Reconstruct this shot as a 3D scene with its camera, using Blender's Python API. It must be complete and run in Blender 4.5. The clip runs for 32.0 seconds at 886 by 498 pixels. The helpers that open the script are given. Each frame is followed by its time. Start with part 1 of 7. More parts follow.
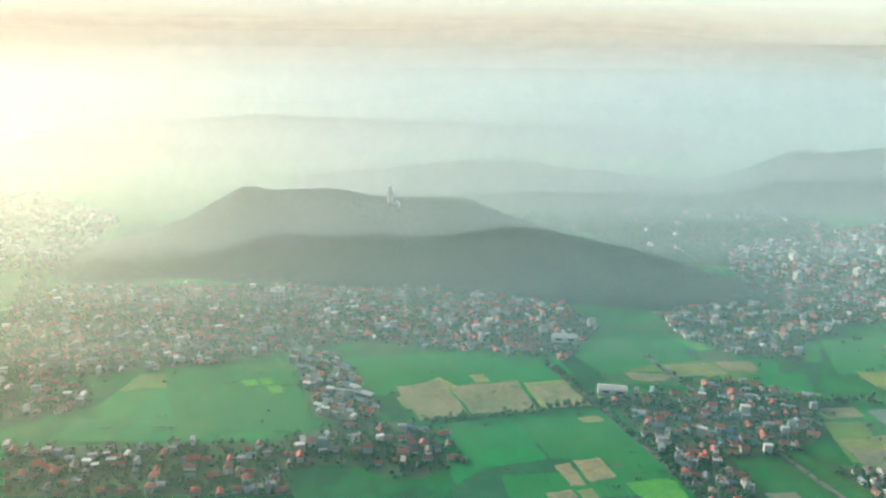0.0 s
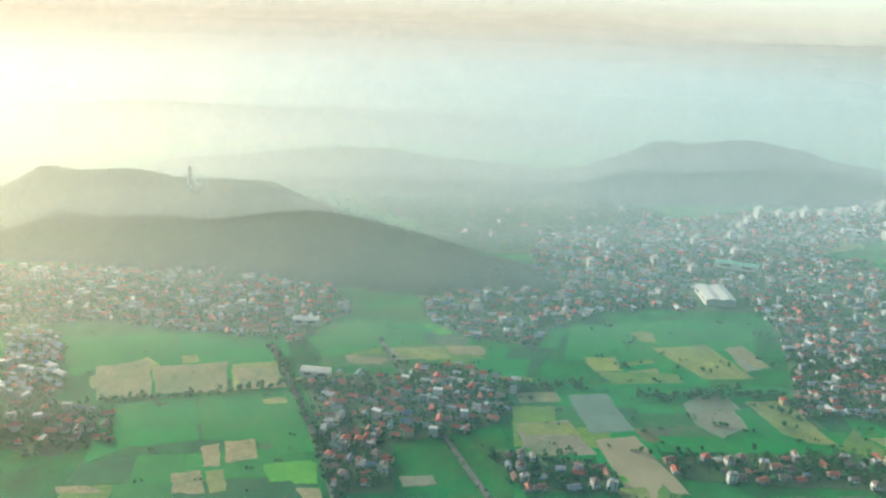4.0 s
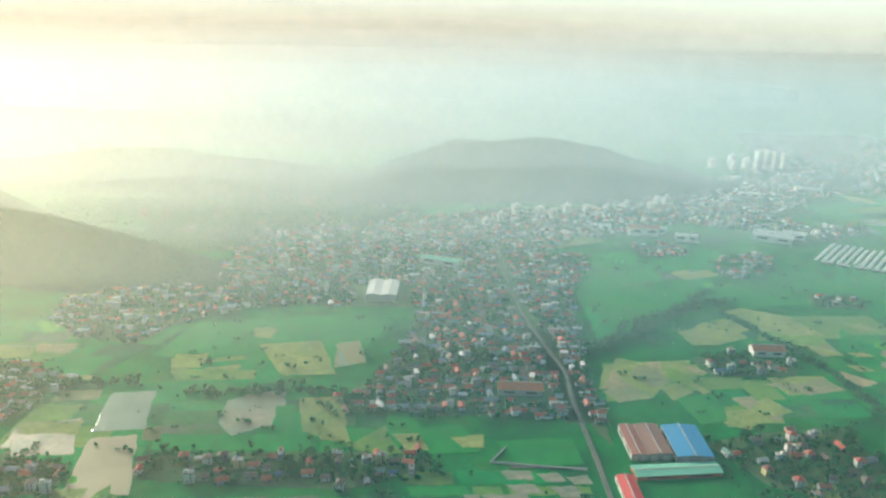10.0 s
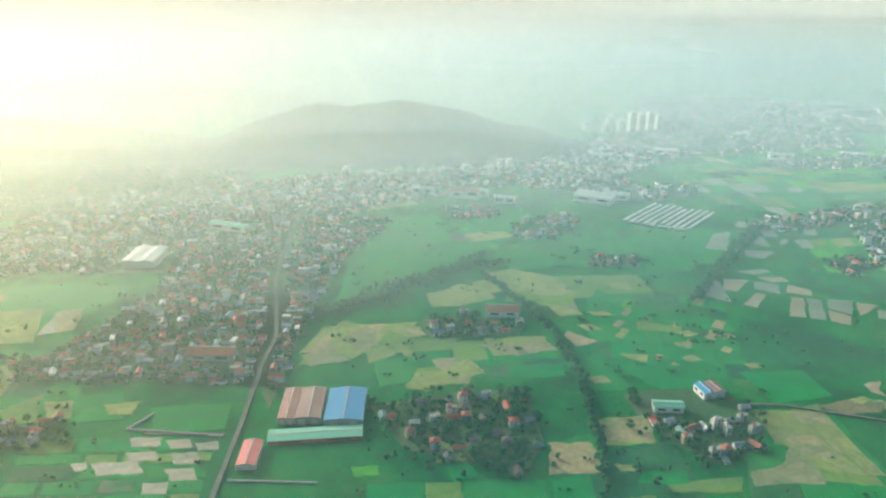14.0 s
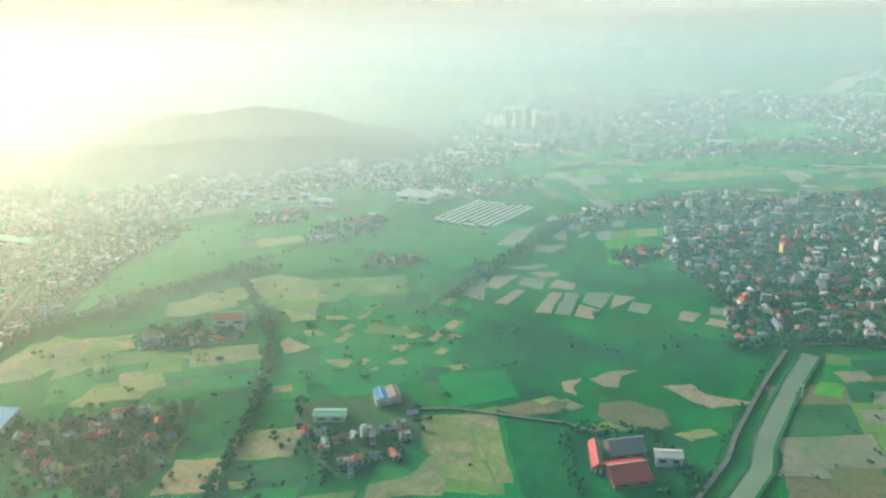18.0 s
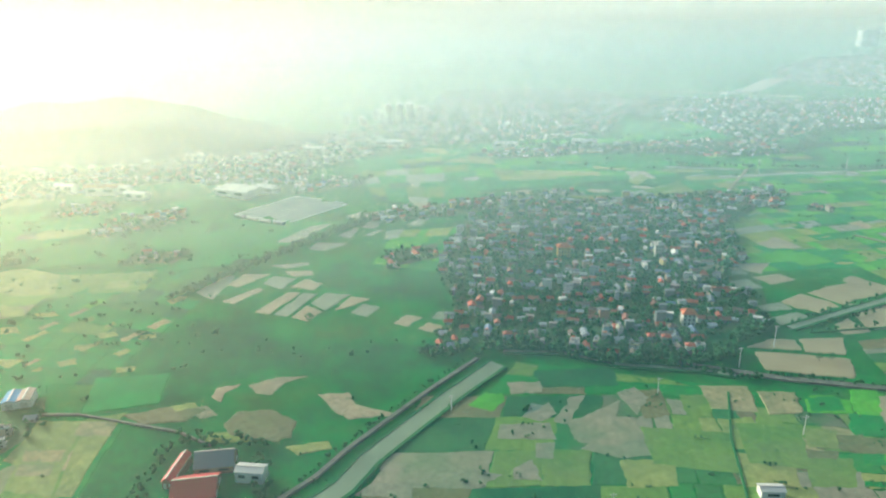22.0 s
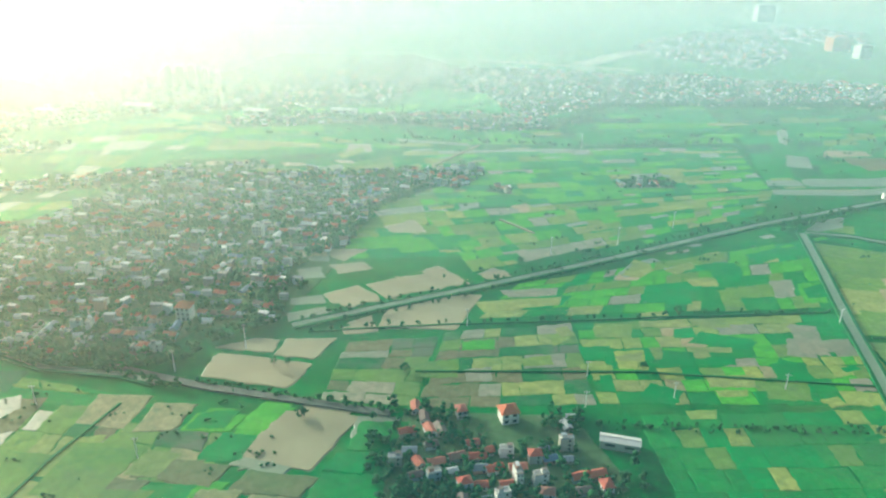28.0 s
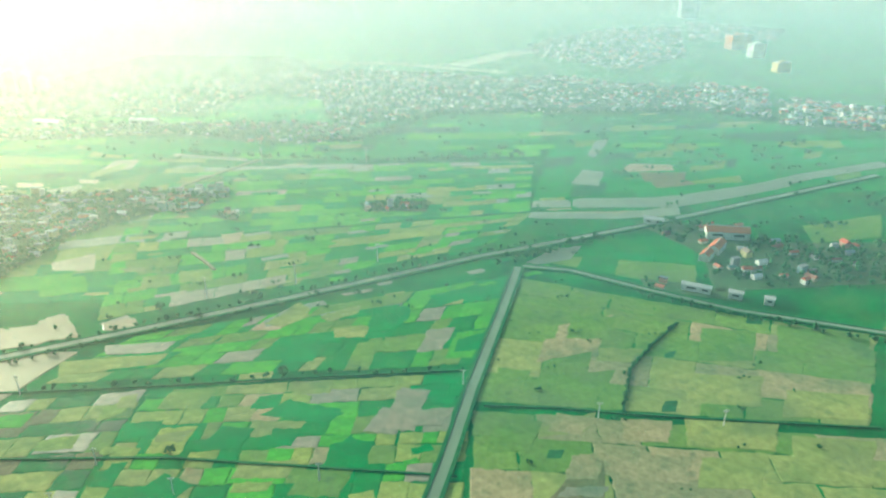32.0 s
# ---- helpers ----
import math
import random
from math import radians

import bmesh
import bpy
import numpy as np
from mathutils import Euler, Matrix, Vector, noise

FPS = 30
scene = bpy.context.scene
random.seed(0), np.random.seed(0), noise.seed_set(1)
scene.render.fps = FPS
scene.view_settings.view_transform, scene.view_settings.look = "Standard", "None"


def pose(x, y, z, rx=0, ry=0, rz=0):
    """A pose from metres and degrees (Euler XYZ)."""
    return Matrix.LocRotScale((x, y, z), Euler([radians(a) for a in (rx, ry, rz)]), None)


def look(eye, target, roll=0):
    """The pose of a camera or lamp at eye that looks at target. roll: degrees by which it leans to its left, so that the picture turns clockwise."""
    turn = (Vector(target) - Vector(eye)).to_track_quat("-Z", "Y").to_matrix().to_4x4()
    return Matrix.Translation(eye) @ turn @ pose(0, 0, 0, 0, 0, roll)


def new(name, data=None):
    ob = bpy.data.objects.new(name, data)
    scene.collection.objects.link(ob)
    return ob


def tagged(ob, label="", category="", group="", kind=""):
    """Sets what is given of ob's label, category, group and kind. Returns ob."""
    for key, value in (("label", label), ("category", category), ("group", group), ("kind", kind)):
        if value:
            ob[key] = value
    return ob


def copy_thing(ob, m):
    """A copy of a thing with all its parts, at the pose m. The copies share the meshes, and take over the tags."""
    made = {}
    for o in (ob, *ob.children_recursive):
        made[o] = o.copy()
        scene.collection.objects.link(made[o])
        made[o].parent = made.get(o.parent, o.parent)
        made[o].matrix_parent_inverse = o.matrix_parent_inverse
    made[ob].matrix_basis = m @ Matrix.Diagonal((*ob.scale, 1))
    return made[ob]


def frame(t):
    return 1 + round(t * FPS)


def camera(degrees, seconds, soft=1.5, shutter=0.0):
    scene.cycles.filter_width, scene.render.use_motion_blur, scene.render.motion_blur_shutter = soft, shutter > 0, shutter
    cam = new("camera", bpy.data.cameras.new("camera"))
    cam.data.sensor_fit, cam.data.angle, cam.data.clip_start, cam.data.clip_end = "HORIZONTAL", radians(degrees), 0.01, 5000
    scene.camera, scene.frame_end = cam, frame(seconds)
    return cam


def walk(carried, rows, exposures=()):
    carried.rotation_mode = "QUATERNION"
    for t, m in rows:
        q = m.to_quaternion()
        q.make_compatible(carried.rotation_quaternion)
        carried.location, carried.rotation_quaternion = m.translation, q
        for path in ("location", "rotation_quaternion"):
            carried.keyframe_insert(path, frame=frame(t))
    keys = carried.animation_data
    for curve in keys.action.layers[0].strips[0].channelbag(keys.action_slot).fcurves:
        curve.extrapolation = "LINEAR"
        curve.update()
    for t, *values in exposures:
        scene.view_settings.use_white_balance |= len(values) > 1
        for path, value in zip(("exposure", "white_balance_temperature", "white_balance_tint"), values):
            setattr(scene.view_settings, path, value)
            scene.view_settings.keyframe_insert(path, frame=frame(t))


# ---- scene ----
cam = camera(64.02, 32.0, soft=2.2)
# seconds, place in metres, then yaw (to the left), pitch (up) and roll in degrees
ROWS = [
    (0.0, 0.00, 0.00, 161.81, -1.11, -19.89, 0.57),
    (0.5, 15.48, 0.35, 160.74, -1.20, -20.05, 0.93),
    (1.0, 30.94, 0.69, 159.67, -1.15, -20.02, 0.78),
    (1.5, 46.37, 1.03, 158.61, -1.13, -19.95, 0.89),
    (2.0, 61.75, 1.38, 157.55, -1.17, -19.97, 1.03),
    (2.5, 77.10, 1.75, 156.49, -1.27, -19.98, 1.21),
    (3.0, 92.43, 2.18, 155.43, -1.47, -20.00, 1.43),
    (3.5, 107.74, 2.65, 154.38, -1.56, -20.01, 1.43),
    (5.5, 168.39, 5.35, 150.43, -1.79, -20.64, 1.83),
    (6.0, 183.13, 6.04, 149.54, -1.84, -20.59, 1.91),
    (6.5, 197.79, 6.72, 148.67, -1.71, -20.38, 1.83),
    (7.0, 212.39, 7.39, 147.83, -1.70, -20.13, 1.82),
    (7.5, 226.92, 8.03, 147.00, -1.59, -19.98, 1.76),
    (8.0, 241.43, 8.62, 146.16, -1.73, -19.90, 1.64),
    (8.5, 255.91, 9.18, 145.31, -1.71, -19.71, 1.35),
    (9.0, 270.39, 9.71, 144.42, -1.74, -19.49, 1.11),
    (9.5, 284.85, 10.24, 143.46, -1.71, -19.20, 0.91),
    (10.0, 299.30, 10.81, 142.42, -1.87, -19.10, 0.99),
    (10.5, 313.72, 11.40, 141.33, -1.84, -19.05, 0.94),
    (11.0, 328.10, 12.04, 140.23, -1.92, -19.07, 1.17),
    (11.5, 342.44, 12.71, 139.14, -1.81, -19.48, 1.52),
    (12.0, 356.74, 13.42, 138.07, -2.01, -20.30, 1.54),
    (12.5, 371.02, 14.16, 137.02, -2.13, -21.05, 1.63),
    (13.0, 385.29, 14.92, 135.99, -2.30, -21.52, 1.42),
    (13.5, 399.51, 15.69, 134.95, -2.32, -21.45, 0.61),
    (14.0, 413.69, 16.46, 133.92, -2.46, -21.18, 0.27),
    (14.5, 427.84, 17.26, 132.87, -2.15, -20.97, 0.10),
    (16.5, 483.83, 21.20, 128.28, -0.33, -20.14, -2.52),
    (17.0, 497.78, 22.26, 127.13, -0.90, -20.12, -2.43),
    (17.5, 511.73, 23.35, 125.98, -1.69, -20.31, -2.11),
    (18.0, 525.67, 24.46, 124.82, -2.31, -20.60, -2.09),
    (18.5, 539.58, 25.60, 123.68, -2.42, -20.87, -2.03),
    (19.0, 553.44, 26.74, 122.54, -2.40, -20.99, -1.88),
    (19.5, 567.24, 27.83, 121.42, -2.30, -20.93, -1.25),
    (20.0, 580.97, 28.84, 120.33, -2.38, -20.87, -1.25),
    (20.5, 594.64, 29.82, 119.26, -2.12, -20.79, -1.24),
    (21.0, 608.25, 30.85, 118.18, -2.05, -20.69, -1.24),
    (21.5, 621.79, 31.91, 117.11, -1.88, -20.60, -1.34),
    (22.0, 635.32, 33.01, 116.06, -2.03, -20.63, -1.19),
    (22.5, 648.84, 34.13, 115.02, -2.44, -20.74, -1.08),
    (23.0, 662.35, 35.25, 114.01, -2.71, -20.53, -1.19),
    (23.5, 675.83, 36.31, 113.01, -3.14, -20.33, -1.08),
    (24.0, 689.23, 37.27, 112.01, -3.52, -20.30, -0.91),
    (24.5, 702.57, 38.11, 111.03, -4.20, -20.49, -0.77),
    (25.0, 715.87, 38.91, 110.06, -4.38, -20.64, -0.78),
    (25.5, 729.20, 39.70, 109.10, -4.41, -20.62, -0.75),
    (26.0, 742.48, 40.72, 108.28, -4.42, -20.80, -0.71),
    (26.2, 747.80, 41.13, 107.95, -4.42, -20.87, -0.69),
    (26.4, 753.11, 41.54, 107.62, -4.42, -20.94, -0.67),
    (26.6, 758.42, 41.94, 107.29, -4.43, -21.02, -0.66),
    (26.8, 763.73, 42.35, 106.96, -4.43, -21.09, -0.64),
    (27.0, 769.05, 42.76, 106.63, -4.43, -21.16, -0.62),
    (27.2, 774.36, 43.17, 106.30, -4.44, -21.23, -0.61),
    (27.4, 779.76, 44.12, 106.17, -4.44, -21.30, -0.59),
    (27.6, 785.41, 46.64, 106.58, -4.33, -21.68, -0.32),
    (27.8, 791.29, 50.74, 107.52, -4.12, -22.37, 0.21),
    (28.0, 797.18, 55.52, 108.44, -3.91, -23.06, 0.74),
    (28.2, 802.96, 60.50, 109.04, -4.15, -23.56, 1.18),
    (28.4, 808.74, 65.51, 109.32, -4.39, -24.07, 1.63),
    (28.6, 814.76, 70.21, 109.25, -4.43, -24.48, 1.89),
    (28.8, 821.03, 74.51, 108.88, -4.26, -24.79, 1.98),
    (29.0, 827.52, 78.10, 108.52, -4.09, -25.11, 2.07),
    (29.2, 834.22, 80.77, 108.34, -3.87, -25.28, 1.70),
    (29.4, 840.91, 82.57, 108.31, -3.66, -25.45, 1.33),
    (29.6, 847.22, 83.54, 108.41, -3.60, -25.40, 1.14),
    (29.8, 853.13, 83.75, 108.62, -3.69, -25.11, 1.12),
    (30.0, 858.90, 83.69, 108.88, -3.79, -24.82, 1.10),
    (30.5, 873.69, 83.90, 108.99, -4.26, -24.21, 0.73),
    (31.0, 887.82, 83.57, 109.80, -4.22, -24.18, 0.39),
    (31.5, 903.29, 82.87, 111.21, -4.36, -23.99, 0.53),
    (32.0, 917.64, 82.05, 112.56, -4.70, -23.57, 0.58),
]
walk(cam, [(t, pose(x, y, z, 0, 0, yaw) @ pose(0, 0, 0, 90 + pitch) @ pose(0, 0, 0, 0, 0, roll)) for t, x, y, z, yaw, pitch, roll in ROWS],
     exposures=[(0.0, 0.12, 6350, 7.5), (9.0, 0.10, 6350, 6.5), (16.0, 0.13, 6350, 4.5), (20.0, 0.16, 6300, 2.0), (24.0, 0.27, 6250, -1.0), (28.0, 0.38, 6200, -5.5), (32.0, 0.36, 6200, -12.0)])

# ---- light ----
SUN_AZ, SUN_EL = 45.0, 18.0      # degrees to the left of +y, and above the horizon
to_sun = Vector((-math.sin(radians(SUN_AZ)) * math.cos(radians(SUN_EL)), math.cos(radians(SUN_AZ)) * math.cos(radians(SUN_EL)), math.sin(radians(SUN_EL))))
sun = new("sun", bpy.data.lights.new("sun", "SUN"))
sun.data.energy, sun.data.angle, sun.data.color = 4.5, radians(3.0), (1.0, 0.93, 0.80)
sun.matrix_basis = look(to_sun * 1500, (0, 0, 0))

world = bpy.data.worlds.new("world")
scene.world = world
world.use_nodes = True
wn = world.node_tree
wn.nodes.clear()
sky = wn.nodes.new("ShaderNodeTexSky")
sky.sky_type, sky.sun_disc = "NISHITA", False
sky.sun_elevation, sky.sun_rotation = radians(SUN_EL), radians(-SUN_AZ)
sky.air_density, sky.dust_density, sky.ozone_density = 1.0, 6.0, 1.5
wb = wn.nodes.new("ShaderNodeBackground")
wb.inputs[1].default_value = 0.15
wo = wn.nodes.new("ShaderNodeOutputWorld")
wn.links.new(sky.outputs[0], wb.inputs[0])
wn.links.new(wb.outputs[0], wo.inputs[0])


# ---- materials ----
def nodes_of(name):
    m = bpy.data.materials.new(name)
    m.use_nodes = True
    return m, m.node_tree, m.node_tree.nodes["Principled BSDF"]


def ramp_node(nt, stops, constant=False):
    r = nt.nodes.new("ShaderNodeValToRGB")
    r.color_ramp.interpolation = "CONSTANT" if constant else "LINEAR"
    els = r.color_ramp.elements
    while len(els) < len(stops):
        els.new(0.5)
    for e, (p, c) in zip(els, stops):
        e.position, e.color = p, (*c, 1)
    return r


def mix_colour(nt, a, b, fac, mode="MIX"):
    m = nt.nodes.new("ShaderNodeMix")
    m.data_type, m.blend_type = "RGBA", mode
    for sock, v in ((m.inputs["Factor"], fac), (m.inputs["A"], a), (m.inputs["B"], b)):
        if isinstance(v, (int, float)):
            sock.default_value = v
        elif isinstance(v, tuple):
            sock.default_value = (*v, 1)
        else:
            nt.links.new(v, sock)
    return m.outputs["Result"]


def noise_node(nt, scale, detail=4, rough=0.6, coord="Object", stretch=None):
    tc = nt.nodes.new("ShaderNodeTexCoord")
    out = tc.outputs[coord]
    if stretch:
        mp = nt.nodes.new("ShaderNodeMapping")
        mp.inputs["Scale"].default_value = stretch
        nt.links.new(out, mp.inputs["Vector"])
        out = mp.outputs[0]
    n = nt.nodes.new("ShaderNodeTexNoise")
    n.inputs["Scale"].default_value, n.inputs["Detail"].default_value, n.inputs["Roughness"].default_value = scale, detail, rough
    nt.links.new(out, n.inputs["Vector"])
    return n.outputs["Fac"]


def bump(nt, bsdf, height, strength=0.4, distance=0.2):
    b = nt.nodes.new("ShaderNodeBump")
    b.inputs["Strength"].default_value, b.inputs["Distance"].default_value = strength, distance
    nt.links.new(height, b.inputs["Height"])
    nt.links.new(b.outputs[0], bsdf.inputs["Normal"])


def varied(nt, island):
    if island:
        return nt.nodes.new("ShaderNodeNewGeometry").outputs["Random Per Island"]
    return nt.nodes.new("ShaderNodeObjectInfo").outputs["Random"]


def land_noise(nt, scale, low, high, most, shift=0.0):
    """Soft patches laid over the whole country, whatever object they fall on."""
    g = nt.nodes.new("ShaderNodeNewGeometry")
    mp = nt.nodes.new("ShaderNodeMapping")
    mp.inputs["Location"].default_value = (shift, shift * 0.7, 0)
    nt.links.new(g.outputs["Position"], mp.inputs["Vector"])
    n = nt.nodes.new("ShaderNodeTexNoise")
    n.inputs["Scale"].default_value, n.inputs["Detail"].default_value, n.inputs["Roughness"].default_value = scale, 5, 0.62
    nt.links.new(mp.outputs[0], n.inputs["Vector"])
    r = nt.nodes.new("ShaderNodeMapRange")
    r.inputs["From Min"].default_value, r.inputs["From Max"].default_value = low, high
    r.inputs["To Min"].default_value, r.inputs["To Max"].default_value = 0.0, most
    nt.links.new(n.outputs["Fac"], r.inputs["Value"])
    return r.outputs[0]


def crop(name, dark, light, scale=0.5, rough=0.9, tint=0.42, rows=None, gloss=0.2, patchy=0.5, soil=0.0):
    """Growing or bare field: two scales of noise, a tint of its own for each parcel, and rows."""
    m, nt, b = nodes_of(name)
    big = ramp_node(nt, [(0.3, dark), (0.7, light)])
    nt.links.new(noise_node(nt, 0.06, 5, 0.65), big.inputs[0])
    fine = ramp_node(nt, [(0.25, (0.62, 0.62, 0.62)), (0.75, (1.25, 1.25, 1.25))])
    grain = noise_node(nt, scale, 6, 0.7, stretch=rows)
    nt.links.new(grain, fine.inputs[0])
    c = mix_colour(nt, big.outputs[0], fine.outputs[0], 1.0, "MULTIPLY")
    own = ramp_node(nt, [(0.0, (0.55, 0.72, 0.72)), (0.3, (0.8, 0.9, 0.9)), (0.6, (1.0, 1.0, 1.0)), (1.0, (1.5, 1.2, 1.1))])
    nt.links.new(varied(nt, False), own.inputs[0])
    c = mix_colour(nt, c, own.outputs[0], tint, "MULTIPLY")
    # patches of weed and of worn growth that run across the bunds
    c = mix_colour(nt, c, (0.012, 0.15, 0.06), land_noise(nt, 0.045, 0.50, 0.72, patchy))
    c = mix_colour(nt, c, (0.11, 0.24, 0.08), land_noise(nt, 0.021, 0.50, 0.75, patchy * 0.8, 40.0))
    c = mix_colour(nt, c, (0.02, 0.12, 0.06), land_noise(nt, 0.22, 0.56, 0.72, patchy * 0.8, 90.0))
    if soil:
        c = mix_colour(nt, c, (0.13, 0.165, 0.11), land_noise(nt, 0.035, 0.47, 0.60, soil, 17.0))
    nt.links.new(c, b.inputs["Base Color"])
    b.inputs["Roughness"].default_value = rough
    b.inputs["Specular IOR Level"].default_value = gloss
    bump(nt, b, grain, 0.5, 0.3)
    return m


def water(name, colour, rough=0.12, tint=0.3):
    m, nt, b = nodes_of(name)
    c1 = ramp_node(nt, [(0.3, tuple(0.8 * v for v in colour)), (0.7, tuple(1.15 * v for v in colour))])
    nt.links.new(noise_node(nt, 0.05, 4), c1.inputs[0])
    own = ramp_node(nt, [(0.0, (0.75, 0.85, 0.85)), (1.0, (1.2, 1.1, 1.0))])
    nt.links.new(varied(nt, False), own.inputs[0])
    nt.links.new(mix_colour(nt, c1.outputs[0], own.outputs[0], tint, "MULTIPLY"), b.inputs["Base Color"])
    b.inputs["Roughness"].default_value, b.inputs["IOR"].default_value = rough, 1.33
    bump(nt, b, noise_node(nt, 1.2, 3), 0.06, 0.05)
    return m


def paint(name, stops, island=False, rough=0.75, wear=0.35, constant=True, metal=0.0, ribs=0.0):
    """Painted or tiled surfaces whose colour is picked house by house."""
    m, nt, b = nodes_of(name)
    r = ramp_node(nt, stops, constant)
    nt.links.new(varied(nt, island), r.inputs[0])
    dirt = ramp_node(nt, [(0.3, (1, 1, 1)), (0.72, (0.55, 0.52, 0.48))])
    nt.links.new(noise_node(nt, 0.9, 6, 0.7), dirt.inputs[0])
    c = mix_colour(nt, r.outputs[0], dirt.outputs[0], wear, "MULTIPLY")
    nt.links.new(c, b.inputs["Base Color"])
    b.inputs["Roughness"].default_value, b.inputs["Metallic"].default_value = rough, metal
    if ribs:
        tc = nt.nodes.new("ShaderNodeTexCoord")
        w = nt.nodes.new("ShaderNodeTexWave")
        w.inputs["Scale"].default_value = ribs
        nt.links.new(tc.outputs["Object"], w.inputs["Vector"])
        bump(nt, b, w.outputs["Fac"], 0.5, 0.08)
    else:
        bump(nt, b, noise_node(nt, 3.0, 4), 0.3, 0.05)
    return m


def leafy(name, dark, light, island=False, mottle=0.8):
    m, nt, b = nodes_of(name)
    r = ramp_node(nt, [(0.0, dark), (1.0, light)])
    nt.links.new(varied(nt, island), r.inputs[0])
    mott = ramp_node(nt, [(0.3, (0.5, 0.55, 0.5)), (0.7, (1.3, 1.3, 1.2))])
    nt.links.new(noise_node(nt, 0.8, 5, 0.7), mott.inputs[0])
    nt.links.new(mix_colour(nt, r.outputs[0], mott.outputs[0], mottle, "MULTIPLY"), b.inputs["Base Color"])
    b.inputs["Roughness"].default_value = 0.75
    b.inputs["Specular IOR Level"].default_value = 0.25
    # leaves let part of the low sun through
    thin = nt.nodes.new("ShaderNodeBsdfTranslucent")
    nt.links.new(b.inputs["Base Color"].links[0].from_socket, thin.inputs["Color"])
    mx = nt.nodes.new("ShaderNodeMixShader")
    mx.inputs[0].default_value = 0.4
    nt.links.new(b.outputs[0], mx.inputs[1])
    nt.links.new(thin.outputs[0], mx.inputs[2])
    nt.links.new(mx.outputs[0], nt.nodes["Material Output"].inputs[0])
    return m


M = {
    "emerald": crop("rice_emerald", (0.001, 0.21, 0.052), (0.002, 0.31, 0.068), 0.7, patchy=0.3),
    "green": crop("rice_green", (0.004, 0.21, 0.048), (0.014, 0.29, 0.056), 0.6),
    "dark": crop("marsh_green", (0.006, 0.11, 0.05), (0.014, 0.17, 0.06), 0.5),
    "marsh": crop("rough_wet_ground", (0.008, 0.15, 0.05), (0.03, 0.21, 0.06), 0.5, soil=0.9),
    "lime": crop("young_rice", (0.05, 0.35, 0.04), (0.11, 0.45, 0.05), 0.6, patchy=0.25),
    "yellow": crop("ripening_rice", (0.22, 0.33, 0.085), (0.30, 0.38, 0.11), 0.6),
    "olive": crop("old_grass", (0.12, 0.27, 0.06), (0.18, 0.32, 0.075), 0.4, tint=0.25, soil=0.3),
    "straw": crop("pale_grass", (0.24, 0.32, 0.10), (0.33, 0.38, 0.13), 0.4, tint=0.2, soil=0.3),
    "tan": crop("cut_stubble", (0.26, 0.27, 0.14), (0.38, 0.34, 0.20), 0.5, patchy=0.6),
    "brown": crop("ploughed_soil", (0.15, 0.165, 0.09), (0.20, 0.19, 0.11), 0.5, tint=0.2),
    "mud": crop("wet_mud", (0.22, 0.235, 0.16), (0.29, 0.28, 0.20), 0.4, rough=0.5, gloss=0.4, tint=0.2),
    "sand": crop("sand", (0.34, 0.30, 0.20), (0.44, 0.37, 0.25), 0.6, patchy=0.3),
    "pond": water("pond_water", (0.33, 0.30, 0.19), 0.4),
    "paddy": water("flooded_paddy", (0.21, 0.27, 0.19), 0.4),
    "canal": water("canal_water", (0.19, 0.27, 0.19), 0.3),
    "teal": water("teal_pond_water", (0.16, 0.25, 0.20), 0.2),
    "road": crop("road_surface", (0.15, 0.17, 0.15), (0.21, 0.21, 0.18), 0.4, tint=0.1, patchy=0.3),
    "bank": crop("bank_grass", (0.010, 0.13, 0.05), (0.02, 0.19, 0.06), 0.8),
    "yard": crop("village_yards", (0.04, 0.14, 0.055), (0.10, 0.17, 0.08), 0.5, patchy=0.3, soil=0.35),
    "tree": leafy("tree_leaves", (0.016, 0.14, 0.06), (0.045, 0.21, 0.08)),
    "trees": leafy("tree_leaves_mass", (0.018, 0.14, 0.062), (0.05, 0.22, 0.085), True),
    "forest": leafy("forest_leaves", (0.006, 0.070, 0.048), (0.014, 0.098, 0.060), True, 0.35),
    "bark": paint("bark", [(0.0, (0.12, 0.09, 0.06)), (0.5, (0.16, 0.13, 0.09))]),
}
WALLS = [(0.0, (0.82, 0.81, 0.78)), (0.44, (0.44, 0.46, 0.46)), (0.5, (0.50, 0.46, 0.38)), (0.6, (0.30, 0.33, 0.34)), (0.78, (0.62, 0.55, 0.30)), (0.84, (0.34, 0.48, 0.52)), (0.91, (0.50, 0.31, 0.25))]
TILES = [(0.0, (0.52, 0.13, 0.09)), (0.3, (0.32, 0.15, 0.12)), (0.42, (0.56, 0.19, 0.14)), (0.62, (0.22, 0.16, 0.14)), (0.8, (0.50, 0.11, 0.08)), (0.9, (0.28, 0.22, 0.19))]
METAL = [(0.0, (0.40, 0.46, 0.52)), (0.24, (0.25, 0.30, 0.34)), (0.4, (0.78, 0.79, 0.78)), (0.62, (0.15, 0.24, 0.40)), (0.72, (0.22, 0.37, 0.34)), (0.82, (0.28, 0.24, 0.22)), (0.93, (0.42, 0.17, 0.13))]
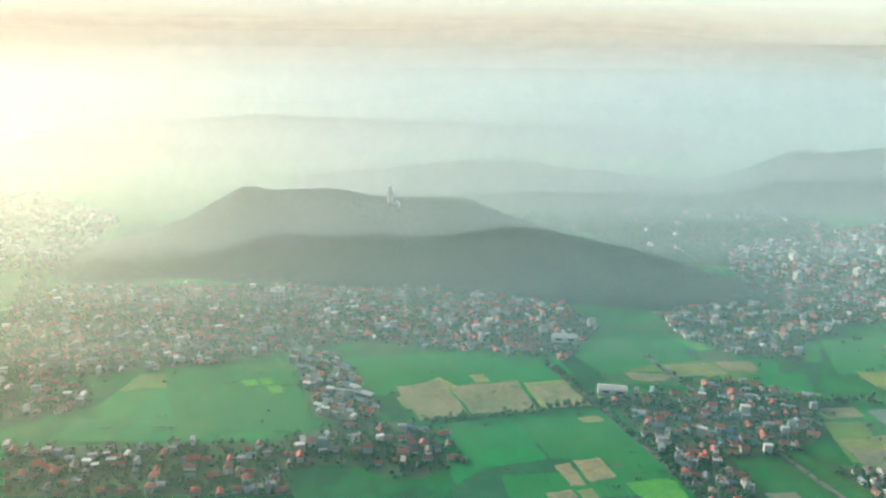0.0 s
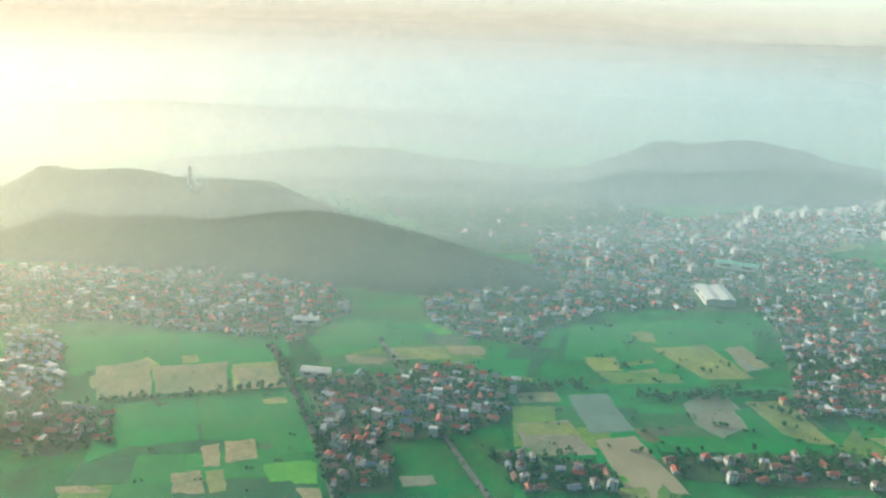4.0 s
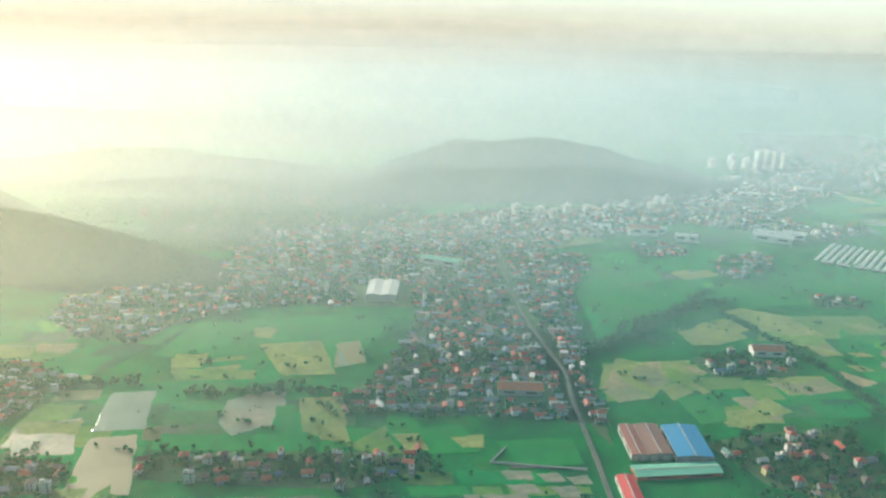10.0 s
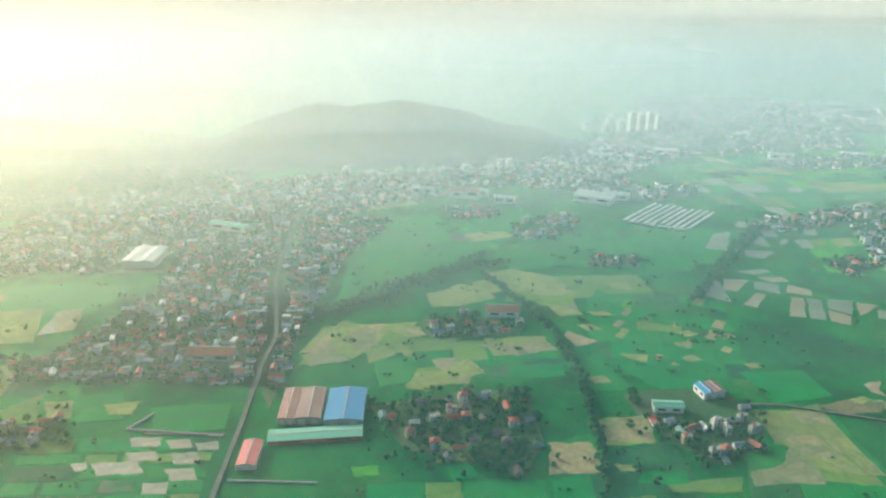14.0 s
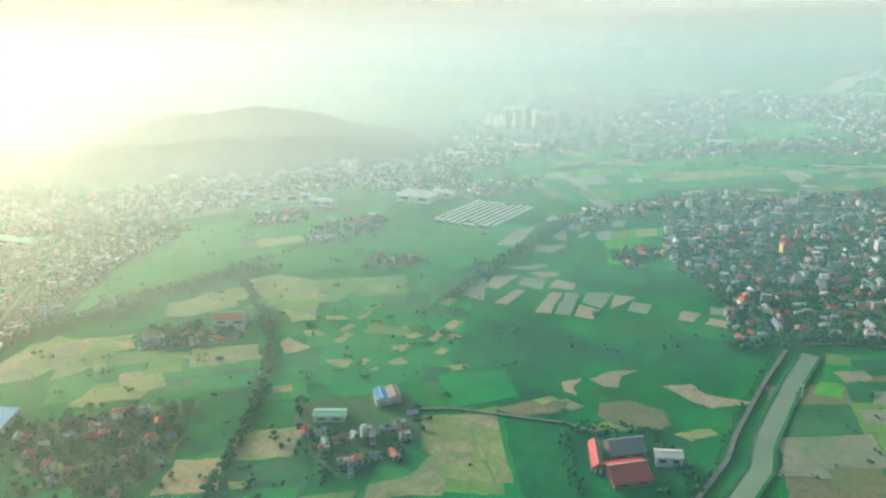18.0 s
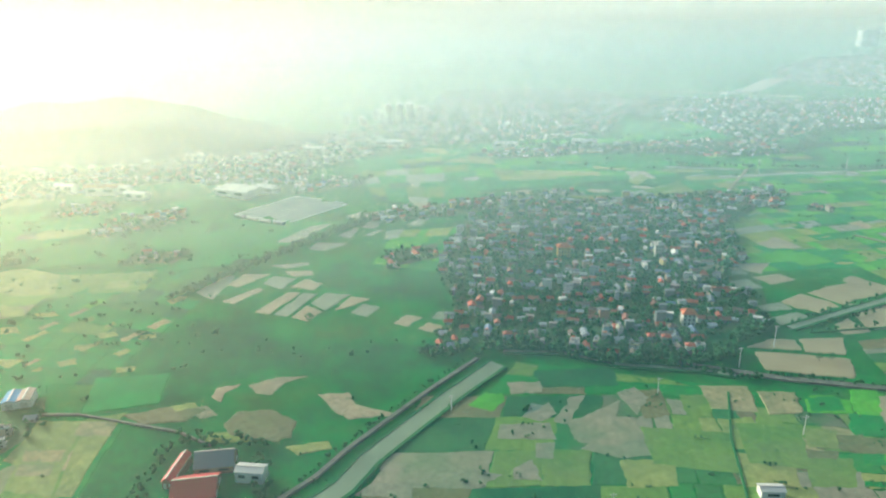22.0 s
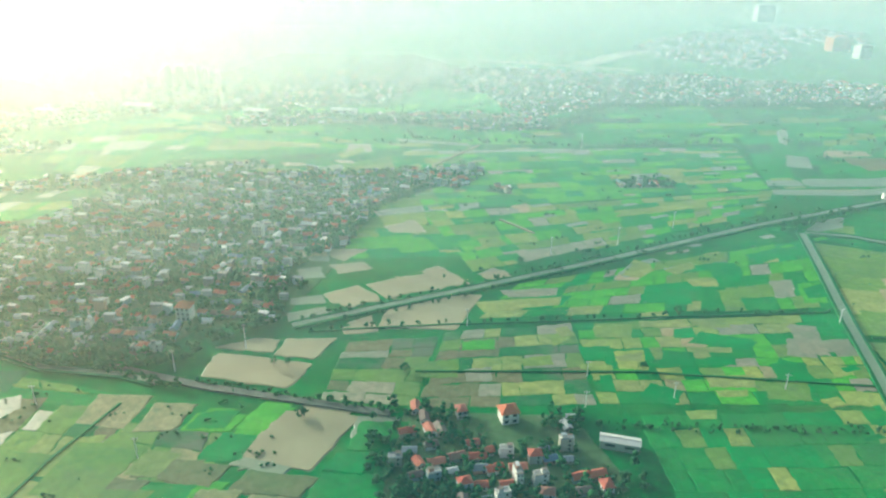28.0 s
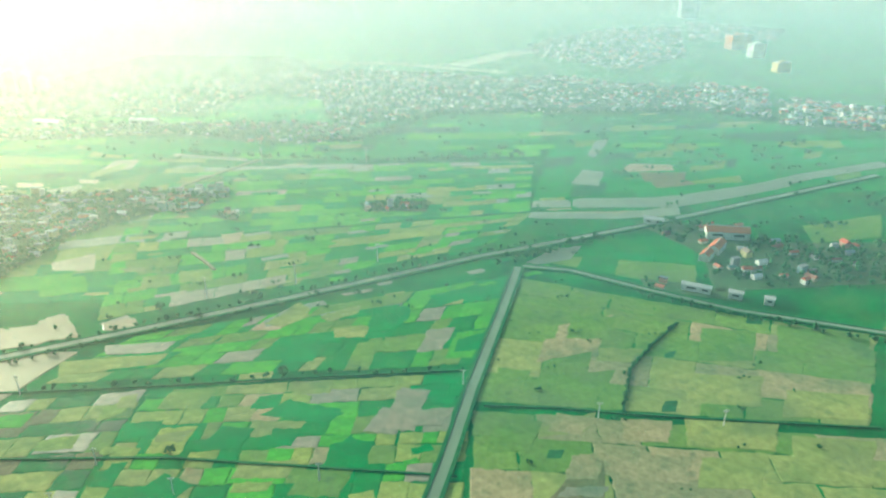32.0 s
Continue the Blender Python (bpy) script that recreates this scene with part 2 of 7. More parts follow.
M.update({
    "flat_far": paint("flat_roofs_far", [(0.0, (0.30, 0.33, 0.35)), (0.3, (0.22, 0.25, 0.27)), (0.55, (0.76, 0.75, 0.72)), (0.74, (0.38, 0.35, 0.33)), (0.88, (0.18, 0.21, 0.24))], True),
    "wall": paint("house_plaster", WALLS), "wall_far": paint("house_plaster_far", WALLS, True),
    "tile": paint("roof_tiles", TILES, ribs=6.0), "tile_far": paint("roof_tiles_far", TILES, True),
    "metal": paint("roof_sheets", METAL, rough=0.75, ribs=4.0), "metal_far": paint("roof_sheets_far", METAL, True, rough=0.7),
    "white": paint("white_paint", [(0.0, (0.80, 0.79, 0.75)), (0.5, (0.74, 0.74, 0.70))]),
    "white_sheet": paint("white_sheet_roof", [(0.0, (0.74, 0.75, 0.72)), (0.5, (0.68, 0.70, 0.68))], rough=0.4, ribs=2.0),
    "red_sheet": paint("red_sheet_roof", [(0.0, (0.66, 0.035, 0.05)), (0.5, (0.60, 0.04, 0.05))], rough=0.5, ribs=2.0),
    "rust_sheet": paint("rusty_sheet_roof", [(0.0, (0.36, 0.13, 0.11)), (0.5, (0.30, 0.15, 0.13))], rough=0.6, ribs=2.0),
    "blue_sheet": paint("blue_sheet_roof", [(0.0, (0.04, 0.28, 0.64)), (0.5, (0.05, 0.32, 0.64))], rough=0.7, ribs=2.0),
    "mint_sheet": paint("mint_sheet_roof", [(0.0, (0.22, 0.64, 0.45)), (0.5, (0.25, 0.66, 0.47))], rough=0.7, ribs=2.0),
    "orange_tile": paint("orange_tiles", [(0.0, (0.66, 0.20, 0.10)), (0.5, (0.60, 0.17, 0.09))], ribs=5.0),
    "yellow_wall": paint("yellow_plaster", [(0.0, (0.72, 0.52, 0.20)), (0.5, (0.70, 0.50, 0.22))]),
    "concrete": paint("concrete", [(0.0, (0.42, 0.42, 0.40)), (0.5, (0.48, 0.47, 0.44))]),
    "steel": paint("galvanised_steel", [(0.0, (0.60, 0.60, 0.56)), (0.5, (0.66, 0.64, 0.58))], rough=0.4, metal=0.3),
})
glass, gnt, gb = nodes_of("window_glass")
gb.inputs["Base Color"].default_value = (0.04, 0.06, 0.07, 1)
gb.inputs["Roughness"].default_value = 0.12
M["glass"] = glass


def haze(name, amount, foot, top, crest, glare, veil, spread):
    """Flat sheet that imitates sunlit haze: mostly clear, it scatters the sun forward and thins out towards the ground.
    """
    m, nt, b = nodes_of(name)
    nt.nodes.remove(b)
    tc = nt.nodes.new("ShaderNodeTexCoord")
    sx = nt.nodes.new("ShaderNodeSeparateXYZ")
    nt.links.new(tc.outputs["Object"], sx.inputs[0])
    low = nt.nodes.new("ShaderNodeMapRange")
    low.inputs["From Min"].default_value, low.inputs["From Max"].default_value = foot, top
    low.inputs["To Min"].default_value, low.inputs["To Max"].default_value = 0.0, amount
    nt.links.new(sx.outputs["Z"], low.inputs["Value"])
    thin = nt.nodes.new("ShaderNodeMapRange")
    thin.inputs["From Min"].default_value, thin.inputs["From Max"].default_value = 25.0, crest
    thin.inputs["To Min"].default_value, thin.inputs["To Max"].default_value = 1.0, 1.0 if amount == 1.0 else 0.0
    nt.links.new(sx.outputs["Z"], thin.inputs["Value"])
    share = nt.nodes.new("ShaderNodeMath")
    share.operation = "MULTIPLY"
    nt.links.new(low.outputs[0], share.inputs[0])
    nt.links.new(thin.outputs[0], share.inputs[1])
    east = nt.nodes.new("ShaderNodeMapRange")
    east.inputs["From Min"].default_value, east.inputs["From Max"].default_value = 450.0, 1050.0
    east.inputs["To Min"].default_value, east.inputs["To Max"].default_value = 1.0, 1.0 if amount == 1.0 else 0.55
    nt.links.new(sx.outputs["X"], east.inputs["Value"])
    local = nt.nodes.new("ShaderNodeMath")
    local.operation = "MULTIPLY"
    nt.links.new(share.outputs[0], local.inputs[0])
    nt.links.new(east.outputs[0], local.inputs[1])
    # veil is the imitated haze colour, glare the imitated glow round the sun
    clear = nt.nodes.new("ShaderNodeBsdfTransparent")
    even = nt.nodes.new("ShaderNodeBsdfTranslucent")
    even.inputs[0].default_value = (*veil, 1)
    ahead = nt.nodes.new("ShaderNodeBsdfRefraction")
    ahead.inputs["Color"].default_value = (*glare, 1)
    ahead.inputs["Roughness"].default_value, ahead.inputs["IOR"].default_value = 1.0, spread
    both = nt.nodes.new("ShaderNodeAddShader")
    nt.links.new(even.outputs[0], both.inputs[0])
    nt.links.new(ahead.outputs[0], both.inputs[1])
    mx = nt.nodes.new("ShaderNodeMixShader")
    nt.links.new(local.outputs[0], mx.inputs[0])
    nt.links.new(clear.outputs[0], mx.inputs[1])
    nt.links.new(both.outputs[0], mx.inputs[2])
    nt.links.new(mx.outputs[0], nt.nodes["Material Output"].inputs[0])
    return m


# ---- building helpers ----
rng = random.Random(11)
land = random.Random(5)


def mesh_of(name, verts, faces, mats, index=None):
    me = bpy.data.meshes.new(name)
    me.from_pydata(verts, [], faces)
    for m in mats:
        me.materials.append(m)
    if index is not None:
        me.polygons.foreach_set("material_index", np.asarray(index, dtype=np.int32))
    me.update()
    return me


def piece(name, me, parent=None, m=None, label=""):
    ob = new(name, me)
    if parent:
        ob.parent = parent
    if m is not None:
        ob.matrix_basis = m
    if label:
        ob["label"] = label
    return ob


def part(name, bm, material, parent, label=""):
    me = bpy.data.meshes.new(name)
    bm.to_mesh(me)
    bm.free()
    me.materials.append(material)
    return piece(name, me, parent, None, label)


def box_bm(x0, x1, y0, y1, z0, z1, bm=None):
    bm = bm or bmesh.new()
    v = [bm.verts.new(p) for p in ((x0, y0, z0), (x1, y0, z0), (x1, y1, z0), (x0, y1, z0), (x0, y0, z1), (x1, y0, z1), (x1, y1, z1), (x0, y1, z1))]
    for f in ((0, 3, 2, 1), (4, 5, 6, 7), (0, 1, 5, 4), (1, 2, 6, 5), (2, 3, 7, 6), (3, 0, 4, 7)):
        bm.faces.new([v[i] for i in f])
    return bm


def prism_bm(outline, y0, y1, bm=None):
    """A profile in x and z drawn out along y."""
    bm = bm or bmesh.new()
    a = [bm.verts.new((x, y0, z)) for x, z in outline]
    b = [bm.verts.new((x, y1, z)) for x, z in outline]
    n = len(outline)
    bm.faces.new(a)
    bm.faces.new(list(reversed(b)))
    for i in range(n):
        bm.faces.new((a[i], b[i], b[(i + 1) % n], a[(i + 1) % n]))
    bmesh.ops.recalc_face_normals(bm, faces=bm.faces)
    return bm


# ---- ground ----
def ground_material():
    m, nt, b = nodes_of("farmland_ground")
    pal = ramp_node(nt, [(0.25, (0.002, 0.085, 0.036)), (0.40, (0.003, 0.14, 0.044)), (0.52, (0.004, 0.20, 0.046)), (0.66, (0.04, 0.18, 0.045)), (0.78, (0.006, 0.11, 0.040))])
    nt.links.new(noise_node(nt, 0.022, 5, 0.6), pal.inputs[0])
    mott = ramp_node(nt, [(0.3, (0.6, 0.65, 0.62)), (0.7, (1.25, 1.2, 1.15))])
    nt.links.new(noise_node(nt, 0.05, 6, 0.65), mott.inputs[0])
    grain = noise_node(nt, 0.6, 6, 0.7)
    fine = ramp_node(nt, [(0.3, (0.7, 0.7, 0.7)), (0.7, (1.2, 1.2, 1.2))])
    nt.links.new(grain, fine.inputs[0])
    c = mix_colour(nt, pal.outputs[0], mott.outputs[0], 1.0, "MULTIPLY")
    c = mix_colour(nt, c, fine.outputs[0], 1.0, "MULTIPLY")
    nt.links.new(c, b.inputs["Base Color"])
    b.inputs["Roughness"].default_value = 0.95
    b.inputs["Specular IOR Level"].default_value = 0.15
    bump(nt, b, grain, 0.4, 0.3)
    return m


ground = tagged(new("ground", mesh_of("ground", [(-6000, -2500, 0), (7000, -2500, 0), (7000, 9000, 0), (-6000, 9000, 0)], [(0, 1, 2, 3)], [ground_material()])),
                "flat green delta farmland with grass and low scrub", "ground", kind="structure")


def ragged(corners, soft_corners=False):
    """The outline with hand-dug, wandering edges; ponds and sand also lose their sharp corners."""
    out = []
    n = len(corners)
    for i in range(n):
        a, b = Vector(corners[i]), Vector(corners[(i + 1) % n])
        d = b - a
        side = Vector((-d.y, d.x)).normalized() if d.length > 0.01 else Vector((0, 0))
        reach = min(0.4, d.length * 0.045)
        if soft_corners:
            p = a.lerp(Vector(corners[i - 1]), 0.05)
            q = a.lerp(b, 0.05)
            out += [tuple(p), tuple((a + (p + q) / 2) / 2), tuple(q)]
        else:
            out.append(tuple(a))
        k = min(6, int(d.length / 1.8))
        for j in range(1, k + 1):
            t = (j + land.uniform(-0.2, 0.2)) / (k + 1)
            if not soft_corners or 0.14 < t < 0.86:
                out.append(tuple(a + d * t + side * land.uniform(-reach, reach)))
    return out


def slab(name, corners, material, parent, height=0.2, batter=0.3):
    """A low slab over a plan outline, its sides sloping."""
    corners = ragged(corners, name in ("fish_pond", "flooded_field", "sand_bar"))
    n = len(corners)
    cx, cy = sum(p[0] for p in corners) / n, sum(p[1] for p in corners) / n
    top = [(x - cx - batter * (1 if x > cx else -1), y - cy - batter * (1 if y > cy else -1), height) for x, y in corners]
    low = [(x - cx, y - cy, 0.0) for x, y in corners]
    area = sum(corners[i][0] * corners[(i + 1) % n][1] - corners[(i + 1) % n][0] * corners[i][1] for i in range(n))
    cap = list(range(n)) if area > 0 else list(reversed(range(n)))
    sides = [(n + i, n + (i + 1) % n, (i + 1) % n, i) if area > 0 else (n + (i + 1) % n, n + i, i, (i + 1) % n) for i in range(n)]
    return piece(name, mesh_of(name, top + low, [tuple(cap)] + sides, [material]), parent, Matrix.Translation((cx, cy, 0.004)))


KIND = {"marsh": "meadow", "emerald": "rice_field", "green": "rice_field", "dark": "meadow", "lime": "rice_field", "yellow": "rice_field", "olive": "grass_field", "straw": "grass_field", "tan": "stubble_field", "brown": "ploughed_field",
        "mud": "mud_field", "sand": "sand_bar", "pond": "fish_pond", "paddy": "flooded_field", "teal": "fish_pond"}
DEPTH = {"pond": 0.06, "paddy": 0.06, "teal": 0.06, "mud": 0.07, "brown": 0.07, "tan": 0.08}


def farmland(label, corners, nu, nv, mix, seed, skip=0.0, gap=0.1):
    """A block of parcels between four corners: nu across, nv deep, with uneven bunds. mix: material names by weight."""
    r = random.Random(seed)
    base = tagged(new("farmland"), label, "farmland", kind="structure")
    a, b, c, d = (Vector(p) for p in corners)
    vs = [0.0] + sorted(min(0.99, max(0.01, (j + r.uniform(-0.22, 0.22)) / nv)) for j in range(1, nv)) + [1.0]
    names = [n for n, w in mix for _ in range(w)]
    last = names[0]
    for j in range(nv):
        us = [0.0] + sorted(min(0.99, max(0.01, (i + r.uniform(-0.3, 0.3)) / nu)) for i in range(1, nu)) + [1.0]
        i = 0
        while i < nu:
            k = min(nu, i + (2 if r.random() < 0.2 else 1))
            if r.random() >= skip:
                q = []
                for u, v, su, sv in ((us[i], vs[j], 1, 1), (us[k], vs[j], -1, 1), (us[k], vs[j + 1], -1, -1), (us[i], vs[j + 1], 1, -1)):
                    p = a.lerp(b, u).lerp(d.lerp(c, u), v)
                    mid = a.lerp(b, (us[i] + us[k]) / 2).lerp(d.lerp(c, (us[i] + us[k]) / 2), (vs[j] + vs[j + 1]) / 2)
                    w = mid - p
                    q.append(tuple(p + w * min(0.4, gap / max(w.length, 0.1)) + Vector((r.uniform(-0.4, 0.4), r.uniform(-0.4, 0.4)))))
                last = last if r.random() < 0.2 else r.choice(names)
                slab(KIND[last], q, M[last], base, DEPTH.get(last, 0.08) + r.uniform(0, 0.03))
            i = k
    return base


lots_laid = []          # plan box and layer of each lot, so that a later one lies on an earlier one


def lot(mat, *corners):
    """One field, pond or sand bar with its own outline."""
    box = (min(c[0] for c in corners), max(c[0] for c in corners), min(c[1] for c in corners), max(c[1] for c in corners))
    layer = 1 + max([k for a, b, c, d, k in lots_laid if a < box[1] and box[0] < b and c < box[3] and box[2] < d], default=0)
    lots_laid.append((*box, layer))
    return tagged(slab(KIND[mat], corners, M[mat], None, 0.13 + 0.006 * layer), {"pond": "fish pond with pale muddy water", "teal": "pond of dull teal water", "paddy": "flooded paddy with pale water",
                  "tan": "dry tan stubble field", "sand": "pale bare sand bar in the meadow", "lime": "bright young rice plot", "emerald": "deep green rice plot", "yellow": "yellow ripening rice plot",
                  "brown": "ploughed brown field", "olive": "olive grass field", "green": "green rice field", "mud": "wet mud field", "dark": "dark green meadow", "straw": "pale dry grass plot"}[mat], "field", kind="structure")


def strip(name, label, category, points, width, material, height, widths=None):
    """A road or water course along a bent line."""
    n = len(points)
    left, right = [], []
    for i, p in enumerate(points):
        a, b = Vector(points[max(0, i - 1)]), Vector(points[min(n - 1, i + 1)])
        t = (b - a).normalized()
        w = (widths[i] if widths else width) / 2
        left.append((p[0] - t.y * w, p[1] + t.x * w))
        right.append((p[0] + t.y * w, p[1] - t.x * w))
    verts = [(x, y, height) for x, y in left] + [(x, y, height) for x, y in right] + [(x, y, 0) for x, y in left] + [(x, y, 0) for x, y in right]
    faces = []
    for i in range(n - 1):
        faces += [(i, n + i, n + i + 1, i + 1), (2 * n + i, i, i + 1, 2 * n + i + 1), (n + i, 3 * n + i, 3 * n + i + 1, n + i + 1)]
    faces += [(0, 2 * n, 3 * n, n), (n - 1, 2 * n - 1, 4 * n - 1, 3 * n - 1)]
    return tagged(new(name, mesh_of(name, verts, faces, [material])), label, category, kind="structure")


def bordered(name, label, category, points, width, material, bank=1.0, height=0.5):
    """A water course or road between raised grass banks."""
    w = strip(name, label, category, points, width, material, 0.44)
    for s in (-1, 1):
        line = []
        for i, p in enumerate(points):
            t = (Vector(points[min(len(points) - 1, i + 1)]) - Vector(points[max(0, i - 1)])).normalized()
            line.append((p[0] - t.y * s * (width + bank) / 2, p[1] + t.x * s * (width + bank) / 2))
        e = strip("bank", "grass bank beside the " + category, "bank", line, bank, M["bank"], height + 0.1)
    return w


# ---- land plan ----
farmland("green rice fields below the hill village", [(-144.8, 230.6), (-61, 230.3), (-54.1, 291.5), (-129.2, 281.5)], 4, 3, [("green", 5), ("emerald", 3), ("dark", 3), ("olive", 2), ("marsh", 2)], 1, gap=0.1)
farmland("green rice fields beside a village lane", [(-24.7, 270.3), (62.2, 274.6), (58.4, 297.8), (-43.1, 296.8)], 4, 2, [("green", 5), ("emerald", 3), ("dark", 3), ("olive", 2), ("marsh", 2)], 2)
farmland("green rice fields with a few rough plots", [(-2.9, 245.1), (65, 256.6), (60.2, 273.5), (-11.9, 267.6)], 5, 2, [("green", 5), ("emerald", 3), ("dark", 3), ("olive", 2), ("marsh", 2)], 3, gap=0.05)
farmland("deep green rice fields", [(9.5, 179.6), (91, 185.8), (69.9, 250.6), (5.3, 241.3)], 4, 4, [("green", 5), ("emerald", 3), ("dark", 3), ("olive", 2), ("marsh", 2)], 4, gap=0.1)
farmland("rice and stubble strips beneath the hill", [(79.5, 272.6), (172.2, 270.1), (194.2, 312.7), (70.1, 315.3)], 6, 4, [("green", 5), ("emerald", 3), ("dark", 3), ("olive", 2), ("marsh", 2)], 5)
farmland("ponds and small fields between hamlets", [(152.8, 183.5), (208.4, 184.2), (207.5, 260.6), (160.3, 259.8)], 3, 5, [("green", 5), ("emerald", 3), ("dark", 3), ("olive", 2), ("marsh", 2)], 6)
farmland("bright green rice fields beside the town", [(198.6, 262.4), (263.6, 265.6), (267, 316), (195.1, 312.7)], 5, 4, [("green", 5), ("emerald", 3), ("dark", 3), ("olive", 2), ("marsh", 2)], 7)
farmland("mixed green paddies", [(209.1, 214.8), (264.4, 213.6), (273.8, 259.7), (204.6, 258.6)], 5, 4, [("green", 5), ("emerald", 3), ("dark", 3), ("olive", 2), ("marsh", 2)], 8, gap=0.08)
farmland("dark green orchards and rough fields", [(264.4, 213.6), (302.7, 216.3), (294.2, 248.4), (273.8, 259.7)], 3, 3, [("green", 5), ("emerald", 3), ("dark", 3), ("olive", 2), ("marsh", 2)], 9)
farmland("green plots round drying ponds by the road", [(299.4, 170.4), (355.2, 170.9), (352.6, 203.1), (292.9, 203.3)], 6, 5, [("green", 5), ("emerald", 3), ("dark", 3), ("olive", 2), ("marsh", 2)], 10, gap=1.0)
farmland("green plots below the hamlet", [(208.7, 159.7), (297.5, 162.4), (293.1, 191.3), (208.4, 190.1)], 7, 3, [("green", 5), ("emerald", 3), ("dark", 3), ("olive", 2), ("marsh", 2)], 11)
farmland("green rice fields beyond the road", [(379.5, 299.8), (437.7, 330.7), (471.1, 399.4), (381.8, 413.2)], 5, 6, [("green", 5), ("emerald", 3), ("dark", 3), ("olive", 2), ("marsh", 2)], 12)
farmland("broad green rice fields", [(416.9, 307.6), (484.6, 291.9), (492.2, 318.6), (447.7, 334.9)], 4, 2, [("green", 5), ("emerald", 3), ("dark", 3), ("olive", 2), ("marsh", 2)], 13)
farmland("cut rice plots by the farm lane", [(370.3, 244.7), (400.5, 252.2), (398.1, 278.6), (375.8, 276.2)], 4, 4, [("green", 5), ("emerald", 3), ("dark", 3), ("olive", 2), ("marsh", 2)], 14)
farmland("patchwork of green rice fields", [(400.8, 233.9), (467.3, 234.5), (466.9, 263.1), (402.4, 260.3)], 6, 4, [("green", 5), ("emerald", 3), ("dark", 3), ("olive", 2), ("marsh", 2)], 15)
farmland("green plots by the hamlet lane", [(399.9, 161.1), (450.3, 163.5), (450, 179.7), (399.6, 179.2)], 4, 2, [("green", 5), ("emerald", 3), ("dark", 3), ("olive", 2), ("marsh", 2)], 16)
farmland("rice fields along the ditch", [(477.4, 234.6), (533.5, 230.7), (548.8, 291.9), (494.1, 322.7)], 6, 7, [("green", 5), ("emerald", 3), ("dark", 3), ("olive", 2), ("marsh", 2)], 17)
farmland("green rice plots by the lane", [(450.3, 161.5), (494.2, 163.9), (491.7, 208.2), (453.8, 195.9)], 3, 4, [("green", 5), ("emerald", 3), ("dark", 3), ("olive", 2), ("marsh", 2)], 18)
farmland("large olive pasture", [(504.3, 164), (550.3, 166.5), (549.8, 209.6), (515.9, 203.4)], 3, 3, [("green", 5), ("emerald", 3), ("dark", 3), ("olive", 2), ("marsh", 2)], 19)
for bar in (((602.9, 219.9), (612.3, 220.3), (615.3, 213.2), (627.5, 207.3), (613.7, 205.8), (608.6, 210.9)), ((580.7, 226.8), (589.4, 231), (598.9, 230.8), (592.1, 227.5), (589.1, 220.5), (584, 221.8)),
            ((570.9, 220.8), (571.4, 226), (578.4, 227.7), (577.5, 225.5), (574.3, 222.6), (574.6, 217.5)), ((565.3, 214.5), (571.1, 216), (575.5, 210.8), (570.6, 209.3))):
    lot("sand", *bar)
lot("lime", (647.8, 210.6), (654.5, 206.6), (659.3, 214.6), (653.5, 217.5))
lot("yellow", (574.7, 197.5), (593.6, 197.5), (591.6, 202.5), (575.7, 202.5))
farmland("light rice fields", [(614.4, 325.9), (642.6, 313.5), (662, 372.7), (624.1, 369.1)], 4, 5, [("lime", 3), ("yellow", 1), ("green", 2)], 25)
farmland("green fields round the greenhouses", [(501.8, 342.2), (562.3, 336.8), (602.2, 381.4), (549.7, 399.2)], 5, 4, [("green", 3), ("emerald", 3)], 26)
farmland("green and olive plots south of the canal", [(615.6, 160.9), (691.2, 158.5), (700.8, 212.2), (635, 216.6)], 5, 4, [("marsh", 5), ("olive", 4), ("dark", 2), ("brown", 2), ("mud", 2)], 27, gap=0.0)
farmland("pale olive and straw plots by the ponds", [(692.2, 158.5), (753.8, 154.5), (755, 197.8), (701.7, 211.2)], 10, 7, [("straw", 2), ("olive", 6), ("tan", 2), ("mud", 3), ("brown", 5), ("marsh", 4), ("green", 1)], 30)
lot("mud", (675.8, 187.8), (685.4, 196.6), (697, 192.6), (694.1, 183.8), (685.5, 182.9))
lot("mud", (617.5, 173.7), (621.4, 177.7), (632.3, 177.8), (631.3, 170.9))
lot("brown", (581.7, 201.5), (582.6, 207.5), (596.5, 206.5), (595.6, 196.5))
lot("teal", (663.2, 203.7), (666.1, 210.6), (672.9, 208.6), (670, 201.7))
lot("mud", (727.5, 164.9), (730.3, 175.5), (743.4, 174.2), (739.6, 163.7))
lot("lime", (743.6, 199.4), (756, 198.7), (758.9, 205.4), (746.4, 207))
lot("lime", (756, 196.8), (764.7, 197.3), (770.6, 207.8), (761.9, 208.1))
lot("emerald", (750.1, 187.4), (760.7, 187.8), (763.7, 195.4), (754, 195.9))
lot("lime", (748.2, 175.9), (756.8, 175.5), (759.7, 181.1), (750.1, 181.6))
lot("brown", (736.9, 183.2), (750.1, 182.5), (753, 189.1), (738.9, 189.9))
farmland("plots between the canal and the ponds", [(666, 234.5), (719.9, 217.7), (737.1, 209.5), (654.5, 216.6)], 6, 2, [("green", 2), ("olive", 3), ("dark", 3), ("brown", 2)], 28)
farmland("fish ponds by the lane", [(772.9, 163.6), (795.3, 163.3), (793.3, 181.7), (778.8, 182.6)], 2, 2, [("paddy", 2), ("green", 2)], 29)
farmland("muddy plots between the ponds and the rice grid", [(776.4, 211.6), (800.4, 206.8), (809.1, 242.6), (781.5, 239.7)], 4, 6, [("brown", 4), ("mud", 3), ("olive", 3), ("marsh", 3), ("straw", 1)], 31)
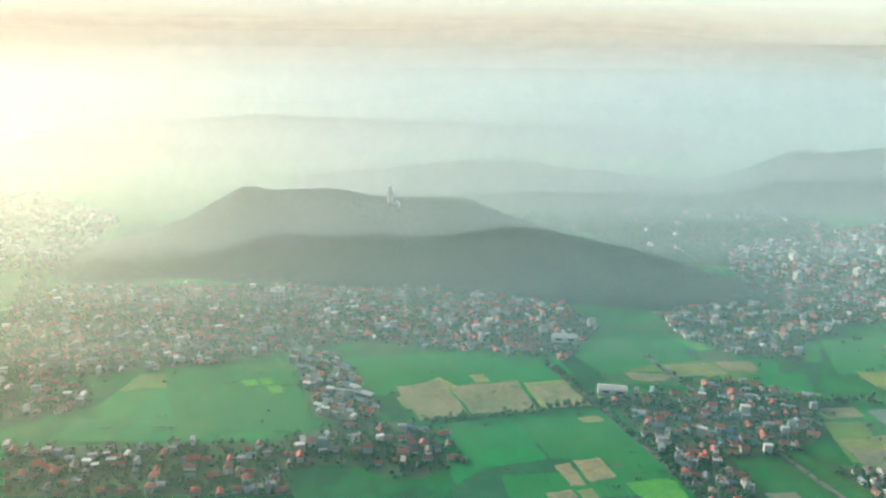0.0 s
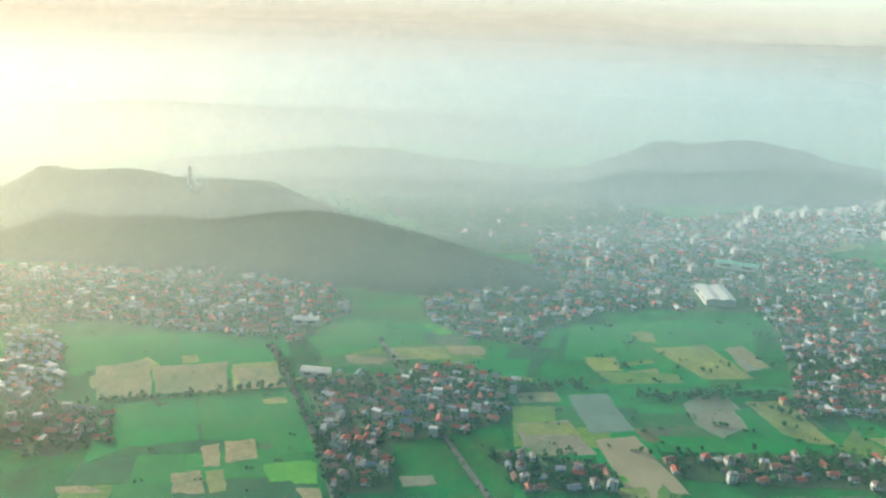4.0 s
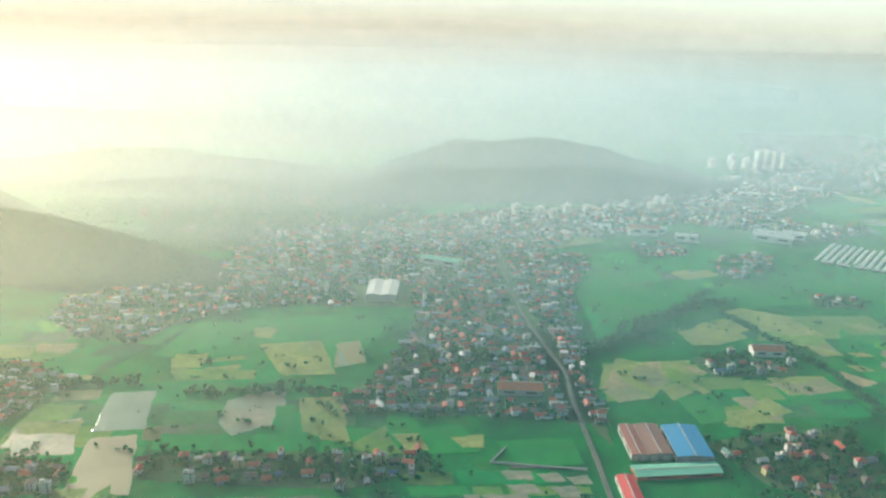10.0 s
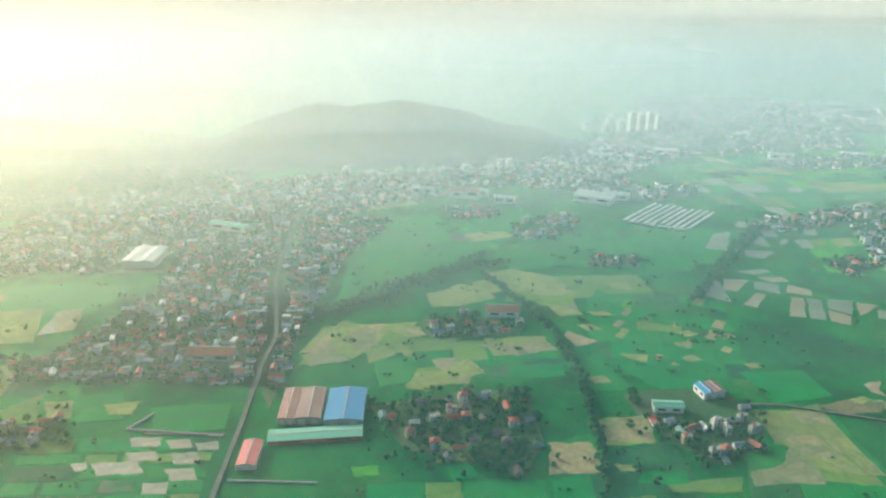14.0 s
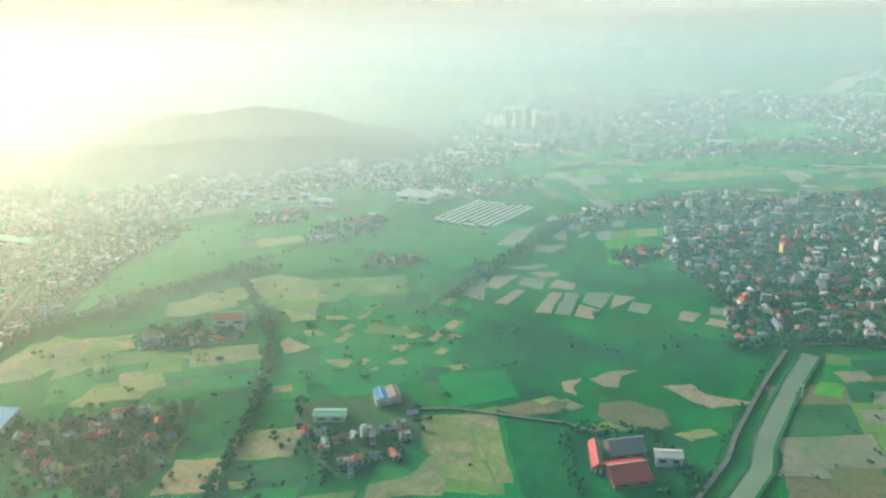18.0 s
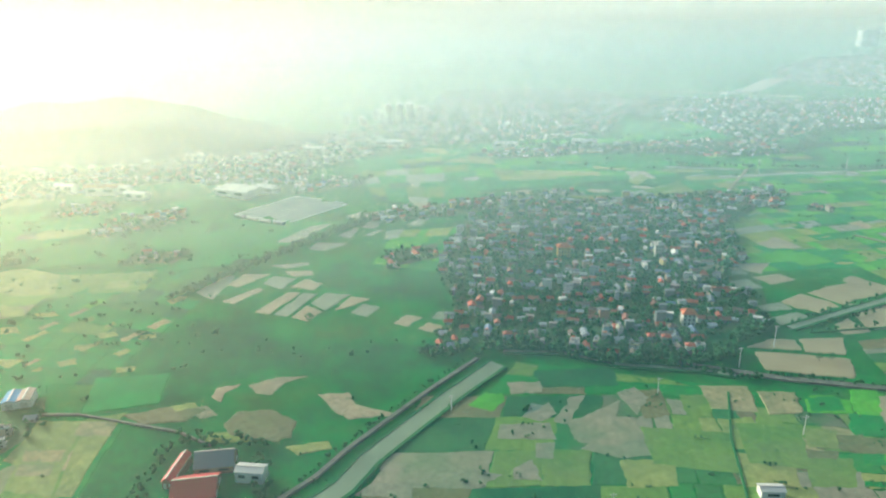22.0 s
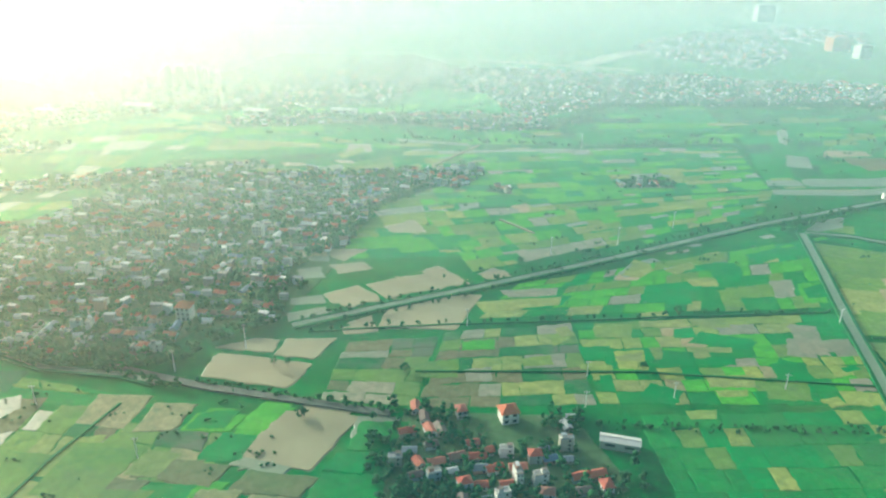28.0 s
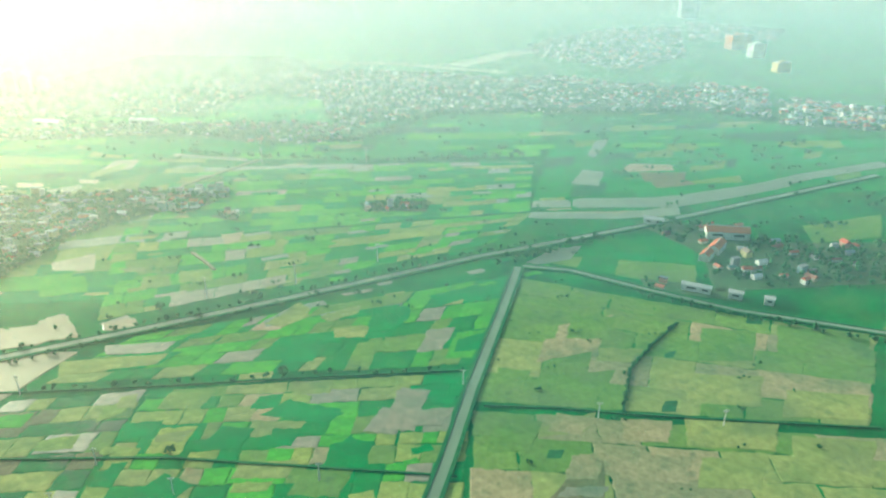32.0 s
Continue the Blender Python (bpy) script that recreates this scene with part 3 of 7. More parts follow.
farmland("muddy brown plots beside the ponds", [(801.4, 206), (847.8, 205.7), (851.2, 248.5), (811.2, 244.7)], 7, 7, [("brown", 4), ("mud", 3), ("olive", 3), ("straw", 2), ("marsh", 4)], 32)
farmland("grid of small rice plots", [(848.9, 205.7), (932, 201.1), (940.9, 251.6), (852.3, 248.5)], 14, 8, [("green", 5), ("emerald", 3), ("yellow", 6), ("lime", 5), ("olive", 3), ("straw", 6), ("tan", 2), ("mud", 2)], 33, gap=0.08)
farmland("grid of rice plots by the canal", [(855.8, 166), (920.6, 164.1), (927.9, 199.9), (857.2, 200.4)], 11, 5, [("green", 5), ("emerald", 3), ("yellow", 2), ("olive", 1)], 34)
farmland("rice plots below the dyke", [(822.8, 253.6), (942.8, 255.6), (961.5, 313.5), (838.9, 277.6)], 18, 6, [("green", 5), ("emerald", 3), ("mud", 2), ("lime", 5), ("olive", 2), ("straw", 2)], 35, gap=0.08)
lot("sand", (873.6, 279.3), (882, 278.5), (890.3, 286.9), (887.9, 295.7), (882.8, 287.3), (876.6, 284.2))
for spot in (((883.2, 234.9), (890.3, 242), (895.6, 237.1), (905.3, 234.5), (899.9, 230.2)), ((901.4, 219.2), (906.6, 225.5), (913, 222.5), (910.1, 213.4)), ((910.2, 282.4), (917.2, 291.4), (924.4, 292.7), (923.6, 283.8), (918.7, 276.5)), ((935.4, 266.3), (938.2, 274.4), (947.4, 272.6), (943.7, 262.6)),
             ((927, 237.2), (929.9, 241.3), (935.1, 240.4), (933.1, 236.3)), ((930.4, 298.9), (951.5, 308.3), (955.7, 303.5), (933.7, 291.1)), ((870.8, 223.7), (874.8, 231.6), (883.3, 230), (880.3, 221.8)),
             ((859.1, 208.3), (864.9, 214.9), (873.2, 210.6), (868.1, 203.6)), ((839.1, 262), (845.2, 269), (856, 267.9), (850.9, 260.3)), ((944.6, 191.2), (950.6, 198.5), (958.9, 195.7), (952.9, 188.4))):
    lot("emerald", *spot)
lot("mud", (891.3, 244), (893.2, 250), (900.4, 249.2), (899.6, 242.2))
lot("mud", (909.7, 226.5), (914.7, 236.6), (921.9, 235), (918.1, 224.8))
farmland("wide olive grassland", [(939.2, 237.5), (1038.3, 220), (1068, 261.5), (963.5, 312)], 7, 5, [("olive", 6), ("straw", 5), ("tan", 4)], 36, gap=0.05)
farmland("olive and tan grassland", [(928.9, 162.3), (1036.8, 156.8), (1040.6, 215), (938.3, 233.5)], 7, 6, [("olive", 5), ("straw", 6), ("tan", 6)], 37, gap=0.05)
lot("brown", (950.6, 199.5), (963.9, 199.9), (967.6, 215.1), (959.5, 209.9))
farmland("green rice fields north of the dyke", [(824.2, 288.2), (960.5, 344.7), (982.6, 378.3), (808.5, 350.8)], 20, 7, [("green", 5), ("lime", 6), ("olive", 3), ("emerald", 3), ("mud", 2), ("straw", 2), ("yellow", 2)], 38, gap=0.08)
farmland("bright rice plain", [(808.5, 352.9), (981.5, 380.2), (998.7, 458.9), (800.4, 454)], 18, 12, [("green", 4), ("emerald", 5), ("lime", 7), ("olive", 2), ("straw", 2), ("paddy", 1), ("mud", 1)], 39, gap=0.08)
farmland("mixed plots between the village and the rice plain", [(776, 302), (823, 302), (807, 452), (745, 416)], 5, 12, [("green", 4), ("lime", 3), ("olive", 3), ("paddy", 2), ("straw", 2), ("emerald", 2)], 51)
farmland("rice plots behind the village", [(640, 432), (800, 458), (798, 466), (640, 560)], 10, 6, [("green", 4), ("lime", 4), ("emerald", 3), ("olive", 2), ("straw", 2)], 52)
farmland("rice plain across the dyke", [(985, 392), (1156, 443), (1226, 548), (1030, 534)], 10, 8, [("green", 5), ("emerald", 5), ("olive", 2), ("dark", 3)], 53)
farmland("green plots at the canal fork", [(974, 326), (1026, 298), (1045, 350), (985, 341)], 4, 3, [("green", 4), ("emerald", 3), ("olive", 3)], 54)
farmland("pale and green plots past the greenhouses", [(610, 424), (668, 404), (690, 560), (592, 526)], 6, 8, [("green", 5), ("emerald", 3), ("paddy", 2), ("olive", 2), ("dark", 2)], 55)
farmland("far green rice plain", [(701.3, 469.3), (1004.3, 468.5), (1029.4, 582.2), (681.7, 567.1)], 12, 8, [("green", 4), ("emerald", 6), ("lime", 4), ("dark", 1)], 40)
farmland("rice plain before the far town", [(791.2, 557.6), (890.2, 570.3), (887.3, 619.5), (818.7, 644.2)], 5, 3, [("lime", 5), ("emerald", 4)], 41)
farmland("fields past the east hamlet", [(1069.3, 263), (1147.1, 230.9), (1184, 301.9), (1094.7, 289.5)], 6, 4, [("olive", 3), ("green", 4)], 45)
farmland("eastern rice plain", [(1037.2, 395.3), (1198.1, 399.9), (1251.7, 496.6), (1043.1, 490.3)], 9, 6, [("green", 5), ("emerald", 4), ("olive", 2)], 46)


taken = []


def scattered(seed, count, bounds, slant, kinds, long, deep):
    """Small odd plots strewn over the plain, all lying along one direction and none upon another."""
    r = random.Random(seed)
    ca, sa = math.cos(radians(slant)), math.sin(radians(slant))
    for _ in range(count):
        x, y = r.uniform(bounds[0], bounds[1]), r.uniform(bounds[2], bounds[3])
        w, d, k = r.uniform(*long) / 2, r.uniform(*deep) / 2, r.uniform(-0.25, 0.25)
        kind = r.choice(kinds)
        if any(abs(x - a) < (w * 1.25 + b) * 1.1 and abs(y - c) < d + e + (w + b) * 0.3 for a, b, c, e in taken):
            continue
        taken.append((x, w * 1.25, y, d))
        lot(kind, *[(x + u * ca - v * sa, y + u * sa + v * ca) for u, v in ((-w, -d), (w * (1 - k), -d), (w, d), (-w * (1 + k), d))])


scattered(1, 60, (825.5, 984.2, 294.6, 362.8), 20, ["straw", "lime", "emerald", "mud", "paddy", "lime", "yellow"], (5, 12), (1.5, 4))
scattered(2, 80, (810.3, 996.2, 372.1, 461.8), 6, ["straw", "lime", "emerald", "paddy", "lime", "tan", "emerald"], (6, 16), (2, 5))
scattered(3, 60, (701.5, 1169.9, 475.7, 598), 4, ["straw", "lime", "emerald", "lime", "emerald"], (12, 34), (4, 10))
scattered(4, 30, (492.8, 543.1, 240.8, 295.9), 55, ["lime", "emerald", "straw", "tan", "olive"], (3, 9), (2, 5))
scattered(5, 30, (396.6, 471.4, 341.7, 409.1), 30, ["emerald", "lime", "olive", "straw"], (5, 14), (3, 7))
scattered(7, 20, (909.6, 930.2, 166.1, 219.8), 14, ["emerald", "lime", "yellow", "straw"], (3, 7), (2, 4))

lot("emerald", (887.1, 271.4), (898, 273), (895, 259.6), (885.7, 259.2))
lot("emerald", (914.9, 292.6), (921.1, 293.7), (916.8, 276.2), (910.3, 275.6))
lot("emerald", (882.1, 243.8), (888.4, 244.5), (887.7, 237.6), (880.2, 237.8))
lot("emerald", (889.6, 241.2), (904.6, 236.6), (903.6, 233.1), (887.7, 233.8))
lot("emerald", (903, 223), (913, 223.1), (909.9, 214.6), (900.9, 214.8))
lot("emerald", (885.4, 226.9), (894.6, 227.1), (893, 222.1), (884.2, 222.4))
lot("emerald", (849.5, 233.9), (859.8, 234.8), (859, 228.6), (850, 226.5))
lot("emerald", (851.8, 219.1), (855.8, 219.4), (854.6, 210.5), (850.9, 211.4))
lot("emerald", (863.8, 210.6), (871.9, 210.8), (870, 205.2), (863.2, 205.4))
lot("lime", (937.8, 273.9), (947.6, 275.5), (941.2, 258.6), (932.7, 258.8))
lot("yellow", (859.5, 231.4), (869, 231.9), (866.9, 220.7), (858.5, 221.9))
lot("yellow", (831.4, 228.5), (840.9, 230.5), (841, 224.6), (832.2, 224.2))
lot("yellow", (857.6, 246.9), (870.2, 247.5), (867.5, 238.1), (855.9, 239.5))
lot("yellow", (847.9, 225.3), (857.3, 224.1), (856.8, 221.5), (847.5, 222.2))
lot("yellow", (869.8, 202), (878.2, 202.1), (876.8, 198), (869.6, 197.9))
lot("olive", (907.1, 269.3), (915.1, 270.5), (911, 254.6), (903.6, 254.2))
lot("straw", (892, 250), (900.7, 249.5), (899.1, 243.4), (890.5, 243.1))
lot("straw", (875, 254), (883.7, 254.4), (882.6, 250.9), (874.5, 250.5))
lot("straw", (888, 232.5), (895.8, 231.8), (894.7, 229), (887, 229.2))
lot("mud", (928.9, 275.9), (938.1, 277.2), (932.7, 263.6), (924.8, 262.8))
lot("mud", (919.8, 245.3), (928.2, 243.4), (921.9, 227.7), (914.8, 229.8))
lot("paddy", (876.5, 284.5), (886.7, 296), (891.6, 292.2), (886.6, 284.3), (877.8, 280.3))
lot("paddy", (894.2, 288.1), (904.3, 292.3), (905.1, 287.9), (896.8, 284.1))
lot("yellow", (842.2, 240.9), (848.3, 244.7), (848.9, 239.4), (842.3, 234.6))
lot("straw", (845.2, 245.6), (849.6, 246.9), (849.1, 240.7), (845.8, 239.7))
lot("lime", (815.8, 239), (825.9, 240), (825, 233.8), (815.1, 233.6))
lot("olive", (800.9, 227.5), (814.3, 229.4), (813.1, 219.6), (801.2, 220))
lot("mud", (815.1, 223.8), (823.1, 224.7), (822, 217.3), (814.8, 217.5))
lot("straw", (822.2, 264.5), (852.2, 267.1), (850.3, 260.7), (824.5, 256.7))
lot("mud", (831.7, 272.6), (852.4, 273.9), (850.5, 267.8), (833.7, 266.9))
lot("straw", (881.4, 217.5), (895.6, 217.1), (893.3, 211.1), (880.2, 211.5))
lot("olive", (896.8, 214), (908.7, 213.2), (905.4, 204), (893.6, 205.3))
lot("yellow", (881.3, 210.5), (890.5, 210.6), (889.4, 207.3), (880.8, 207.1))
lot("straw", (954.1, 225.4), (970.5, 231), (965.3, 222.7), (953.2, 221.2))
lot("tan", (967.7, 275.1), (990.5, 282.3), (979.7, 260.9), (959.1, 255))
lot("straw", (922, 203.5), (940.3, 201.1), (935.1, 194.3), (920.3, 195.6))
lot("olive", (960.9, 248.9), (981.6, 249.9), (973.7, 237.3), (955.8, 236.5))
lot("lime", (649.1, 210.3), (658.5, 216.7), (659.3, 212.4), (655.3, 207))
lot("mud", (662.7, 203.6), (672, 211), (673.1, 204.1), (667.8, 200.7))
lot("mud", (660.7, 222.5), (672.7, 222.1), (671, 215.9), (661.3, 215.5))
lot("dark", (670, 229), (695.7, 228.5), (694.8, 217.6), (671.1, 218.4))
lot("mud", (674.8, 200.7), (693.5, 201.8), (695.1, 191.8), (685.5, 187.7), (675.8, 190.9))
lot("brown", (696.3, 214.7), (706.3, 215.4), (704.8, 201.4), (696.9, 199.9))
lot("olive", (710.8, 211.9), (721.1, 211), (716.2, 199.4), (709, 201.1))
lot("yellow", (720.3, 198.8), (727.1, 199), (723.1, 184.7), (716.3, 184.7))
lot("olive", (727.9, 199), (735.1, 198.9), (730.1, 181.8), (722.7, 181.9))
lot("straw", (715.7, 183.9), (729.6, 180.4), (725.8, 168.8), (711.5, 170))
lot("straw", (694.3, 191.8), (701.9, 191.7), (700, 186.5), (693.8, 186.6))
lot("olive", (702.2, 190), (714.3, 190.2), (710.8, 178.8), (699.9, 178.6))
lot("straw", (684.7, 182.7), (699, 182), (696.7, 171.5), (683.9, 171.7))
lot("lime", (762.5, 210.9), (770.5, 210.2), (764.9, 200.9), (758.3, 202))
lot("lime", (748.7, 208.7), (756, 208.1), (752.4, 201.9), (746, 203))
lot("emerald", (754.1, 197), (761.9, 195.1), (757.6, 188.2), (750.3, 189.3))
lot("lime", (748.4, 181.4), (754.9, 181.4), (751.5, 175.4), (745.6, 176.3))
lot("mud", (636, 177.9), (647.9, 181.6), (654.6, 179), (648.3, 174.1), (637.7, 174.5))
lot("straw", (597.3, 194.4), (608.7, 196.1), (610.3, 192.6), (601.3, 190.3))
lot("mud", (765, 195.9), (782.6, 205.2), (774.5, 186.3), (760.5, 184.5))
lot("straw", (738.4, 193.3), (746.8, 191.3), (743.1, 183), (735.4, 184.1))
lot("olive", (731.8, 180.5), (744.4, 179.5), (739.2, 168.2), (728, 169.1))
lot("green", (-120.7, 285.2), (-65.6, 293.9), (-51.5, 257.5), (-46.6, 235.2), (-64.8, 237.7), (-96.2, 231.1))
lot("lime", (-83.7, 275.6), (-77.1, 277.6), (-74.2, 271.8), (-80.7, 270.3))
lot("lime", (-76, 277.2), (-70.4, 278.2), (-67.9, 272.4), (-73.3, 271.4))
lot("lime", (-71.2, 270.9), (-64.8, 271.9), (-62.1, 265.4), (-67.9, 264.4))
lot("green", (-41.4, 295.8), (9, 302.1), (16.4, 280.7), (-2.7, 274.1), (-19.9, 262.2), (-30.4, 266.7))
lot("emerald", (9, 302.1), (57.5, 308.6), (64.9, 282.3), (56.5, 273.3), (16.5, 279.2))
lot("straw", (-13.8, 261.4), (4, 279.1), (12.4, 270.9), (0.1, 255.8), (-9.8, 252.7))
lot("tan", (-15.1, 270.1), (5.2, 276.4), (16.3, 248.5), (-3.7, 244.1))
lot("tan", (8.2, 270.6), (39, 275.7), (44.7, 251.2), (17.3, 249))
lot("straw", (41.1, 273.8), (60, 276.7), (64.4, 255.8), (46.7, 252.5))
lot("straw", (17.4, 280.7), (24.5, 281.9), (27.1, 274.5), (20.2, 273.3))
lot("emerald", (1.2, 241.3), (34.4, 247.6), (43.6, 219), (19.3, 213.7), (9.3, 204.2))
lot("green", (35.5, 247.6), (71.6, 253), (81.8, 221.3), (66, 217.7), (44.6, 219))
lot("tan", (45.4, 215.7), (51.6, 217.4), (55.2, 204.2), (49.3, 203.5))
lot("tan", (52.7, 218.8), (63.6, 220), (66.9, 208.6), (56.4, 206))
lot("tan", (39.8, 200.1), (49.6, 202.3), (54.2, 190.4), (43.8, 190.3))
lot("straw", (50.6, 201.7), (56.9, 203.3), (60.8, 191.9), (55.1, 190.4))
lot("lime", (69, 205.5), (85.1, 208.2), (88, 197.8), (73.2, 196.2))
lot("tan", (5.4, 193.2), (16, 193.9), (22.8, 190.1), (7.7, 190))
lot("green", (68.4, 299.8), (105.2, 306.6), (106.7, 291.9), (80.7, 279.7))
lot("paddy", (108, 289.8), (131.3, 291.4), (130.6, 280.9), (108.1, 278.3))
lot("tan", (87.9, 283.5), (106.8, 280.3), (105.6, 275.3), (93.3, 275))
lot("lime", (81, 305.9), (99.8, 307.6), (98.7, 297.2), (82.4, 295.7))
lot("straw", (127.1, 314.5), (135.2, 311.6), (135.3, 304.5), (128, 304.3))
lot("emerald", (145.8, 281.2), (171.1, 281.8), (164.4, 257.8), (140.9, 257.4))
lot("green", (195.3, 315.2), (234.4, 318.8), (227.7, 283.2), (208.1, 277.6), (186.5, 282.2))
lot("green", (235.8, 318.9), (289.7, 322.3), (273.3, 284.3), (229, 283.2))
lot("emerald", (207.3, 275.1), (248, 282.6), (243.3, 259.4), (204.8, 258.7))
lot("tan", (262.5, 292), (270.5, 294.9), (269.7, 274.1), (263.4, 271.5))
lot("straw", (225.9, 309.9), (231.9, 311.3), (228.5, 299.5), (222.7, 298.2))
lot("mud", (158.4, 229.5), (178.9, 234.3), (178.4, 219.2), (159.1, 215.6))
lot("teal", (181.9, 251.9), (198.7, 253.3), (201.7, 226.8), (185.2, 225))
lot("tan", (158, 231.4), (180.1, 232.8), (181, 225.6), (159.5, 224.3))
lot("tan", (160.2, 222.9), (181.2, 224.5), (183.1, 212.2), (162.7, 212.4))
lot("tan", (160.7, 252.9), (177.8, 254.3), (178.8, 246.8), (162, 245.5))
lot("pond", (186.3, 221.5), (201.8, 224), (204.6, 198.2), (198.8, 188), (190.9, 189.7))
lot("lime", (189.5, 201.3), (192.4, 201.7), (193, 197.4), (190.1, 196.8))
lot("paddy", (226.9, 245.8), (236.2, 252.3), (247.5, 252.6), (249.7, 242.4), (245, 229), (234.1, 222.4), (227.4, 230.4))
lot("paddy", (263.5, 294.5), (271.4, 295.9), (272, 274), (264.5, 272.7))
lot("straw", (196.4, 281.3), (209.8, 284.4), (210, 271.8), (197, 270.4))
lot("straw", (211.2, 271.9), (225.6, 274.3), (225.3, 264.8), (211.8, 262.5))
lot("green", (194.5, 313.9), (227, 319), (226, 286.5), (198.8, 282.4))
lot("green", (228.4, 319.1), (262.1, 324.5), (256.9, 273.5), (226.8, 274.4))
lot("tan", (41.7, 269.8), (60.6, 272.4), (68.5, 255.2), (50.5, 253.7))
lot("straw", (59.4, 246.5), (69.2, 248), (71.2, 243.6), (61.7, 242.5))
lot("green", (56.6, 240), (75.7, 241.3), (88.4, 213.2), (73.4, 209.7))
lot("lime", (75.1, 206.7), (87.2, 206.9), (89.3, 195.9), (81.4, 195.2))
lot("tan", (82.3, 193.6), (90.1, 193.7), (93.1, 185.3), (87, 185.2))
lot("tan", (109.1, 288.5), (132.1, 290.4), (134.2, 282.1), (111.9, 279.7))
lot("tan", (88.5, 281.4), (106.8, 282.1), (108.5, 277.1), (90.8, 275.4))
lot("lime", (122.1, 314.4), (128.7, 316), (137.5, 305.4), (130.2, 303.3))
lot("straw", (70, 262.3), (81.7, 265.5), (83.2, 261.9), (71.7, 259.7))
lot("green", (78, 305.2), (120.5, 310.7), (125.1, 293.4), (87.3, 287.6))
lot("straw", (187.2, 194.5), (197.8, 195.8), (197.6, 187.2), (188.9, 187))
lot("mud", (115.6, 199.8), (127.1, 200.6), (128.4, 195.6), (117.2, 194.2))
lot("straw", (377.4, 275.2), (414.6, 278.9), (406.3, 263.3), (369.2, 254.2))
lot("straw", (108.8, 289.4), (132.3, 290.6), (136.1, 280.7), (114.7, 279.6))
lot("tan", (132.7, 292.2), (149.3, 293.3), (152.1, 286.4), (135.9, 285.3))
lot("straw", (195, 279.4), (207.7, 280.5), (210.4, 272.1), (197.8, 271.1))
lot("straw", (223.9, 302.7), (232.4, 310.5), (233.9, 304), (227.3, 298.2))
lot("straw", (253.1, 247.9), (270.2, 249.9), (273.4, 228.8), (263.8, 222.9), (258.1, 225.3))
lot("olive", (273.9, 216.8), (287.5, 229.8), (290.4, 219.4), (279.8, 213.6))
lot("green", (394.5, 359.9), (451.9, 373), (446.6, 345.1), (399, 308), (376.9, 293.4))
lot("tan", (381, 275.1), (401.3, 277.6), (396.2, 254.3), (378.6, 252.1), (370.9, 255.1))
lot("olive", (401.9, 272.7), (412.8, 264.1), (431.6, 264.2), (424.5, 254.3), (396.5, 252.1))
lot("olive", (463.2, 324.3), (505.8, 324.6), (492.1, 299.7), (452.3, 296.6))
lot("straw", (412.9, 238.7), (435.7, 241), (432.1, 230.3), (409.8, 229.6))
lot("green", (245.4, 241.9), (253.2, 243.8), (255.5, 227), (251.9, 216.9))
lot("tan", (261.8, 292.8), (272.6, 297), (276.7, 275.8), (269.1, 274.6))
lot("tan", (225.8, 301.4), (232.6, 308.8), (235, 305.8), (229.4, 298.6))
lot("straw", (228.3, 293), (255.7, 296.5), (265.4, 265.9), (242.5, 265.4))
lot("straw", (252.8, 247.2), (266.4, 248.3), (275.9, 218.8), (265.1, 220.3))
lot("pond", (251.6, 186.1), (274.9, 186.3), (281.7, 175.2), (257.6, 175.1))
lot("olive", (279, 222.2), (286.3, 225.7), (294.3, 212.5), (282.2, 210.8))
lot("green", (286.3, 225.7), (314.3, 229.7), (319.9, 212.8), (296.6, 211))
lot("green", (326, 219.4), (352.4, 221.5), (353.6, 207), (332.4, 203.7))
lot("mud", (318, 191.2), (331.4, 192), (335.3, 186.3), (322.4, 185.3))
lot("mud", (325, 203.1), (335.2, 203.3), (336.2, 198.5), (327.1, 198.3))
lot("mud", (326.3, 196.1), (335.4, 196.3), (337.6, 191.8), (329.1, 191.6))
lot("mud", (340.3, 187.9), (348.9, 188.3), (351.7, 182.6), (344.1, 182.2))
lot("mud", (340.1, 194.8), (348.2, 195.4), (350.8, 190), (342.9, 189.6))
lot("mud", (312.3, 191.4), (317.2, 191.7), (318.8, 187.9), (315, 187.5))
lot("mud", (336.4, 182), (344.1, 182.2), (344.5, 177.1), (337.6, 177.3))
lot("mud", (345.7, 200.1), (353.1, 200.7), (354.1, 196.5), (348, 195.9))
lot("mud", (336.6, 201.8), (343.7, 202.4), (346.1, 197.6), (339.3, 197))
lot("straw", (289.3, 224), (299.1, 224.7), (302.5, 214.2), (294.8, 213.6))
lot("straw", (309.6, 222), (321.8, 223.6), (321.4, 215.8), (313.5, 215.4))
lot("straw", (378, 270.5), (383.3, 280.8), (394.9, 275.8), (397.2, 257.9), (389.8, 248.8), (382.1, 258.5))
lot("tan", (370.3, 252.8), (381.6, 258.5), (389.9, 248), (375, 244.4))
lot("tan", (419.4, 247.8), (433.7, 250.6), (436.5, 239.2), (431.2, 230.3), (422.3, 239.6))
lot("straw", (409.8, 228.1), (419.2, 239.7), (423.3, 237.7), (421.5, 226.7))
lot("green", (398.1, 248.5), (416.8, 251.2), (411.6, 231.7), (401, 229.2))
lot("straw", (418.8, 306.8), (443.3, 316.6), (450, 301), (432.4, 293), (420.8, 292.8))
lot("olive", (459.1, 318), (486, 305.8), (480.9, 283.2), (466.8, 294.7), (451.8, 318.3))
lot("straw", (440.7, 263.7), (465.4, 265.2), (464.9, 253), (442.6, 249.5))
lot("straw", (406.8, 276.9), (416, 275.1), (416.3, 265.5), (408.6, 265.7))
lot("straw", (469.7, 207.8), (489.5, 210.2), (487.1, 194.6), (468.9, 193.9))
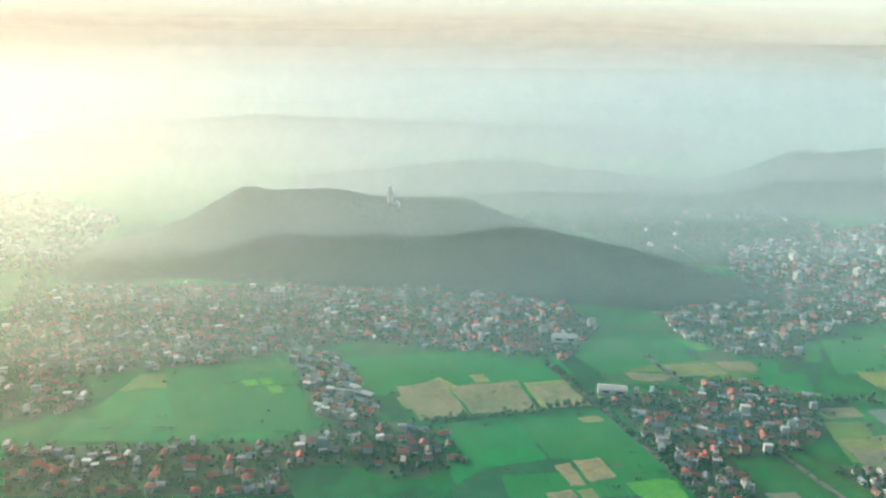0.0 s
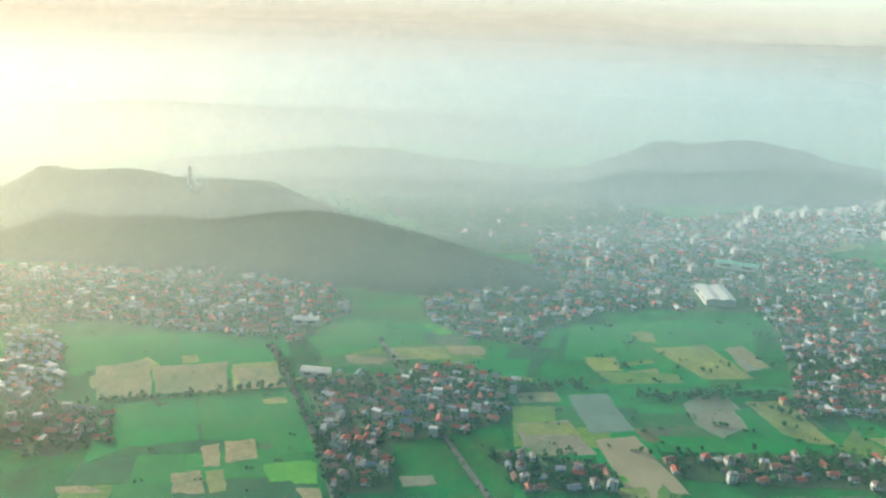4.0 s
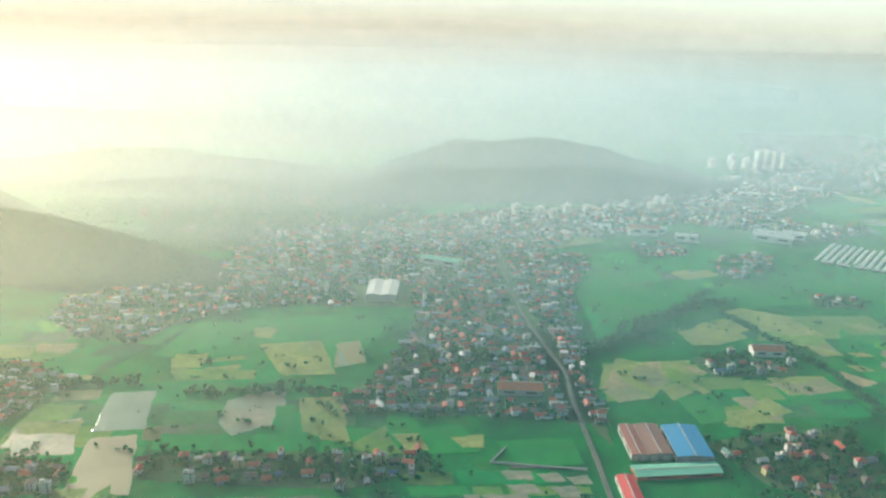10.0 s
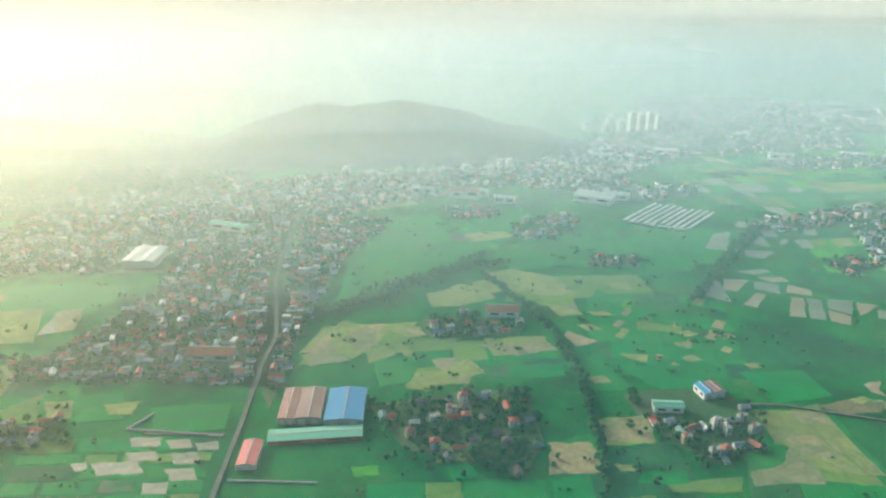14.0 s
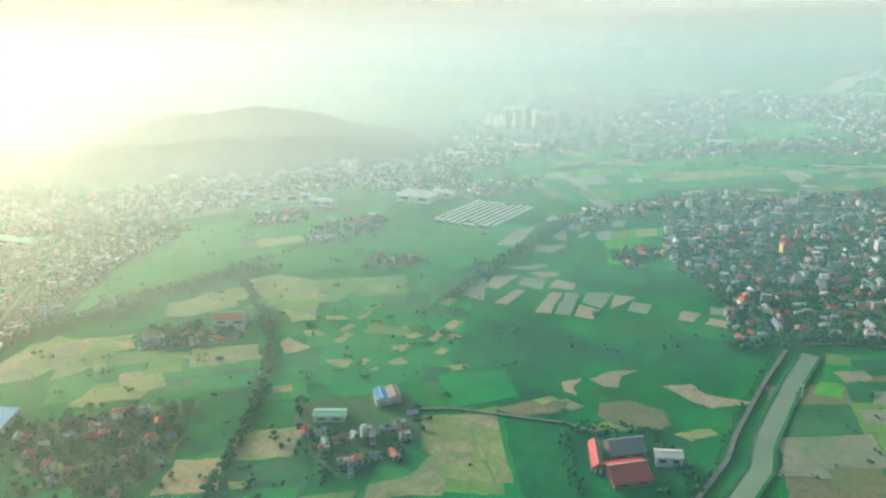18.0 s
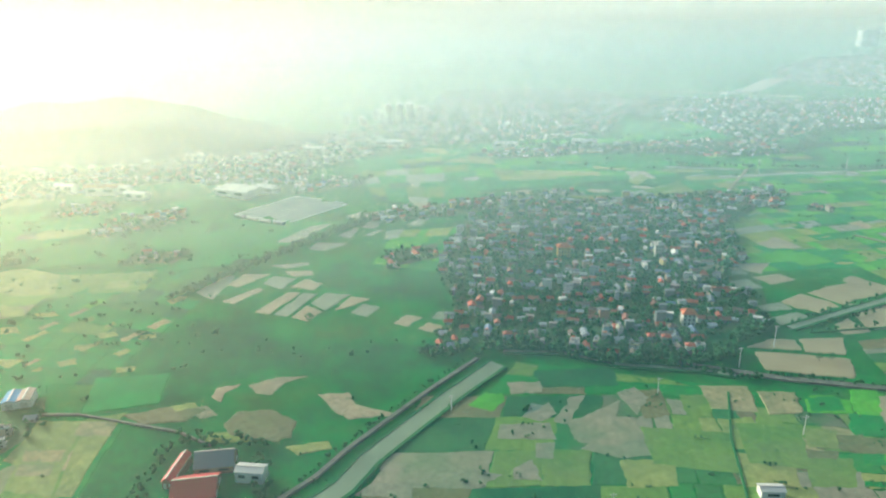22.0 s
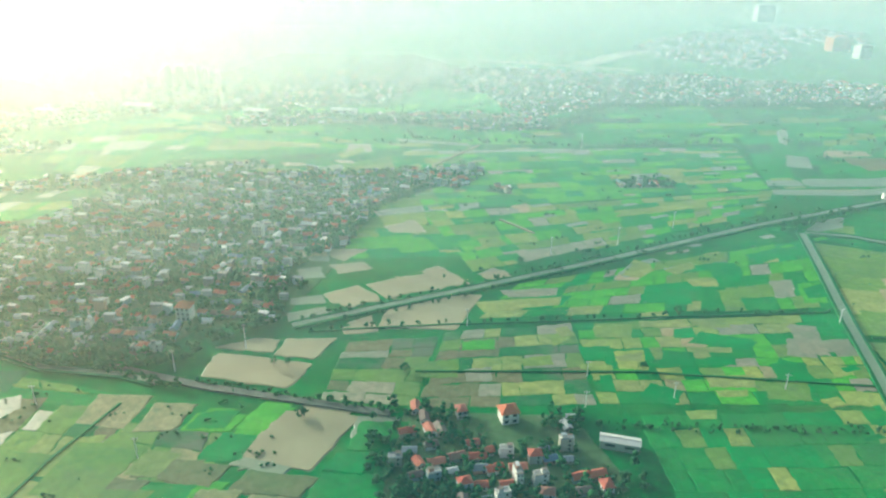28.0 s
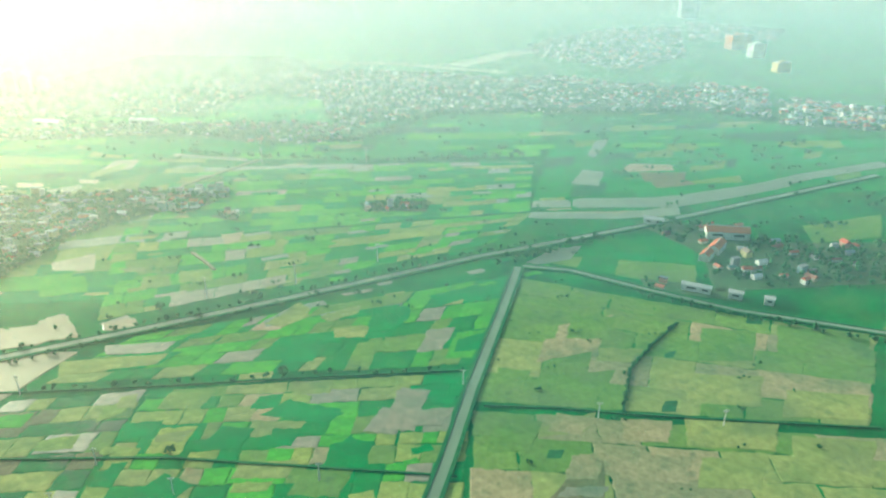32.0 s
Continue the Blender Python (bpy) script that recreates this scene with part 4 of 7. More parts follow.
lot("tan", (454.6, 195.7), (466.8, 196.7), (465.7, 181.5), (451.7, 181.5))
lot("straw", (532.3, 210.4), (546.6, 208.9), (540.8, 195.5), (530.7, 190.9), (525.9, 198.9))
lot("tan", (528.1, 192.6), (539.1, 193.9), (530.9, 175.6), (508.5, 174), (509.7, 180.2), (520.6, 182.8))
lot("olive", (484, 176.8), (507, 178.4), (504.5, 171.9), (484.4, 172.6))
lot("emerald", (477.8, 247), (484.7, 249.7), (483.4, 241.5), (480, 236.9))
lot("emerald", (480.8, 240.8), (500.5, 244.6), (503.1, 238.8), (482.2, 235.6))
lot("emerald", (478.8, 181.8), (491.9, 181.8), (490.8, 175.6), (475.9, 176.6))
lot("emerald", (422.2, 186.3), (430.4, 187.3), (431.1, 181), (423.9, 178.9))
lot("straw", (420.3, 196.4), (432, 197.9), (430.4, 188.5), (419.2, 187.9))
lot("lime", (394.5, 186.7), (402.6, 187.5), (403, 183), (396, 182.3))
lot("olive", (427.4, 260.5), (440.6, 261.9), (441, 247), (428.4, 245.4))
lot("green", (454.5, 363.8), (503.6, 370.7), (500.3, 338.8), (460.5, 332.9))
lot("emerald", (533.9, 369.7), (562.6, 373.1), (550.9, 329.9), (524.4, 323.9))
lot("green", (382.8, 402.4), (428.1, 421.6), (433.9, 372.9), (393, 357.7))
lot("straw", (378.5, 445.9), (413.5, 463.5), (415.9, 438.8), (383.9, 425.2))
lot("straw", (421.4, 301.9), (431.5, 315.1), (449.4, 322.1), (454, 308.1), (433.6, 300.4), (426.4, 294.3))
lot("straw", (447.7, 328.8), (459.5, 333.9), (479.1, 324.6), (486.2, 302.2), (470.7, 302.5), (457.4, 308.8))
lot("tan", (471.7, 291.3), (483.9, 294.1), (483.3, 283.7), (474.6, 282.2))
lot("tan", (436.3, 258.8), (454.5, 259.2), (463.4, 264.2), (468.1, 253.5), (451.3, 249.4))
lot("straw", (414, 229.4), (425, 242.1), (434, 248.6), (438.9, 237.7), (423.5, 232.4), (417.5, 225.8))
lot("tan", (385.2, 266.3), (390.5, 274.6), (398.1, 271.9), (400.1, 258.8), (391.1, 255))
lot("straw", (393.6, 255.9), (403.5, 260), (406.4, 251.7), (396.7, 245.9))
lot("tan", (409.3, 273.3), (415.1, 273.9), (417.9, 266.9), (412.7, 267.1))
lot("straw", (404.6, 259.9), (410.2, 260.9), (413.6, 251.7), (410, 250.1))
lot("tan", (472.7, 264.9), (475, 269.2), (485.2, 259.1), (475.6, 256))
lot("straw", (490.7, 250.1), (501.8, 248.9), (499.6, 242.8), (493.3, 245.8))
lot("tan", (469, 201.5), (477.7, 208.9), (488.8, 208.3), (488.5, 201.4), (486.5, 195.5), (470.4, 196.6))
lot("tan", (453.9, 196.4), (467.5, 195.6), (469.5, 181.7), (455.2, 182.6))
lot("straw", (471.3, 185.6), (477.5, 185), (477.7, 181.6), (472.3, 182.1))
lot("olive", (531.1, 209.8), (548.3, 214.2), (546.9, 192.9), (532.1, 193))
lot("olive", (530, 192), (546.8, 191.3), (545.6, 172.7), (529.9, 175.5))
lot("straw", (524.4, 205.5), (529.5, 202.2), (528.9, 190), (523.3, 193.1))
lot("tan", (513.3, 181.5), (528.3, 181.9), (529.7, 174.2), (511.7, 175.5))
lot("straw", (420.1, 198.5), (432.7, 196.5), (433.3, 192.1), (425.4, 188.1))
lot("emerald", (486.2, 241.6), (511.5, 240.7), (520, 225.4), (498.3, 224.4))
lot("green", (468, 245.6), (483.5, 245.8), (489.1, 225.3), (475.1, 223.5))
lot("emerald", (530.9, 234.8), (554, 236), (556.1, 218.2), (534.6, 214.1))
lot("straw", (474.6, 233.8), (481.9, 234.4), (482.9, 229.4), (476.1, 228.8))
lot("olive", (494.6, 322.5), (519.9, 325.8), (522, 303.4), (499.1, 303.4))
lot("straw", (502.9, 315), (512.7, 316.9), (513.8, 307.5), (504.7, 306.3))
lot("straw", (440.4, 383.1), (462.3, 393.5), (467.7, 379.1), (445.8, 372.1))
lot("emerald", (445.7, 415.7), (483.4, 423.5), (489.7, 394.1), (454.7, 385.5))
lot("green", (476.1, 382.3), (526.7, 388.5), (530, 353.5), (485.8, 352))
lot("paddy", (595, 364.5), (603.2, 375.2), (605.2, 373.7), (601.8, 359.4))
lot("paddy", (610.9, 387.1), (618.5, 397.5), (624.8, 395.2), (618.1, 385.1))
lot("paddy", (629.4, 377.9), (636, 390.1), (641.8, 387.9), (636.1, 375.6))
lot("paddy", (608.8, 364.3), (615.5, 371.7), (617.5, 369.6), (611.2, 362.1))
lot("tan", (540.1, 187.4), (539.9, 203), (546.8, 207.6), (546.6, 187.5))
lot("paddy", (543.7, 300), (552.8, 292.9), (556.6, 315.4), (552.6, 318.5))
lot("pond", (554.7, 307.2), (559.7, 304), (571.5, 317.1), (559.5, 318.4))
lot("pond", (556.8, 290.7), (561.9, 287.6), (571.7, 300.7), (568.7, 302.8))
lot("paddy", (569.6, 306.9), (578.7, 300.7), (582.6, 311.8), (572.6, 315.1))
lot("pond", (581.7, 302.6), (591.8, 298.3), (594.8, 305.4), (586.7, 310.7))
lot("paddy", (568.4, 327.4), (576.5, 323.2), (586.5, 326.1), (585.5, 330.2))
lot("pond", (576.5, 320.1), (580.6, 313.9), (589.7, 314.7), (588.6, 319.9))
lot("pond", (571.9, 279.3), (577.9, 277.2), (586.8, 296.4), (581.8, 297.5))
lot("paddy", (579.4, 276.7), (585, 274.6), (593.8, 294.2), (588.3, 296.4))
lot("pond", (586.5, 274), (593, 269.9), (597.9, 278), (591.4, 284.1))
lot("paddy", (592.4, 285.6), (598.9, 279), (607.7, 293.2), (596.8, 295.3))
lot("paddy", (608.3, 275.9), (614.8, 271.9), (619.7, 280), (612.7, 284.1))
lot("pond", (601.9, 278.5), (606.8, 281), (615.6, 288.1), (607.7, 291.2))
lot("pond", (624.8, 265.8), (629.8, 262.8), (635.8, 269.9), (629.7, 272.9))
lot("pond", (633.8, 260.8), (641.8, 255.7), (647.6, 258.7), (637.8, 265.8))
lot("paddy", (638.8, 268.8), (645.7, 265.7), (647.6, 272.8), (641.7, 274.9))
lot("paddy", (566.1, 358.4), (576.2, 354.1), (591.1, 383.7), (580, 380.9))
lot("paddy", (583.3, 346.7), (591.4, 343.4), (601.4, 352.5), (586.3, 355.9))
lot("paddy", (597.1, 392.8), (603.1, 388.7), (611, 400.1), (603, 402.2))
lot("pond", (628.9, 401.3), (644.2, 399.1), (646.2, 413.7), (633.9, 416.9))
lot("paddy", (618.2, 356.7), (625.2, 357.7), (628.1, 371.2), (619.1, 369.1))
lot("mud", (606.2, 375.2), (613.1, 373.2), (616, 383.5), (609.1, 385.6))
lot("pond", (743.7, 224), (768.3, 217.6), (772.8, 228.6), (744.7, 235.7))
lot("pond", (742.9, 238.3), (760.6, 235), (761.6, 242.3), (754.3, 243.8))
lot("pond", (762.5, 234.4), (767, 233.7), (771, 242.4), (764.1, 242.2))
lot("pond", (768.9, 232.2), (772.8, 231.1), (778.7, 242.6), (773.4, 242.8))
lot("pond", (762.7, 192.6), (777, 186.5), (785.1, 206.1), (772.6, 209.7))
lot("paddy", (784.9, 195), (791.6, 192.5), (797.4, 202.7), (786.4, 203.7))
lot("paddy", (757.8, 187), (770.3, 181.8), (773.2, 185.6), (762.7, 190.7))
lot("paddy", (757.5, 308.9), (771.2, 307.8), (771.8, 299.1), (759.8, 299.1))
lot("paddy", (760.2, 293), (768.8, 295.1), (771.4, 285.2), (761.5, 283.9))
lot("paddy", (760.7, 269.4), (771.3, 271.8), (773.2, 265.4), (761.3, 264.5))
lot("paddy", (760.9, 259.1), (773.1, 262.9), (776, 258.9), (762.7, 253.1))
lot("pond", (778.8, 248.9), (789.1, 252.3), (790.8, 245.9), (780.3, 244.6))
lot("paddy", (714.7, 429.1), (732.3, 428.5), (732.2, 420.1), (717.6, 418.5))
lot("pond", (772.2, 271.8), (780.9, 261.2), (789.9, 268), (781.1, 277.5))
lot("pond", (788.2, 275.9), (793.1, 268), (803.3, 273.1), (795.1, 282.3))
lot("paddy", (798.7, 282.1), (805.4, 273), (812.6, 275), (803.9, 285.4))
lot("pond", (805.2, 289.2), (815, 276.2), (819.7, 279.1), (808.1, 290.7))
lot("pond", (772.5, 296.1), (775.4, 288), (788, 292.2), (783.4, 298.7))
lot("paddy", (772.5, 301), (776.1, 306.9), (786.4, 310.6), (770.6, 311.2))
lot("mud", (792.7, 247.3), (802.1, 248.3), (801.8, 260.5), (792.4, 259.6))
lot("pond", (803, 248.8), (816.9, 250.9), (822.4, 269.6), (803.1, 260.4))
lot("pond", (780.8, 251.9), (783.1, 248), (789.1, 252.3), (788.3, 256.8))
lot("pond", (793.3, 328.6), (805.6, 325.7), (805.6, 339.1), (801.8, 342.7))
lot("mud", (825.5, 285.8), (832, 283.6), (836.9, 286.4), (832, 291.4))
lot("sand", (848.4, 359.2), (852, 348.2), (857.4, 352.2), (857.1, 361.9))
lot("paddy", (810.1, 360.1), (811.4, 354), (819.8, 352.2), (818.5, 356.2))
lot("paddy", (800.8, 422.1), (801.6, 417), (808.8, 416.3), (808, 421.4))
lot("pond", (734.3, 432.6), (737.2, 425.6), (749.9, 425.6), (747.1, 432))
lot("pond", (690.4, 428), (703.1, 426.3), (704.1, 435.6), (695.3, 436))
lot("pond", (762.4, 437.2), (765.2, 430.6), (774.4, 429.4), (772.3, 436))
lot("pond", (767.4, 451.9), (782.9, 452.3), (782, 471.4), (768.5, 470.8))
lot("paddy", (796.9, 483), (798.8, 475.7), (841.8, 465), (839.6, 470.8))
lot("paddy", (820.8, 454.7), (821.3, 447.3), (901.3, 452.7), (901.3, 458))
lot("pond", (981.6, 378.3), (979.8, 372), (1041.3, 369.8), (1044, 377.2))
lot("paddy", (1005.1, 394.4), (1002.4, 384.7), (1044.8, 382), (1052.4, 391.9))
lot("paddy", (987.3, 388.1), (1000.5, 384.1), (1003.1, 393.3), (992.1, 394))
lot("teal", (1009.3, 416.5), (1023.4, 414.1), (1033.4, 438.2), (1024.4, 439.8))
lot("paddy", (1031.2, 467.4), (1047.2, 488.6), (1056.2, 507.5), (1043.8, 496.9))
lot("sand", (1041.5, 436.5), (1069.4, 438.3), (1073.9, 447.9), (1050.8, 451))
lot("brown", (1052, 424.4), (1050.7, 408.2), (1073.6, 412.7), (1069.5, 434.5))


# odd plots, ponds and dry ground laid over the larger fields
lot("mud", (654.3, 193.7), (655.8, 200.7), (670.4, 200.5), (670.7, 192.1))
lot("mud", (671.1, 200.4), (678.8, 213.1), (683.4, 213.5), (675.1, 198.8))
lot("mud", (663.4, 185), (664.6, 191.5), (670.1, 191.4), (668.4, 183.9))
lot("mud", (635.8, 178.6), (637.7, 183.2), (641.3, 182.4), (640.4, 178.2))
lot("mud", (643.6, 177.9), (643.8, 182.6), (647.8, 182.2), (647.5, 177.5))
lot("mud", (657.2, 181.5), (662.9, 184.5), (663.9, 175.9), (656.7, 176.6))
lot("pond", (765.8, 207.1), (787.3, 203.5), (776.9, 183.4), (760.3, 189.1))
lot("pond", (743.9, 234.4), (772.2, 228.9), (767.2, 216.4), (742.8, 223.4))
lot("pond", (763.4, 243), (776.5, 242.4), (772.7, 230.7), (760.9, 233.7))
lot("pond", (795.3, 268.2), (825.7, 269.8), (814.6, 245.7), (790.4, 249.1))
lot("emerald", (750.3, 190.1), (754.3, 198.6), (763.2, 197.1), (758.6, 188.1))
lot("emerald", (782.3, 190.1), (793.9, 188.9), (788.5, 181.6), (779.2, 183.7))
lot("emerald", (747.7, 181.1), (753.4, 181.2), (751.3, 175.4), (745.4, 176.4))
lot("emerald", (741.7, 170.7), (747.5, 170.1), (746.4, 167.7), (740.6, 168.3))
lot("lime", (756.8, 199.6), (761.7, 210.5), (769.6, 209.1), (764.2, 198.1))
lot("green", (747.4, 207.5), (756.9, 207.2), (754.6, 199.9), (744.6, 200.1))
lot("green", (787.3, 201.5), (799.9, 200.8), (794.1, 189.4), (784.1, 190.9))
lot("brown", (746.3, 188.8), (759, 186.8), (755.7, 179.2), (743, 182.2))
lot("brown", (763, 185.3), (779.1, 181.4), (775.4, 175.1), (759.5, 177.8))
lot("brown", (730.7, 185), (742.3, 182.3), (740.3, 178.6), (728.9, 180.8))
lot("tan", (718.4, 216.4), (733, 214.9), (730.1, 201), (717.2, 203.6))
lot("tan", (734.3, 211.8), (745.5, 210.7), (742.2, 199.8), (732.2, 199.5))
lot("tan", (764.9, 177.2), (774.7, 175.2), (771.8, 168.9), (762.3, 170.7))
lot("tan", (753.7, 179.4), (763.2, 178.5), (757.2, 166.9), (748.3, 167.7))
lot("olive", (774.3, 172.1), (785.1, 170.1), (782, 164.5), (771.2, 165.5))
lot("olive", (694.2, 196.9), (717.6, 192.1), (714.4, 174.9), (693, 180.1))
lot("olive", (720.8, 196.8), (738.4, 194.5), (731.7, 175.3), (717.2, 178.7))
lot("mud", (674.9, 200.1), (683.1, 204.4), (693.1, 210.2), (688.2, 198.7), (675, 191.6))
lot("mud", (692.7, 214.5), (699, 216.9), (701.7, 210.8), (695.3, 201.9))
lot("tan", (975.9, 213.6), (988.5, 212.2), (984, 202.9), (972.3, 205.2))
lot("tan", (960, 231.3), (970.4, 228.2), (964.3, 221.8), (955.4, 223.5))
lot("tan", (976.2, 227.9), (988.9, 225.8), (984.9, 217.2), (974.1, 219))
lot("tan", (959.6, 214.7), (968.7, 215.1), (964, 205.7), (956.2, 206.2))
lot("mud", (955.8, 204.4), (966, 203.8), (963.7, 200.2), (953.1, 200.9))
lot("mud", (918.4, 244.1), (927.6, 243.5), (923, 225.7), (915.3, 227.3))
lot("mud", (924.8, 234.8), (933.8, 235.5), (930.2, 227.4), (923.1, 227.9))
lot("straw", (980, 262.2), (993.4, 260.4), (987.6, 253.3), (977, 254.5))
lot("straw", (992.3, 226.8), (1016, 222.9), (1009.7, 212.4), (988.6, 215.9))
lot("straw", (990.4, 211.7), (1006.1, 209.6), (999.7, 199.7), (985.4, 201.5))
lot("straw", (1000.4, 247.1), (1022.4, 244.3), (1015.2, 230.1), (995.4, 232.7))
lot("straw", (1025.2, 237.2), (1047, 233.2), (1040, 222.5), (1017.9, 225.1))
lot("straw", (1016.5, 218.3), (1036.4, 214.8), (1026.2, 199.7), (1007.9, 202.7))
lot("olive", (957.7, 288.7), (975.2, 285.7), (968.3, 267.9), (951.8, 268.9))
lot("olive", (976.6, 283.7), (991, 280.9), (984.1, 266.9), (971, 267.7))
lot("olive", (960.1, 249.7), (972.6, 247.5), (967, 238.4), (956.3, 239.1))
lot("olive", (1015.9, 271.9), (1033.1, 269.1), (1023.5, 251.6), (1006.9, 252.6))
lot("olive", (947.7, 253.4), (957.2, 251.4), (952.3, 238), (944, 238.6))
lot("olive", (944.2, 230), (955.6, 228), (950.4, 216.4), (939.6, 217.1))
lot("olive", (1041.3, 272.2), (1068.1, 265.1), (1055.8, 246.5), (1030.2, 251.2))
lot("olive", (1096.7, 355.2), (1140.6, 366.7), (1123.2, 340.9), (1091, 336.7))
lot("dark", (998.6, 257.8), (1003.1, 259.1), (1001.1, 255.5), (997.5, 254.8))
lot("dark", (989.8, 234.3), (993.8, 234.6), (991.4, 229.2), (987.3, 229.5))
lot("dark", (1033.8, 278.2), (1039.1, 277.1), (1036.7, 272.4), (1031.5, 273.5))
lot("dark", (954.7, 217.1), (958.8, 216.8), (957.3, 213.5), (953.3, 213.7))
lot("sand", (1047.9, 445.5), (1074, 447.5), (1071.6, 437.1), (1043.1, 435.5))
lot("paddy", (981.9, 378.8), (1019.8, 374.6), (1051.8, 382.6), (1048.8, 371.6), (1017.7, 367.7), (979.1, 371.1))
lot("paddy", (986.2, 393.8), (1003.2, 391.3), (1001.3, 383.7), (983, 384.7))
lot("paddy", (1006.9, 395.1), (1045.4, 394.7), (1070.8, 401.8), (1123.4, 418.9), (1120.5, 408), (1083.8, 392.7), (1051.5, 381.8), (1003.7, 382.8))
lot("paddy", (1009.8, 418), (1021.8, 441.6), (1032.6, 436), (1022.9, 412.9))
lot("paddy", (1032.1, 468.4), (1042.1, 492.5), (1053.4, 501.3), (1048.5, 488.4), (1033.8, 462.6))
lot("paddy", (969.2, 324.3), (982.9, 337), (995, 339.2), (987.1, 325.9), (973.2, 322.5))
lot("brown", (1050.7, 435.1), (1076.6, 433.9), (1067.5, 415.2), (1048.2, 418.9))
lot("emerald", (803.2, 560.2), (823.7, 593.8), (891.4, 600.6), (884.8, 573.7), (813.7, 544.2))
lot("straw", (877, 282.3), (886.9, 297.1), (891.1, 292.8), (890.8, 286.3), (883.4, 280.1))
lot("straw", (894.4, 286), (900.5, 291), (907.9, 293.8), (907.1, 287.9), (897.4, 282.9))
lot("straw", (899.4, 279.1), (908.2, 280.4), (910.9, 279.1), (909.3, 272.3), (899.8, 272.9))
lot("straw", (891.3, 248.6), (901.5, 249.8), (900.9, 243.4), (891.1, 243.3))
lot("straw", (859.1, 228.8), (868.2, 230.4), (866.7, 225.5), (859.3, 225.6))
lot("straw", (844.8, 242.5), (849.5, 246.8), (850.7, 240.4), (845.9, 240))
lot("straw", (874.9, 254.6), (884.2, 255.5), (883.9, 251.8), (875.4, 251.8))
lot("pond", (795.6, 285.6), (799.9, 283.6), (807.1, 273.1), (802.1, 271.8))
lot("pond", (798.2, 285.4), (807.9, 286.6), (815.9, 277.5), (810.8, 273.8), (805.8, 274.1))
lot("pond", (806.7, 291.4), (813.3, 292.5), (822.4, 277.7), (815, 277.5))
lot("pond", (790.7, 334.6), (804.6, 341.7), (809.4, 327.1), (794.8, 327))
lot("pond", (826.6, 287.3), (836.1, 287.8), (837.8, 282.3), (828.5, 281.8))
lot("pond", (802.8, 270.2), (823.8, 269.8), (817.2, 255.5), (812.5, 249.7))
lot("emerald", (910.8, 285.8), (920.9, 287.1), (918.9, 276.2), (910.1, 276.7))
lot("emerald", (937.9, 269.8), (948.1, 274.3), (944, 262.9), (935.4, 261.8))
lot("emerald", (902.2, 222.7), (912.5, 223.1), (911.3, 213), (900.9, 213.7))
lot("emerald", (927.4, 239.9), (934.7, 240.5), (933.9, 236.9), (927.5, 237.1))

lot("straw", (523.6, 211.8), (537.6, 210.5), (543.5, 177.4), (529.8, 180.8))
lot("straw", (537.9, 210.5), (547.7, 209.8), (548.6, 177.3), (543.7, 177.6))
lot("tan", (536.4, 210.3), (547.5, 210.1), (548.2, 202.2), (537.4, 203))
lot("tan", (526.9, 197.8), (538.6, 197.3), (539.5, 191.7), (528.7, 192.2))
lot("tan", (528.9, 191.5), (538.5, 191.3), (539.3, 185.8), (529.8, 186.2))
lot("brown", (578.1, 206.3), (580.7, 212.3), (590.4, 212.8), (598.8, 206.2), (598.5, 198.2), (588.7, 197.1), (581.1, 200.2))
lot("brown", (547.2, 212.7), (559.9, 216.2), (571.9, 214.7), (567.1, 208.4), (554.8, 207.4))
lot("straw", (469.1, 294.6), (479.6, 291.1), (484.6, 283.2), (475.2, 283))
lot("straw", (480, 274.1), (485.9, 274.5), (490, 268.8), (482.9, 268.5))
lot("straw", (517.9, 266.5), (524.5, 267.8), (527.1, 263.6), (520.8, 262))
lot("straw", (534.7, 241.2), (541, 241.4), (541.7, 238.5), (536.1, 237.5))
lot("straw", (513.9, 257.5), (520.2, 258.7), (520.6, 255.3), (515.3, 254.1))
lot("straw", (486.7, 285.5), (494.8, 286.3), (497.6, 282.1), (489.5, 281.3))
lot("straw", (533.2, 263.1), (539.6, 264.8), (541.3, 261.6), (535.5, 260))
lot("straw", (513.1, 246.5), (518.8, 248.4), (521.2, 244), (515.6, 242.6))
lot("straw", (559.9, 216.2), (566.8, 218.1), (568.4, 215.6), (562.5, 213))
lot("pond", (188.7, 203.4), (188.8, 217), (190.5, 219.6), (202, 224.3), (211.4, 191.5), (205.5, 192.3), (203, 200.4), (197.5, 199.1), (192.2, 199.1))
lot("straw", (158.3, 230.6), (179.6, 231.3), (181.7, 224.3), (161.9, 223.7))
lot("mud", (159.4, 223), (181.1, 223.7), (185.3, 212.3), (164.8, 211.5))
lot("teal", (181.5, 250.5), (197.4, 251.8), (203.5, 227), (188.5, 225.7))
lot("mud", (230.3, 227), (246.7, 228.7), (246, 253.9), (232.7, 250.6), (235.8, 241.7), (227.7, 240.9))
lot("straw", (222.8, 309.5), (233.1, 309.5), (232.8, 297.9), (224.5, 299.5))
lot("yellow", (195, 284.2), (207.3, 282.7), (209.6, 270.9), (197.9, 271.8))
lot("straw", (119.1, 289.1), (132.6, 290.8), (136.1, 281.4), (125, 278.4))
lot("tan", (134.4, 291.8), (149.3, 293.5), (151.3, 284), (137.2, 284))
lot("olive", (197, 270.9), (232.8, 269.6), (233.4, 261.8), (202.8, 260.4))
lot("brown", (202.2, 228.8), (208.5, 229.5), (211.1, 220.2), (204.4, 220.2))
lot("straw", (152.4, 267), (169, 264.8), (169.3, 261.6), (153.5, 263.4))
lot("pond", (771.6, 272.2), (782.8, 278.8), (790, 271.1), (790.9, 265.8), (775.2, 265.2))
